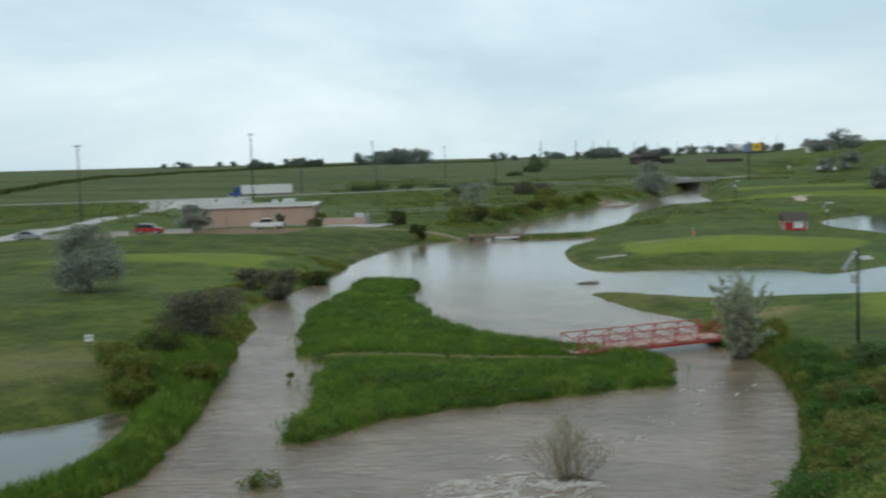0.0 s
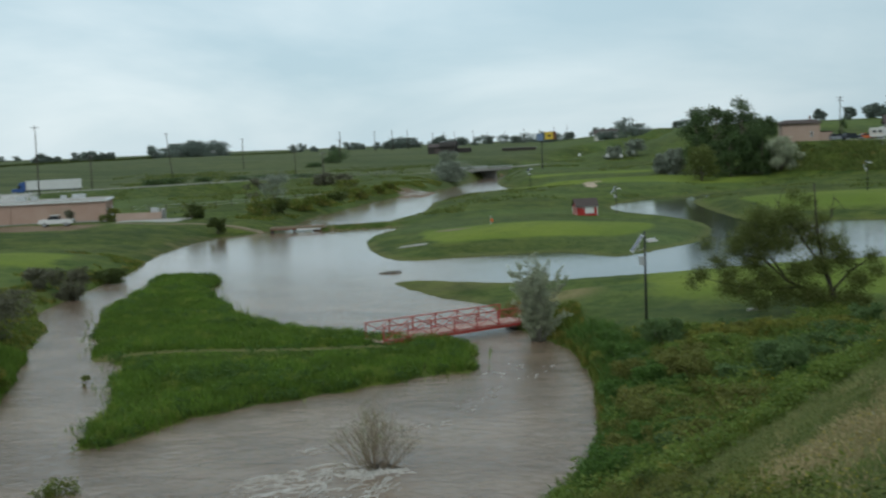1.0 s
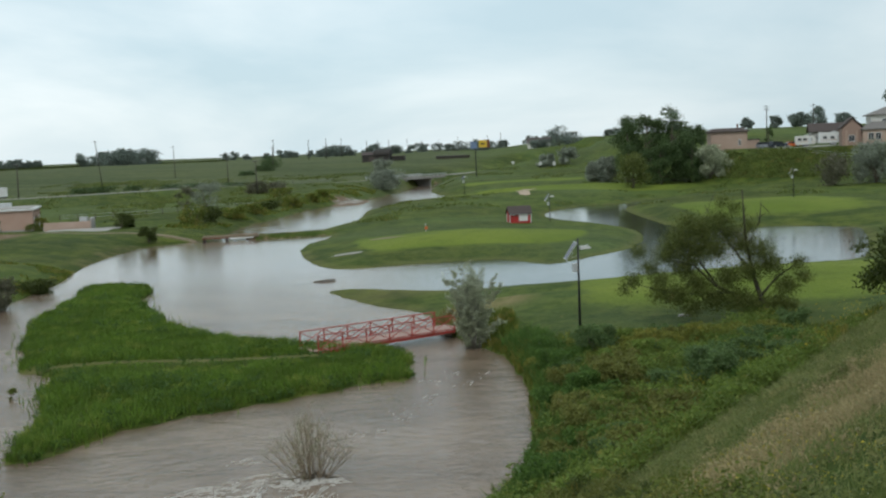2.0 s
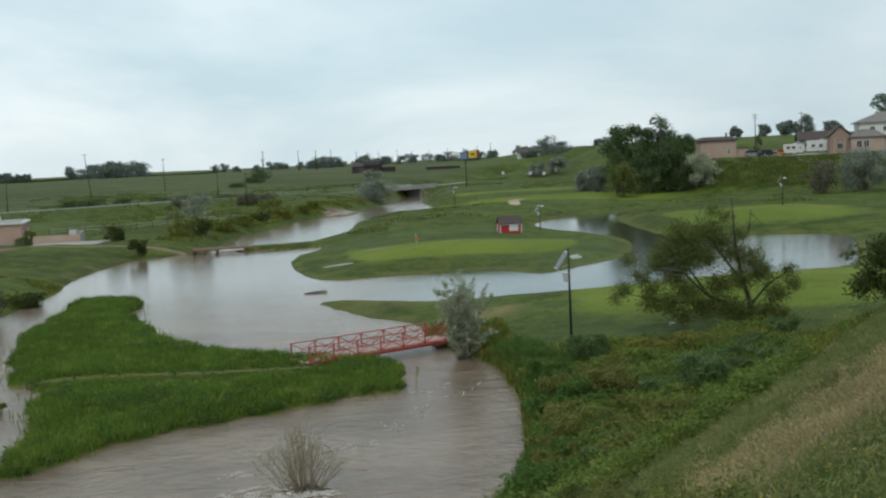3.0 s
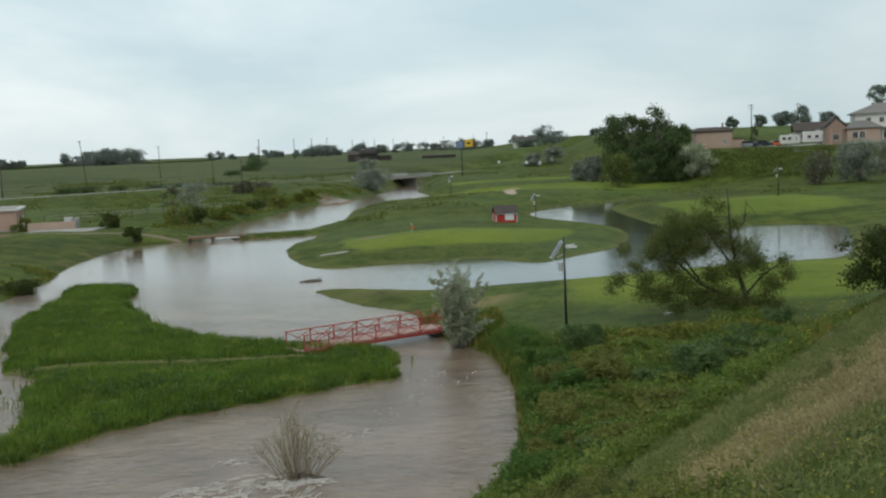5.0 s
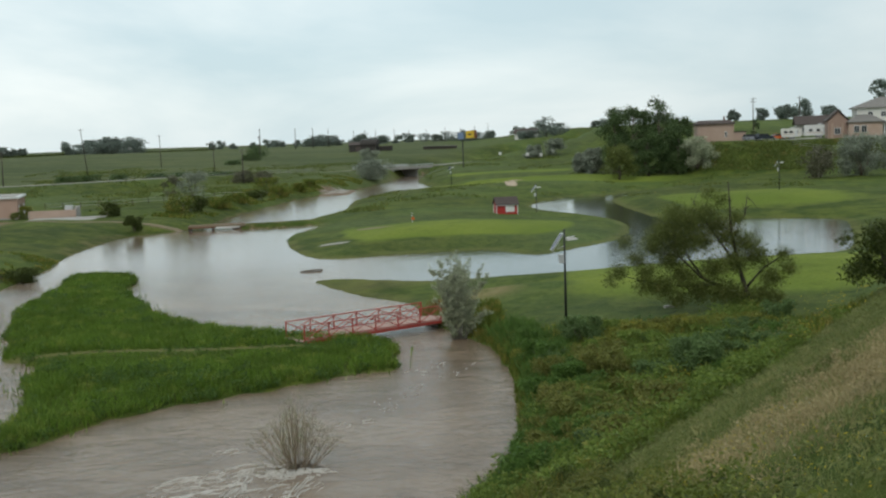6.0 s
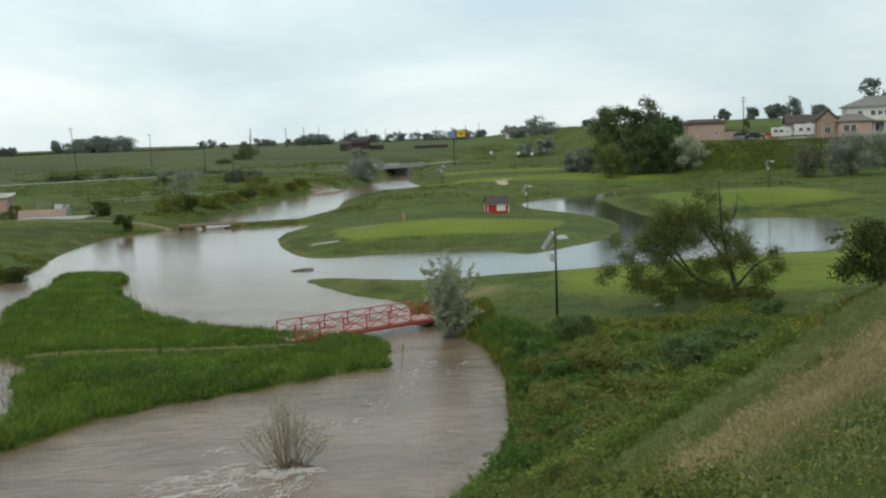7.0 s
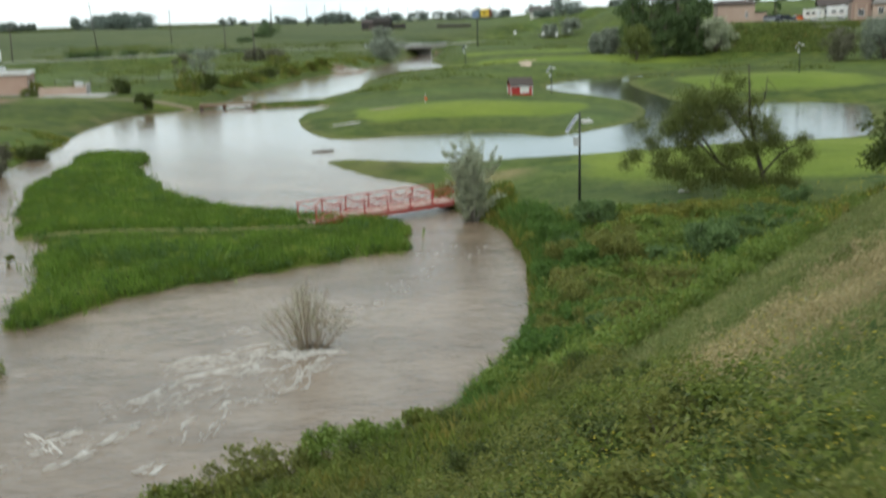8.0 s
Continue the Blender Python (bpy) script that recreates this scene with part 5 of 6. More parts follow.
def caravan(x, y, turn, label, paint, length):
    root = thing("caravan", label, "caravan", (x, y, ground_z(x, y) - 0.02), turn, "parked caravans")
    h = 2.75 if length < 5 else 3.2
    Geo().prism([(-length / 2, 0.55), (length / 2 - 0.3, 0.55), (length / 2, 1.1), (length / 2 - 0.1, h - 0.35), (length / 2 - 0.7, h), (-length / 2 + 0.2, h), (-length / 2, h - 0.25)], -1.2, 1.2).make("body", paint, root)
    for i in range(3):
        Geo().box((0.9, 0.06, 0.6), (-length * 0.3 + i * length * 0.27, -1.21, 1.55), 0, 0.02).make("window", GLASS_DARK, root)
    Geo().box((0.7, 0.05, 1.8), (length * 0.1 + 0.6, -1.22, 0.65), 0).make("door", GALV, root)
    Geo().box((length * 0.9, 0.04, 0.14), (0, -1.22, 1.2), 0).make("stripe", STUCCO, root)
    for s in (-1, 1):
        wheel(root, -0.3, s * 1.05, 0.34)
        wheel(root, 0.5, s * 1.05, 0.34)
    Geo().tube([(length / 2 - 0.2, 0, 0.6), (length / 2 + 1.1, 0, 0.5)], 0.06, 6).make("tow_bar", DARK_STEEL, root)
    Geo().box((0.8, 0.7, 0.28), (0.3, 0, h), 0, 0.05).make("roof_unit", GALV, root)
    return root


def utility_pole(x, y, height, arms=1, lean=(0.0, 0.0), turn=0.0, stout=1.0):
    root = thing("utility_pole", "weathered wooden utility pole with a crossarm", "pole", (x, y, ground_z(x, y) - 0.1), turn, "utility poles along the highway")
    Geo().tube([(0, 0, 0), (lean[0] * 0.5, lean[1] * 0.5, height * 0.5), (lean[0], lean[1], height)], [0.17 * stout, 0.145 * stout, 0.11 * stout], 8).make("post", POLE_WOOD, root, smooth=True)
    for a in range(arms):
        arm = Geo().box((1.7, 0.10, 0.11), (lean[0], lean[1] - 0.14, height - 0.5 - a * 0.9)).make("crossarm", POLE_WOOD, root)
        for px in (-0.75, -0.3, 0.3, 0.75):
            Geo().tube([(lean[0] + px, lean[1] - 0.14, height - 0.37 - a * 0.9), (lean[0] + px, lean[1] - 0.14, height - 0.12 - a * 0.9)], [0.05, 0.035], 6).make("insulator", GALV, arm)
    return root


def billboard(x, y, turn):
    root = thing("billboard", "roadside sign with yellow and blue-grey boards on a post", "sign", (x, y, ground_z(x, y) - 0.1), turn)
    H = 9.3
    Geo().tube([(-1.2, 0, 0), (-1.2, 0, H + 2.6)], 0.17, 8).make("post", DARK_STEEL, root)
    Geo().box((2.6, 0.25, 2.4), (1.25, -0.2, H + 0.3), 0, 0.03).make("yellow_board", YELLOW, root, "yellow sign board")
    Geo().box((2.1, 0.25, 2.2), (-1.75, -0.2, H), 0, 0.03).make("blue_board", SIGN_BLUE, root, "blue-grey sign board")
    Geo().box((0.9, 0.22, 2.4), (3.05, -0.15, H + 0.3), 0, 0.03).make("dark_board", RUST, root, "dark side board")
    Geo().box((4.6, 0.5, 0.12), (0.2, -0.4, H - 0.25)).make("catwalk", DARK_STEEL, root)
    Geo().box((1.3, 0.02, 0.5), (1.25, -0.335, H + 1.2)).make("bar", DARK_STEEL, root)
    return root


def stake_sign(x, y):
    root = thing("stake_sign", "small white notice on a thin stake in the grass", "sign", (x, y, ground_z(x, y) - 0.05), 12)
    Geo().box((0.06, 0.06, 1.15), (0, 0, 0), 0, 0.01).make("stake", POLE_WOOD, root)
    Geo().box((0.5, 0.03, 0.42), (0, -0.045, 0.72), 0, 0.01).make("board", WHITE, root)
    Geo().box((0.30, 0.008, 0.05), (0, -0.066, 0.98)).make("bar", DARK_STEEL, root)
    Geo().box((0.34, 0.008, 0.04), (0, -0.066, 0.88)).make("bar", DARK_STEEL, root)
    return root


def yard_marker(x, y):
    root = thing("distance_marker", "white marker post on the driving range", "marker", (x, y, ground_z(x, y) - 0.05), 0, "white range markers")
    Geo().tube([(0, 0, 0), (0, 0, 1.6)], 0.05, 6).make("post", POLE_WOOD, root)
    Geo().box((1.0, 0.08, 1.0), (0, -0.06, 1.2), 0, 0.03).make("board", WHITE, root)
    return root


def orange_flag(x, y):
    root = thing("marker_flag", "orange plastic marker on the green", "flag", (x, y, ground_z(x, y) - 0.03))
    Geo().tube([(0, 0, 0), (0, 0, 1.3)], 0.03, 6).make("stick", WHITE, root)
    Geo().box((0.42, 0.10, 0.4), (0.1, 0, 0.4), 0, 0.04, 0.8).make("panel", ORANGE, root)
    return root


def fence(points, label, gap=3.0, height=1.15):
    line = rounded(points, False, 6)
    seg = np.concatenate([[0], np.cumsum(np.linalg.norm(np.diff(line, axis=0), axis=1))])
    n = int(seg[-1] / gap)
    px, py = np.interp(np.arange(n) * gap, seg, line[:, 0]), np.interp(np.arange(n) * gap, seg, line[:, 1])
    pz = lay_of_land(px, py)[0]
    root = thing("fence", label, "fence", (px[0], py[0], pz[0]))
    post = Geo().box((0.12, 0.12, height), (0, 0, -0.1), 0, 0.02).make("post", POLE_WOOD, root)
    for i in range(n):
        p = post if i == 0 else new("post", post.data)
        p.parent, p.location = root, (px[i] - px[0], py[i] - py[0], pz[i] - pz[0])
    for k in (0.45, 0.95):
        Geo().tube(np.stack([px - px[0], py - py[0], pz - pz[0] + k * height * 0.9], 1), 0.018, 4).make("wire", GALV, root)
    return root


def barrier(x, y, turn, length=3.8):
    root = thing("concrete_barrier", "pale concrete barrier block at the yard's edge", "barrier", (x, y, ground_z(x, y) - 0.05), turn, "pale barriers by the yard")
    Geo().prism([(-0.32, 0), (0.32, 0), (0.26, 0.2), (0.12, 0.45), (0.09, 0.85), (-0.09, 0.85), (-0.12, 0.45), (-0.26, 0.2)], -length / 2, length / 2, "x").make("block", CONCRETE, root)
    Geo().box((0.3, 0.3, 0.06), (length * 0.3, 0, 0.85)).make("lifting_lug", RUST, root)
    return root


# ---------------------------------------------------------------- water's own things
def bare_bush(x, y, height, seed):
    g = rng(seed)
    root = thing("drowned_willow_bush", "leafless grey-brown bush standing in the current", "bush", (x, y, -0.25))
    tips = []
    for i in range(58):
        a, r = g.uniform(0, 2 * math.pi), g.uniform(0.05, 0.6)
        foot = np.array([math.cos(a) * r, math.sin(a) * r, 0])
        out = 1.55 * g.uniform(0.0, 1.0) ** 1.15
        tip = foot + np.array([math.cos(a) * out, math.sin(a) * out, height * (g.uniform(0.72, 1.10) - 0.36 * out)])
        mid = (foot + tip) / 2 + np.array([math.cos(a), math.sin(a), 0]) * -0.08
        stalk = Geo().tube([foot, mid, tip], [0.019, 0.013, 0.005], 5).make("stem", TWIG, root)
        for k in range(6):
            p = mid + (tip - mid) * g.uniform(0.0, 0.95)
            b = g.uniform(0, 2 * math.pi)
            q = p + np.array([math.cos(b) * 0.28, math.sin(b) * 0.28, g.uniform(0.12, 0.4)])
            Geo().tube([p, q], [0.008, 0.004], 4).make("twig", TWIG, stalk)
            tips.append(q)
    pts = np.repeat(np.array(tips), 9, 0) + g.normal(size=(len(tips) * 9, 3)) * 0.13
    v, f = leaf_arrays(pts, 0.026, g)
    ob = new("foliage", quick_mesh("foliage", v, f, HILL_GREEN))
    ob.parent = root
    for i in range(24):
        a, r = g.uniform(0, 2 * math.pi), g.uniform(0, 0.75)
        p = np.array([math.cos(a) * r, math.sin(a) * r * 0.6, 0.2 + g.uniform(0, 0.18)])
        q = p + np.array([g.normal() * 0.5, g.normal() * 0.3, g.uniform(-0.05, 0.1)])
        Geo().tube([p, (p + q) / 2 + [0, 0, 0.05], q], [0.03, 0.03, 0.012], 5).make("driftwood", BARK, root, "driftwood caught at the foot")
    return root


def foam_patch(name, label, runs, seed):
    """Broken foam: small flat uneven flakes along the lines of the current, (x0, y0, x1, y1, spread, count)."""
    g = rng(seed)
    geo = Geo()
    for x0, y0, x1, y1, wide, count in runs:
        for i in range(int(count * 0.62)):
            u = g.uniform(0, 1) ** 0.9
            wob = math.sin(u * 9 + x0) * wide * 0.6 + math.sin(u * 23 + y0) * wide * 0.25
            d = np.array([x1 - x0, y1 - y0])
            nrm = np.array([-d[1], d[0]]) / np.linalg.norm(d)
            p = np.array([x0, y0]) + d * u + nrm * (wob * 1.3 + g.normal() * wide * 0.75) + g.normal(size=2) * 0.08
            r = g.uniform(0.015, 0.10) ** 1.2 * 1.15 * (1.2 - 0.5 * u)
            k = 7
            ang = math.atan2(d[1], d[0]) + g.normal() * 0.35
            rim = []
            for j in range(k):
                a = 2 * math.pi * j / k
                q = r * g.uniform(0.5, 1.3)
                lx, ly = math.cos(a) * q * 5.0, math.sin(a) * q * 0.30
                rim.append((p[0] + lx * math.cos(ang) - ly * math.sin(ang), p[1] + lx * math.sin(ang) + ly * math.cos(ang)))
            top = 0.012 + g.uniform(0, 0.03)
            verts = [(a, b, -0.01) for a, b in rim] + [(p[0] + (a - p[0]) * 0.7, p[1] + (b - p[1]) * 0.7, top) for a, b in rim]
            geo.add(verts, [tuple(range(k, 2 * k))] + [(j, (j + 1) % k, k + (j + 1) % k, k + j) for j in range(k)])
    return tagged(geo.make(name, FOAM), label, "foam", kind="stuff")


def foam_streaks(name, label, lines, seed):
    """Foam drawn out by the current: thin, torn, slightly raised strands that wind along each line (strength, points)."""
    g = rng(seed)
    geo = Geo()
    for strength, points in lines:
        line = rounded(points, False, 12)
        seg = np.concatenate([[0], np.cumsum(np.linalg.norm(np.diff(line, axis=0), axis=1))])
        for k in range(int(5 + 14 * strength)):
            start = g.uniform(-0.05, 0.8) * seg[-1]
            length = g.uniform(0.2, 1.1)
            d = np.arange(max(start, 0), min(start + length, seg[-1]), 0.05)
            if len(d) < 4:
                continue
            off = g.normal() * 0.17 + 0.10 * vnoise(d * 1.3 + k * 9.1, np.full(len(d), 0.5 + k), seed) + 0.05 * vnoise(d * 5 + k, np.full(len(d), 2.5), seed)
            p = np.stack([np.interp(d, seg, line[:, 0]), np.interp(d, seg, line[:, 1])], 1)
            t = np.gradient(p, axis=0)
            t /= np.linalg.norm(t, axis=1)[:, None] + 1e-9
            side = np.stack([-t[:, 1], t[:, 0]], 1)
            mid = p + side * off[:, None]
            u = np.linspace(0, 1, len(d))
            half = (0.008 + 0.019 * strength * g.uniform(0.3, 1.3)) * np.sin(math.pi * np.clip(u, 0.03, 0.97)) ** 0.5 * (1 + 0.75 * vnoise(d * 4 + k, np.full(len(d), k * 1.7), seed + 1))
            half = np.maximum(half, 0.004)[:, None]
            n = len(d)
            low = np.full((n, 1), -0.01)
            top = (0.02 + 0.02 * strength * (1 + vnoise(d * 3, np.full(n, k * 0.9), seed + 2)))[:, None]
            verts = np.concatenate([np.hstack([mid - side * half, low]), np.hstack([mid - side * half * 0.5, top]), np.hstack([mid + side * half * 0.5, top]), np.hstack([mid + side * half, low])])
            geo.add(verts, [(r * n + i, r * n + i + 1, (r + 1) * n + i + 1, (r + 1) * n + i) for r in range(3) for i in range(n - 1)])
    return tagged(geo.make(name, FOAM), label, "foam", kind="stuff")


def leaning_tree(x, y):
    """The half-fallen willow by the pond: one stem upright and bare at the top, one limb reaching out low."""
    g = rng(71)
    root = thing("leaning_willow", "half-fallen willow with sparse olive-green foliage beside the pond", "tree", (x, y, ground_z(x, y) - 0.1))
    limbs = [[(0, 0, 0), (-0.5, 0, 1.1), (-1.0, 0.1, 2.8), (-1.35, 0.1, 4.6), (-1.5, 0, 6.9)], [(-0.2, 0, 0.5), (-1.6, 0.2, 1.3), (-3.1, 0.1, 2.0), (-4.3, 0.0, 3.1), (-5.6, -0.2, 3.4)],
             [(-0.9, 0, 2.4), (-1.9, 0.4, 3.8), (-3.0, 0.3, 5.2), (-3.6, 0.2, 6.2)], [(-0.6, 0, 1.3), (0.5, 0.3, 2.3), (1.5, 0.2, 2.9), (2.0, 0.1, 3.3)],
             [(-2.2, 0.1, 1.6), (-4.0, 0.4, 1.5), (-5.8, 0.3, 1.7), (-7.6, 0.2, 2.2)], [(-1.2, 0.1, 4.0), (-0.5, 0.2, 5.2), (-0.4, 0.1, 6.3)], [(-3.0, 0.1, 2.0), (-4.4, 0.3, 3.9), (-5.2, 0.2, 5.0)]]
    for k, l in enumerate(limbs):
        r = 0.19 if k == 0 else 0.13 if k == 1 else 0.075
        l = [(px * 1.02, py, pz * 1.12) for px, py, pz in l]
        limbs[k] = l
        made = Geo().tube(l, [r * (1 - 0.82 * i / (len(l) - 1)) for i in range(len(l))], 7).make("trunk" if k == 0 else "limb", WET_BARK, root, smooth=True)
    for k in range(60):
        l = limbs[int(g.integers(len(limbs)))]
        i = int(g.integers(1, len(l) - 1)) if len(l) > 2 else 0
        p = np.array(l[i]) + (np.array(l[i + 1]) - np.array(l[i])) * g.uniform(0, 1)
        q = p + g.normal(size=3) * [0.6, 0.4, 0.45] + [0, 0, 0.15]
        Geo().tube([p, (p + q) / 2 + [0, 0, 0.08], q], [0.022, 0.015, 0.006], 4).make("twig", WET_BARK, root)
    clumps = [(-4.6, 0.2, 5.9, 0.8), (-5.2, 0.1, 5.0, 0.9), (-3.7, 0.2, 5.4, 1.0), (-2.9, 0.0, 6.0, 0.75), (-4.2, 0.3, 4.2, 1.0), (-5.9, 0.2, 4.2, 0.8), (-3.2, -0.2, 4.4, 0.85), (-4.9, 0.1, 3.3, 0.85),
              (-7.9, 0.1, 2.7, 0.45), (-6.9, 0.2, 3.4, 0.6), (-7.5, 0.1, 4.4, 0.45), (-8.4, 0.1, 2.2, 0.35), (-6.3, 0.2, 2.6, 0.6), (-1.5, 0.2, 4.5, 0.75), (-0.5, 0.1, 4.2, 0.85), (0.1, 0.2, 3.4, 0.8),
              (-1.2, -0.1, 3.1, 0.85), (-2.4, 0.2, 2.7, 0.85), (1.7, 0.1, 3.4, 0.45), (2.0, 0.1, 2.6, 0.45), (1.0, 0.2, 2.1, 0.75), (-5.3, 0.3, 1.7, 0.85), (-4.2, 0.0, 2.3, 0.85), (-3.2, 0.2, 1.4, 0.9),
              (-1.9, -0.1, 1.4, 0.95), (-0.8, 0.1, 1.0, 1.0), (0.4, 0.2, 0.9, 0.9), (1.2, 0.1, 0.8, 0.6), (-4.5, 0.2, 0.9, 0.6), (-2.2, 0.3, 5.2, 0.7), (-1.9, 0.2, 6.7, 0.4), (-2.6, 0.2, 7.1, 0.35), (-1.1, 0.2, 5.6, 0.5), (-6.4, 0.2, 1.8, 0.6)]
    pts = crown_points(clumps, 62000, g, 0.1)
    pts += g.normal(size=pts.shape) * 0.19
    pts[:, 2] = np.maximum(pts[:, 2], 0.1)
    v, f = leaf_arrays(pts, 0.06, g)
    ob = new("crown", quick_mesh("crown", v, f, WILLOW_LEAF))
    ob.parent = root
    return root


def silver_willow(x, y):
    """Shoots that fan up from the waterline, thick with narrow silver leaves."""
    g = rng(41)
    root = thing("silver_willow", "bushy silver-leaved willow at the end of the red footbridge", "bush", (x, y, -0.15))
    pts = []
    for i in range(46):
        a = g.uniform(0, 2 * math.pi)
        out = 2.05 * math.sqrt(g.uniform(0, 1))
        high = (5.75 - 0.55 * out) * g.uniform(0.72, 1.02) if i > 7 else g.uniform(1.6, 3.2)
        foot = np.array([math.cos(a), math.sin(a), 0]) * out * 0.22
        tip = np.array([math.cos(a) * out, math.sin(a) * out, high])
        us = np.linspace(0, 1, 5)
        path = foot + np.outer(us, tip - foot) + np.outer(np.sin(us * math.pi), [-0.16 * math.cos(a) * out, -0.16 * math.sin(a) * out, 0.0]) + np.concatenate([np.zeros((1, 3)), g.normal(size=(4, 3)) * 0.05])
        stem = Geo().tube(path, 0.045 * (1.05 - us), 5).make("stem", PALE_BARK, root, smooth=True)
        for k in range(9):
            u = g.uniform(0.22, 0.97)
            p = np.array([np.interp(u, us, path[:, j]) for j in range(3)])
            b = g.uniform(0, 2 * math.pi)
            q = p + np.array([math.cos(b) * 0.42, math.sin(b) * 0.42, g.uniform(0.1, 0.55)]) * g.uniform(0.6, 1.25)
            Geo().tube([p, q], [0.012, 0.005], 4).make("shoot", PALE_BARK, stem)
            pts.append(p + np.outer(g.uniform(0.1, 1.05, 42), q - p) + g.normal(size=(42, 3)) * 0.07)
        u = g.uniform(0.3, 1.0, 60)
        pts.append(np.stack([np.interp(u, us, path[:, j]) for j in range(3)], 1) + g.normal(size=(60, 3)) * 0.08)
    v, f = leaf_arrays(np.concatenate(pts), 0.068, g)
    ob = new("crown", quick_mesh("crown", v, f, SAGE_LEAF))
    ob.parent = root
    return root


# ---------------------------------------------------------------- place everything
red_footbridge()
low_bridge()
highway_bridge()
ribbon("road", "faded grey two-lane highway on a low embankment", "road", rounded(HIGHWAY, False, 10), 5.6, ASPHALT, 0.05)
ribbon("farm_lane", "narrow pale dirt lane by the creek", "lane", rounded(LANE[:3], False, 8), 1.1, DIRT_LANE, 0.03)

solar_lamp(6.85, 62.9, 5.75, 8)
for x, y, h, turn in ((14.5, 172, 4.4, 10), (57.2, 187, 5.2, -15), (2.0, 268, 5.0, 30)):
    solar_lamp(x, y, h, turn)
red_shed(9.3, 166, 8)
orange_flag(-4.4, 149)
stake_sign(-37.6, 58.5)
for x, y in ((30.5, 395), (34.5, 385), (40.0, 398), (22.0, 420)):
    yard_marker(x, y)

# near plants
silver_willow(0.65, 67.6)
bare_bush(-5.95, 41.0, 2.95, 43)
leaning_tree(18.0, 63.5)
plant("dark_bush", "dark green dense bush on the slope's edge", "bush", 23.5, 57.5, 3.5, 4.4, DARK_LEAF, BARK, 8000, 0.11, 45, 0.04, 4, 36)
BANK_KINDS = {"olive": ("bank_shrub", "olive green shrub on the creek bank", OLIVE_SCRUB), "blue": ("green_shrub", "blue-green leafy shrub at the foot of the slope", BLUE_WEED),
              "lush": ("lush_shrub", "deep green leafy growth beside the water", LUSH), "fresh": ("low_shrub", "fresh green low shrub on the creek bank", UNDERGROWTH), "golden": ("golden_shrub", "golden-tinged brush at the edge of the fairway", GOLDEN_BRUSH)}


def bank_shrubs():
    """The tangle between creek and slope: mounds of unlike size and green, set apart by chance."""
    g = rng(300)
    placed = []
    xs, ys, ws = g.uniform(2.5, 18.0, 2600), g.uniform(35.0, 60.0, 2600), g.uniform(1.3, 2.9, 2600)
    _, lands, _, _, steeps = lay_of_land(xs, ys)
    for k in range(2600):
        x, y, w, land = float(xs[k]), float(ys[k]), float(ws[k]), float(lands[k])
        if land < 0.42 * w or steeps[k] > (1.7 if k % 4 == 0 else 0.8) or y > 60.5 - 0.12 * x or x > 0.30 * y + 0.6:
            continue
        if any(math.hypot(x - px, y - py) < 0.36 * (w + pw) for px, py, pw in placed):
            continue
        olive = min(math.hypot(x - 6.6, (y - 51.5) * 0.7), math.hypot(x - 4.2, (y - 42.8) * 0.7), math.hypot(x - 7.6, (y - 42.0) * 0.7))
        blue = abs((y - 41.5) - 1.55 * (x - 7.0)) * 0.55
        kind = "golden" if y > 55.5 and g.uniform() < 0.6 else "olive" if olive < 1.9 else "lush" if land < 2.6 + g.normal() * 0.6 else "blue" if blue < 1.5 and x > 6.5 and g.uniform() < 0.75 else g.choice(["fresh", "lush", "blue", "fresh", "olive"])
        h = w * g.uniform(0.42, 0.68) * (0.75 if kind in ("golden", "fresh") else 1.0)
        name, label, leaf = BANK_KINDS[kind]
        plant(name, label, "shrub", x, y, h, w, leaf, BARK, int(520 * w * w) + 300, 0.075, 310 + k, 0.05, 3, 12, group="shrubs on the creek bank")
        placed.append((x, y, w))
    return len(placed)


bank_shrubs()
for x, y, h, w, s in ((-2.4, 28.2, 1.1, 1.8, 52), (-4.8, 26.6, 1.3, 2.2, 53), (-3.6, 27.3, 1.3, 1.9, 58), (-6.0, 25.7, 1.1, 1.9, 59), (-1.1, 29.4, 0.9, 1.7, 60), (-7.4, 24.8, 0.9, 1.8, 54), (1.0, 32.0, 0.9, 1.7, 55), (3.2, 38.8, 1.1, 1.6, 56)):
    plant("shore_shrub", "green leafy shrub at the water's edge", "shrub", x, y, h, w, (WEED_LEAF, UNDERGROWTH, OLIVE_SCRUB)[s % 3], BARK, 2600, 0.07, s, 0.05, 4, 18, group="shrubs at the water's edge")
g = rng(330)
for k in range(46):
    y = g.uniform(9.0, 28.0)
    x = g.uniform(-0.28 * y + 1.0, 2.3 + 0.055 * y)
    w = g.uniform(0.5, 1.0) * (0.6 + 0.035 * y)
    if float(lay_of_land(np.array([x]), np.array([y]))[1][0]) > 0.8:
        plant("slope_shrub", "low leafy shrub on the grassy slope", "shrub", x, y, w * g.uniform(0.45, 0.7), w, (DARK_LEAF, OLIVE_SCRUB, WEED_LEAF, DARK_LEAF)[k % 4], BARK, 1500, 0.034, 340 + k, 0.02, 3, 12, group="shrubs on the grassy slope")
plant("drowned_shrub", "green shrub half under water", "shrub", -17.4, 38.3, 0.85, 1.7, BANK_GREEN, BARK, 900, 0.07, 57, 0.02, 4, 14, z=-0.25)
plant("drowned_shrub", "small sprig of green shrub half under water", "shrub", -24.2, 57.5, 0.9, 0.6, BANK_GREEN, BARK, 350, 0.07, 58, 0.02, 3, 8, z=-0.25)

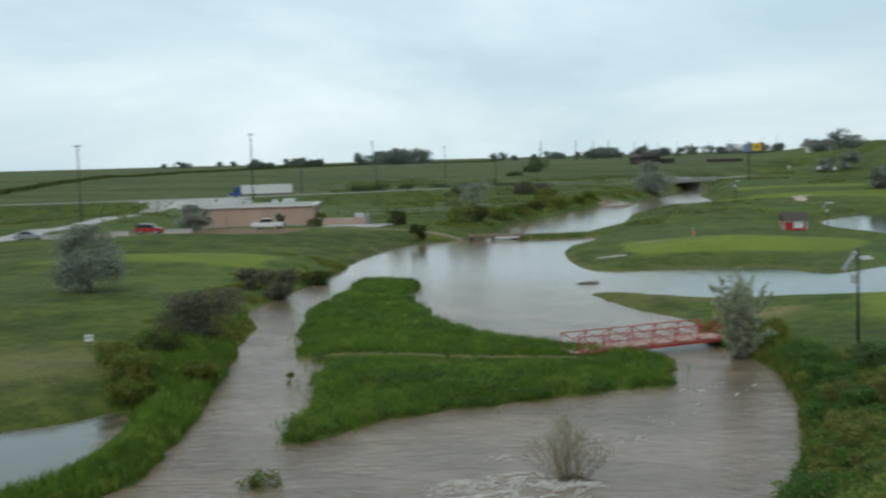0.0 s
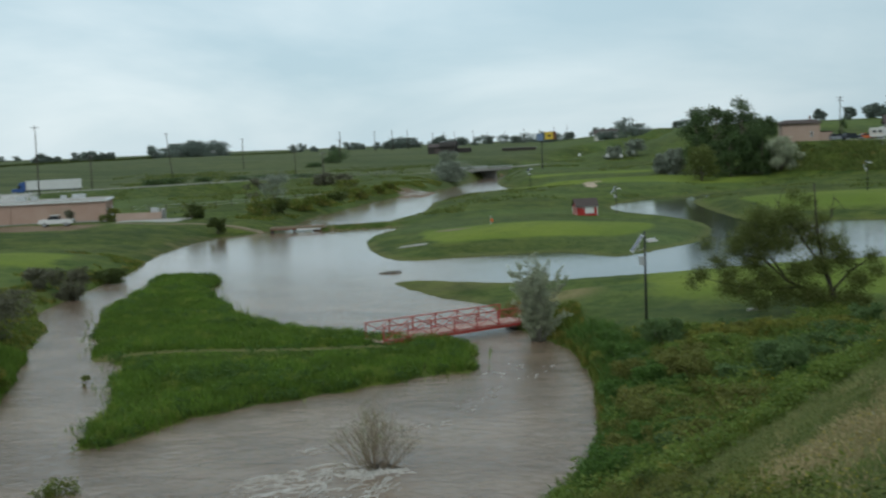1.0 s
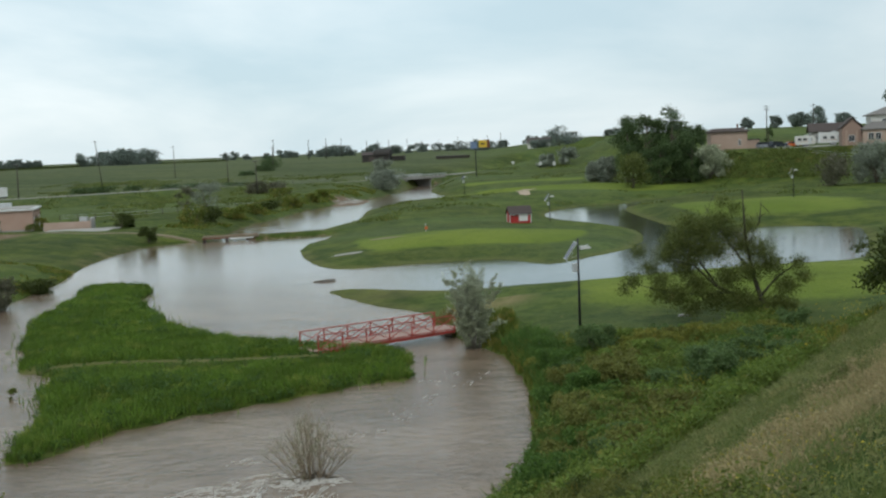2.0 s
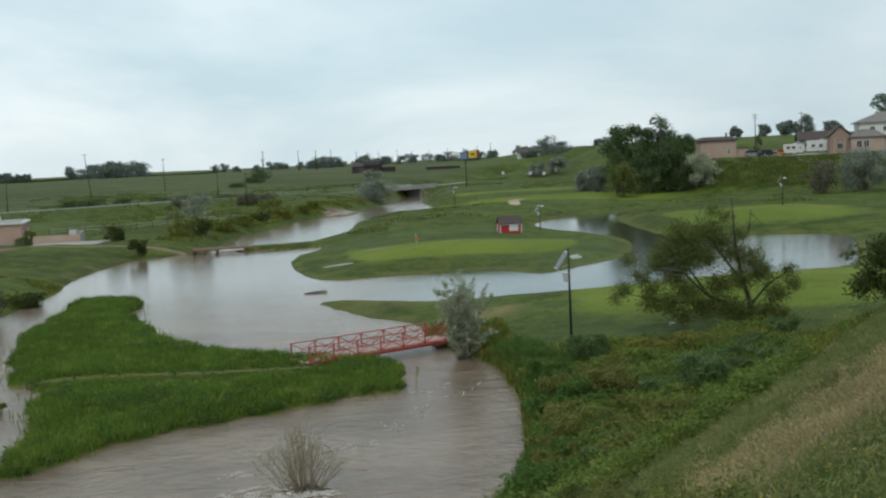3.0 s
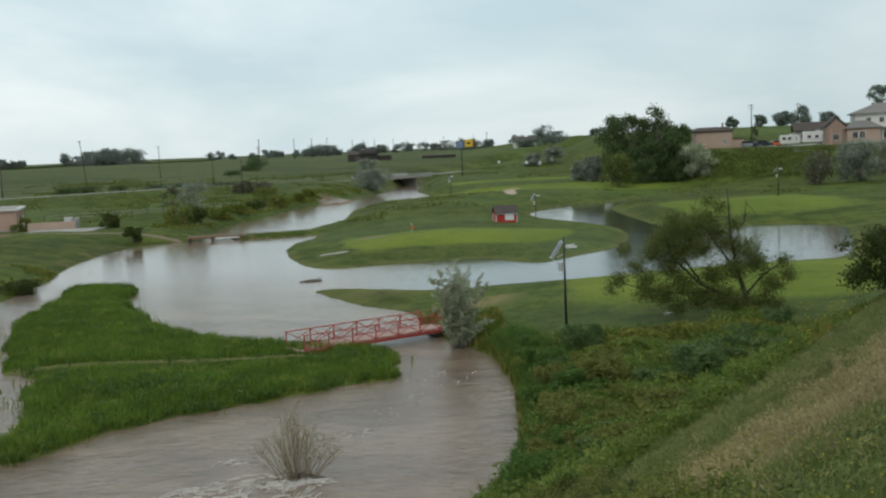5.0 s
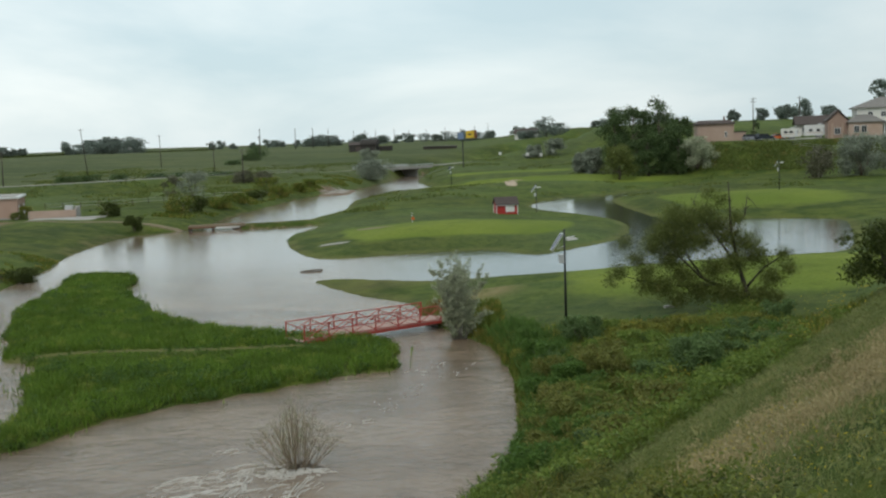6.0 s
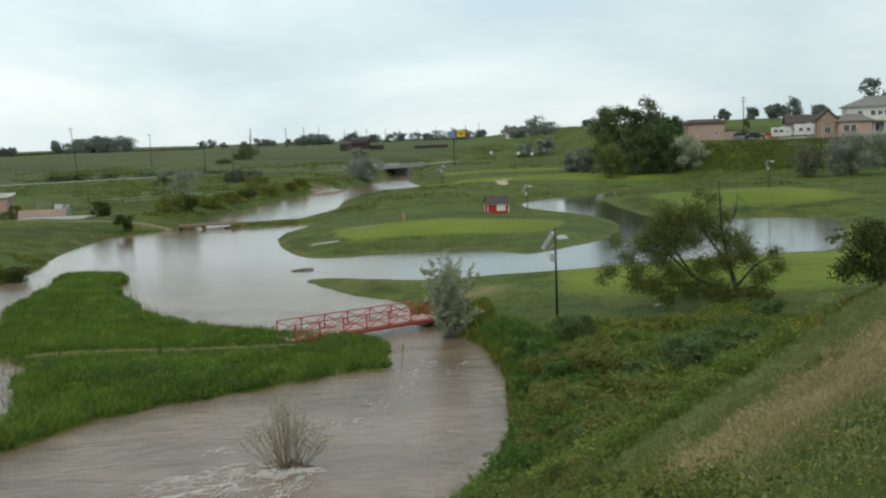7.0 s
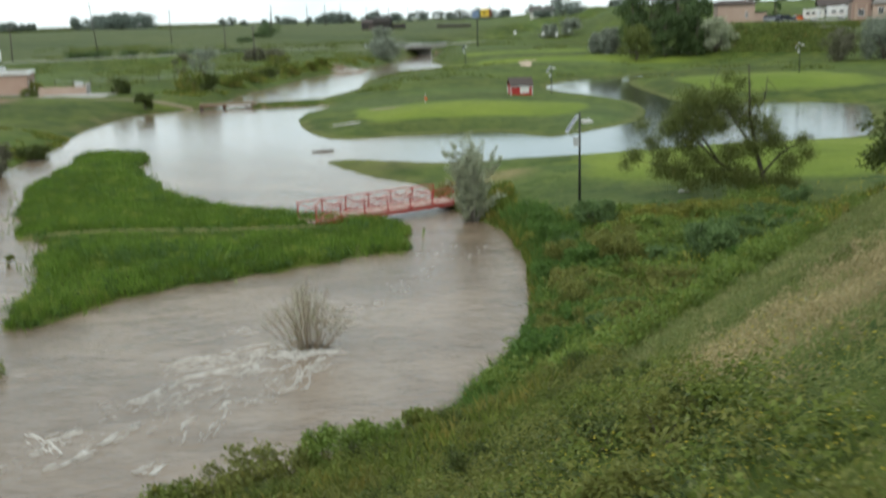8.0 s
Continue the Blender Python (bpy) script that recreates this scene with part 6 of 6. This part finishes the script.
# left side of the creek
plant("silver_olive_tree", "round grey-green olive tree on the golf course slope", "tree", -54.6, 85.5, 5.9, 6.4, OLIVE_LEAF, BARK, 9000, 0.14, 60, 0.16, 1, 34)
plant("grey_bush", "broad grey-brown bush above the creek", "bush", -35.4, 68.2, 3.1, 5.6, GREY_BUSH, BARK, 8000, 0.10, 61, 0.03, 6, 40)
plant("grey_bush", "low dark bush beside the creek", "bush", -33.2, 59.4, 1.5, 3.0, DARK_LEAF, BARK, 2600, 0.09, 62, 0.03, 4, 20)
plant("grey_bush", "grey-brown bush on the creek bank", "bush", -40.0, 94.0, 3.2, 3.4, GREY_BUSH, BARK, 4000, 0.12, 63, 0.03, 4, 24)
plant("grey_bush", "small grey-brown bush on the creek bank", "bush", -43.8, 95.0, 2.0, 2.6, GREY_BUSH, BARK, 2200, 0.12, 64, 0.03, 4, 18)
plant("grey_bush", "dark green low bush by the water", "bush", -41.5, 106.0, 1.4, 3.6, DARK_LEAF, BARK, 2200, 0.13, 65, 0.03, 4, 18)
for x, y, h, w, s in ((-31.0, 52.5, 1.5, 3.2, 66), (-29.4, 49.8, 1.2, 2.6, 67), (-33.5, 54.5, 1.4, 3.0, 68), (-28.6, 55.5, 1.2, 2.4, 69)):
    plant("willow_scrub", "low green willow scrub on the bank", "shrub", x, y, h, w, BANK_GREEN, BARK, 2200, 0.10, s, 0.03, 5, 20, group="willow scrub on the bank")
plant("round_bush", "single round dark bush by the lane", "bush", -46.3, 163.0, 2.5, 3.2, DARK_LEAF, BARK, 3200, 0.13, 70, 0.03, 4, 18)
plant("grey_tree", "open-crowned grey tree by the creek", "tree", -48.6, 214, 7.0, 6.6, OLIVE_LEAF, BARK, 2000, 0.18, 72, 0.25, 2, 20, sparse=0.6)
plant("grey_tree", "thin leafless-looking grey tree by the creek", "tree", -52.8, 214, 5.4, 4.0, GREY_BUSH, BARK, 1000, 0.18, 73, 0.3, 2, 14, sparse=0.8)
for x, y, h, w, s in ((-45.5, 190, 3.4, 5.4, 74), (-44.0, 196, 2.8, 4.6, 75), (-42.0, 206, 2.2, 4.6, 76), (-41.0, 220, 2.0, 5.0, 77), (-40.0, 236, 2.0, 5.4, 78), (-38.0, 254, 2.2, 5.0, 79), (-35.5, 270, 2.2, 4.6, 80), (-55.5, 183, 2.6, 3.0, 81), (-42.5, 268, 2.8, 8.0, 82), (-35, 285, 2.0, 4.0, 83)):
    plant("creek_brush", "rounded green brush along the upstream bank", "shrub", x, y, h, w, BANK_GREEN if s % 3 else DARK_LEAF, BARK, 1300, 0.2, s, 0.03, 4, 18, group="brush along the upstream bank")
plant("silver_bush", "big silver-grey bush beside the highway bridge", "bush", -22.6, 338, 5.8, 11.0, OLIVE_LEAF, BARK, 4200, 0.30, 84, 0.03, 5, 34)
plant("silver_bush", "silver-grey bush above the highway bridge", "bush", -26.0, 386, 7.6, 7.0, OLIVE_LEAF, BARK, 2200, 0.32, 85, 0.03, 4, 26)
plant("silver_olive_tree", "grey-green olive tree beside the workshop yard", "tree", -86.5, 166.5, 4.6, 5.4, OLIVE_LEAF, BARK, 3500, 0.20, 86, 0.08, 2, 26)
for x, y, h, w, s in ((-114, 334, 2.0, 9.0, 87), (-107, 332, 2.2, 9.5, 88), (-98, 333, 2.1, 8.0, 89), (-86, 331, 2.3, 9.0, 90), (-79, 332, 2.2, 8.6, 91), (-70, 346, 1.7, 10, 95)):
    plant("prairie_thicket", "low dark green thicket beyond the highway", "shrub", x, y, h, w, TREE_LEAF, BARK, 1100, 0.28, s, 0.0, 6, 34, group="thickets beyond the highway", far=True)
for x, y, h, w, s in ((-54.5, 300, 3.4, 6.0, 96), (-49.8, 301, 3.0, 5.6, 97), (-47.5, 296, 2.0, 4.6, 98)):
    plant("dark_thicket", "dark grey-green thicket at the foot of the highway bank", "shrub", x, y, h, w, GREY_BUSH, BARK, 1500, 0.26, s, 0.02, 5, 24, group="thickets at the highway bank")
for x, y, h, w, s in ((-85, 506, 5.0, 13, 190), (-82, 486, 3.2, 11, 191), (-81, 466, 2.2, 10, 192), (-84, 440, 1.5, 9, 193)):
    plant("gully_brush", "dark brush in a gully across the prairie", "shrub", x, y, h, w, TREE_LEAF, BARK, 1200, 0.30, s, 0.0, 4, 30, group="brush in the prairie gully", far=True)

# the workshop yard
flat_building(-84.4, 186.2, 16)
yard_wall()
car("pickup_truck", "white pickup truck parked in front of the workshop", -75.5, 172.5, 190, WHITE, PICKUP, PICKUP_TOP, 5.4, 1.9)
car("red_car", "red car parked at the yard's edge", -94.7, 167, 10, CAR_RED, SUV, SUV_TOP, 4.6, 1.85)
car("grey_car", "grey car parked at the yard's edge", -112.5, 159, 20, CAR_SILVER, SEDAN, SEDAN_TOP, 4.5, 1.8)
for x, y, turn, l in ((-87.4, 163.5, 14, 4.6), (-98.6, 164.0, 8, 3.4), (-107.5, 159.5, 14, 5.2)):
    barrier(x, y, turn, l)
plant("yard_weeds", "pale olive weeds in front of the ramp wall", "bush", -71.0, 185.6, 2.2, 3.0, GOLDEN_BRUSH, BARK, 1500, 0.13, 97, 0.03, 4, 16)
plant("yard_weeds", "low pale olive weeds beside the ramp", "bush", -70.6, 181.5, 1.3, 2.6, WILLOW_LEAF, BARK, 900, 0.13, 98, 0.03, 4, 12)
g = rng(99)
root = thing("rubble_heap", "heap of grey rubble stones by the ramp", "rubble", (-68.6, 185.4, ground_z(-68.6, 185.4) - 0.05))
for k in range(26):
    a, q = g.uniform(0, 2 * math.pi), 1.9 * math.sqrt(g.uniform(0, 1))
    Geo().box((g.uniform(0.35, 0.8), g.uniform(0.3, 0.6), g.uniform(0.25, 0.5)), (math.cos(a) * q * 1.3, math.sin(a) * q * 0.7, max(0.0, 0.75 - 0.45 * q)), g.uniform(0, 90), 0.12, 0.7).make("stone", STONE, root)
plant("yard_bush", "dark bush by the workshop yard", "bush", -73.6, 173.5, 2.6, 2.2, GREY_BUSH, BARK, 900, 0.16, 92, 0.05, 3, 12)
plant("yard_bush", "dark bush at the end of the workshop slab", "bush", -55.6, 180.5, 2.8, 2.6, DARK_LEAF, BARK, 1000, 0.16, 93, 0.05, 3, 12)
semi_truck(-142.5, 318, 203)
fence([(-75, 206), (-60, 212), (-47, 226), (-38, 252)], "wooden post and wire fence across the meadow", 3.2, 1.2)
fence([(-140, 300), (-100, 304), (-70, 330), (-40, 388)], "post and wire fence behind the highway", 5.0, 1.3)

for x, y, h, lx in ((-126.0, 390, 16.4, -1.6), (-111.5, 436, 12.8, -0.2), (-78.0, 376, 11.4, -0.2), (-54.0, 297, 9.4, 0.0), (-109.0, 272, 8.8, 0.1), (-128.9, 200, 16.2, 0.0), (-113.0, 250, 16.4, 0.0), (-78, 470, 10, 0.0)):
    utility_pole(x, y, h, 1, (lx, 0.0), 20)
for k, (az, far) in enumerate(((-0.165, 640), (-0.133, 760), (-0.103, 870), (-0.080, 960), (-0.060, 1050), (-0.043, 1150), (-0.030, 1250), (-0.014, 1350), (0.003, 1200), (0.017, 1150), (0.030, 1100), (-0.117, 820), (-0.070, 1000), (0.042, 1050))):
    utility_pole(az * far, far, 13.5 + 0.8 * (k % 3), 1, (0.0, 0.0), 10, 1.7)
billboard(8.0, 362, -4)
barn(-37, 522, -6)
farm_house(-262, 905, 16, 3.2, "low white-roofed farm building on the horizon", STUCCO, WHITE)
root = thing("cattle_shed", "long dark open cattle shed on the plain", "shed", (-1.0, 525, ground_z(-1, 525) - 0.2))
Geo().box((16, 4, 1.3), (0, 0, 0)).make("wall", POLE_WOOD, root)
Geo().box((16.6, 5, 0.25), (0, -0.2, 1.3)).make("roof", GREY_ROOF, root)

# the terrace
tan_house(71.2, 289, -6)
big_house(101.8, 266, -14)
caravan(90.6, 286, -10, "cream caravan parked on the terrace", CREAM, 4.9)
caravan(96.0, 281, -10, "white motor caravan parked on the terrace", WHITE, 6.8)
farm_house(110, 325, 11, 3.2, "grey house with a dark roof behind the caravans", CONCRETE, SHINGLE, -12)
car("dark_suv", "dark blue-grey car parked on the terrace", 81.0, 277, 20, CAR_DARK, SUV, SUV_TOP, 4.6, 1.85)
car("silver_suv", "silver car parked on the terrace", 79.6, 283, 15, CAR_SILVER, SUV, SUV_TOP, 4.6, 1.85)
car("red_car", "small red car parked on the terrace", 87.4, 287, 15, ORANGE, SEDAN, SEDAN_TOP, 4.5, 1.8)
utility_pole(93.5, 331, 11.6, 2, (0.0, 0.0), -15)
utility_pole(112.0, 345, 11.0, 1, (0.0, 0.0), -15)
fence([(84, 264), (92, 257), (104, 250), (114, 246)], "pale low fence along the edge of the terrace", 2.4, 1.2)

# big trees and far woods
for x, y, h, w, s in ((43.5, 279, 17.4, 10.5, 101), (49.5, 283, 18.8, 11.0, 102), (55.5, 280, 19.4, 11.0, 103), (60.5, 284, 15.0, 8.5, 104), (39.5, 287, 6.6, 6.0, 105), (50.5, 271, 12.2, 10.0, 106), (58.5, 273, 12.6, 9.0, 107), (36.6, 290, 5.6, 4.6, 108)):
    plant("cottonwood", "tall dark green cottonwood in a dense clump", "tree", x, y, h, w, TREE_LEAF if w > 8 else OLIVE_LEAF, BARK, 7500, 0.27, s, 0.05, 1, 38, group="clump of cottonwoods")
plant("round_willow", "smaller round olive-green tree in front of the cottonwoods", "tree", 42.0, 262, 8.6, 8.4, WILLOW_LEAF, BARK, 5200, 0.24, 110, 0.14, 1, 40)
plant("silver_bush", "silvery olive bush below the tan building", "bush", 62.0, 268, 8.2, 8.6, SAGE_LEAF, BARK, 4200, 0.26, 111, 0.03, 5, 34)
plant("silver_bush", "large silvery olive bush below the house", "bush", 86.0, 226, 9.0, 10.0, OLIVE_LEAF, BARK, 6500, 0.24, 112, 0.03, 5, 38)
plant("silver_bush", "silvery olive bush below the house", "bush", 78.6, 229, 6.6, 7.4, GREY_BUSH, BARK, 2600, 0.24, 113, 0.03, 5, 28)
plant("silver_bush", "silvery olive bush below the house", "bush", 93.5, 226, 8.8, 9.0, OLIVE_LEAF, BARK, 3600, 0.24, 114, 0.03, 5, 30)
plant("small_conifer", "narrow dark green conifer on the terrace", "tree", 83.0, 292, 6.0, 2.4, TREE_LEAF, BARK, 900, 0.2, 115, 0.05, 1, 16)
for x, y, h, w, s in ((133, 331, 16.5, 9, 116), (164, 500, 9, 9, 117), (122, 420, 5, 5, 118), (134, 430, 5.5, 6, 119), (140, 455, 6, 6, 120), (148, 470, 5.5, 8, 121), (114, 430, 4.5, 5, 122), (178, 505, 6, 8, 124)):
    plant("far_tree", "distant green tree behind the houses", "tree", x, y, h, w, HAZED_LEAF, BARK, 1300, 0.5, s, 0.12, 1, 22, group="trees behind the houses")
for x, y, h, w, s in ((56, 590, 11, 14, 125), (44, 575, 4, 12, 126), (64, 600, 6, 14, 128), (33.5, 398, 4.5, 7, 130), (41.5, 402, 6.0, 9, 131)):
    plant("ridge_tree", "tree on the ridge beyond the golf course", "tree", x, y, h, w, HAZED_LEAF if s < 130 else OLIVE_LEAF, BARK, 1300, 0.5, s, 0.06, 2, 22, group="trees on the ridge")
farm_house(46, 600, 12, 3.0, "low dark-roofed house on the ridge", CREAM, SHINGLE, -10)
g = rng(140)
for cx, cy, n, half, h in ((-280, 900, 26, 27, 12), (-388, 1000, 5, 20, 7), (-99, 1100, 14, 34, 11), (-235, 1200, 4, 30, 9), (-180, 1250, 5, 26, 8), (-376, 900, 18, 26, 7), (-60, 1150, 4, 22, 8), (-140, 1150, 3, 20, 8), (-10, 1300, 12, 40, 10), (60, 1100, 12, 50, 10), (150, 900, 8, 50, 9), (-700, 1500, 8, 120, 9)):
    for i in range(n):
        x, y = cx + g.uniform(-half, half), cy + g.uniform(-20, 20)
        hh = h * g.uniform(0.6, 1.15)
        plant("horizon_tree", "dark tree in a distant shelter belt", "tree", x, y, hh, hh * g.uniform(1.4, 2.3), HAZED_LEAF, BARK, 620, 0.85, int(200 + i + cx % 97), 0.0, 1, 14, group="distant shelter belts", far=True)

# foam on the current, drift and stones
FOAM_LINES = [
    (1.0, [(-4.9, 39.9), (-6.6, 41.1), (-8.0, 41.3), (-9.1, 40.3), (-10.2, 39.5), (-11.6, 38.0)]),
    (1.0, [(-7.6, 38.9), (-8.7, 38.5), (-9.5, 38.0), (-10.2, 37.1), (-10.6, 35.9), (-11.3, 34.8), (-11.7, 33.7)]),
    (1.0, [(-10.4, 33.1), (-10.7, 31.8), (-11.5, 30.1), (-12.2, 29.2)]),
    (0.7, [(-13.9, 32.5), (-13.0, 31.9), (-11.7, 30.1)]),
    (0.9, [(-5.3, 39.8), (-5.7, 38.2), (-5.9, 36.3), (-7.1, 35.4)]),
    (0.7, [(-7.7, 37.7), (-8.1, 35.0), (-8.1, 33.9)]),
    (0.6, [(-7.7, 34.4), (-7.8, 32.8), (-7.9, 31.4)]),
    (0.5, [(-8.5, 33.7), (-8.8, 32.9), (-8.7, 31.2)]),
    (0.45, [(-8.2, 36.5), (-8.8, 35.8), (-9.4, 34.8)]),
    (0.5, [(-8.8, 30.1), (-9.1, 29.1)]),
    (0.4, [(-11.8, 32.6), (-12.4, 32.1), (-12.8, 31.7)]),
    (0.9, [(-7.7, 40.9), (-7.8, 38.7), (-8.0, 37.4)]),
]
foam_patch("foam_flecks", "flecks of white foam round the drowned bush", [(-5.9, 41.0, -11.0, 38.6, 0.5, 260), (-5.6, 40.2, -11.6, 34.0, 0.7, 200), (-4.9, 40.8, -6.9, 40.2, 0.28, 360), (-9.0, 36.6, -13.0, 29.4, 0.5, 160), (-5.4, 39.0, -7.4, 34.6, 0.4, 120)], 150)
foam_streaks("foam", "white foam streaming in broken lines from the drowned bush", FOAM_LINES, 152)
foam_patch("ripple_foam", "flecks of foam on the fast brown water", [(-3.4, 47.6, -5.2, 46.6, 0.5, 26), (-1.2, 54.8, -3.4, 49.5, 0.4, 40), (-0.6, 60.5, -1.6, 56.5, 0.4, 30), (-8.6, 43.8, -9.6, 43.0, 0.3, 16), (1.5, 60.5, -0.5, 56, 0.3, 20)], 151)
root = thing("driftwood", "floating branch caught in the flooded golf course", "driftwood", (-13.2, 107.5, 0.0), 20)
Geo().tube([(-1.3, -0.1, 0.03), (0, 0.0, 0.10), (1.1, 0.35, 0.06)], [0.06, 0.08, 0.04], 6).make("log", BARK, root)
Geo().tube([(-0.9, -0.95, 0.03), (0.1, -0.8, 0.07), (0.8, -0.75, 0.03)], [0.05, 0.06, 0.03], 5).make("branch", BARK, root)
Geo().tube([(0.5, 0.15, 0.06), (1.0, 0.1, 0.42)], [0.035, 0.012], 5).make("branch", BARK, root)
root = thing("flat_stone", "pale flat slab lying in the grass", "stone", (13.6, 66.2, ground_z(13.6, 66.2) - 0.03), 15)
Geo().box((0.9, 0.4, 0.14), (0, 0, 0), 0, 0.1, 0.9).make("slab", STONE, root)


def bunker(x, y, w, d, seed, label, mat=SAND):
    g = rng(seed)
    k = 22
    a = np.arange(k) * 2 * np.pi / k
    r = 1 + 0.25 * np.sin(a * 2 + seed) + 0.12 * g.normal(size=k)
    px, py = x + np.cos(a) * w / 2 * r, y + np.sin(a) * d / 2 * r
    rim, mid = lay_of_land(px, py)[0], lay_of_land(x + (px - x) * 0.55, y + (py - y) * 0.55)[0]
    v = np.concatenate([np.stack([px, py, rim + 0.03], 1), np.stack([x + (px - x) * 0.55, y + (py - y) * 0.55, mid + 0.07], 1), [[x, y, ground_z(x, y) + 0.09]]])
    f = [(i, (i + 1) % k, k + (i + 1) % k, k + i) for i in range(k)] + [(k + i, k + (i + 1) % k, 2 * k) for i in range(k)]
    return tagged(Geo().add(v, f).make("sand_bunker", mat), label, "bunker")


bunker(-9.2, 143, 4.0, 5.5, 3, "bare brown earth bunker beside the green", DIRT_LANE)
bunker(15.5, 250, 3.4, 13, 5, "pale sand bunker on the fairway")
bunker(17.0, 268, 4.2, 9, 7, "pale sand bunker on the fairway")
bunker(-13.2, 129.5, 3.4, 1.7, 9, "thin pale sand strip on the flooded turf", CONCRETE)
hedge = rounded([(-250, 300), (-268, 380), (-331, 745), (-310, 880), (-230, 1100)], False, 10)
g = rng(160)
u = g.uniform(0, len(hedge) - 1.001, 9000)
hx = np.interp(u, np.arange(len(hedge)), hedge[:, 0]) + g.normal(size=9000) * 1.2
hy = np.interp(u, np.arange(len(hedge)), hedge[:, 1]) + g.normal(size=9000) * 2.0
blades("hedgerow", "dark low hedgerow across the distant prairie", "hedge", DARK_LEAF, hx, hy, lay_of_land(hx, hy)[0], 1.5, 0.9, 0.8, 161)
build_cover()
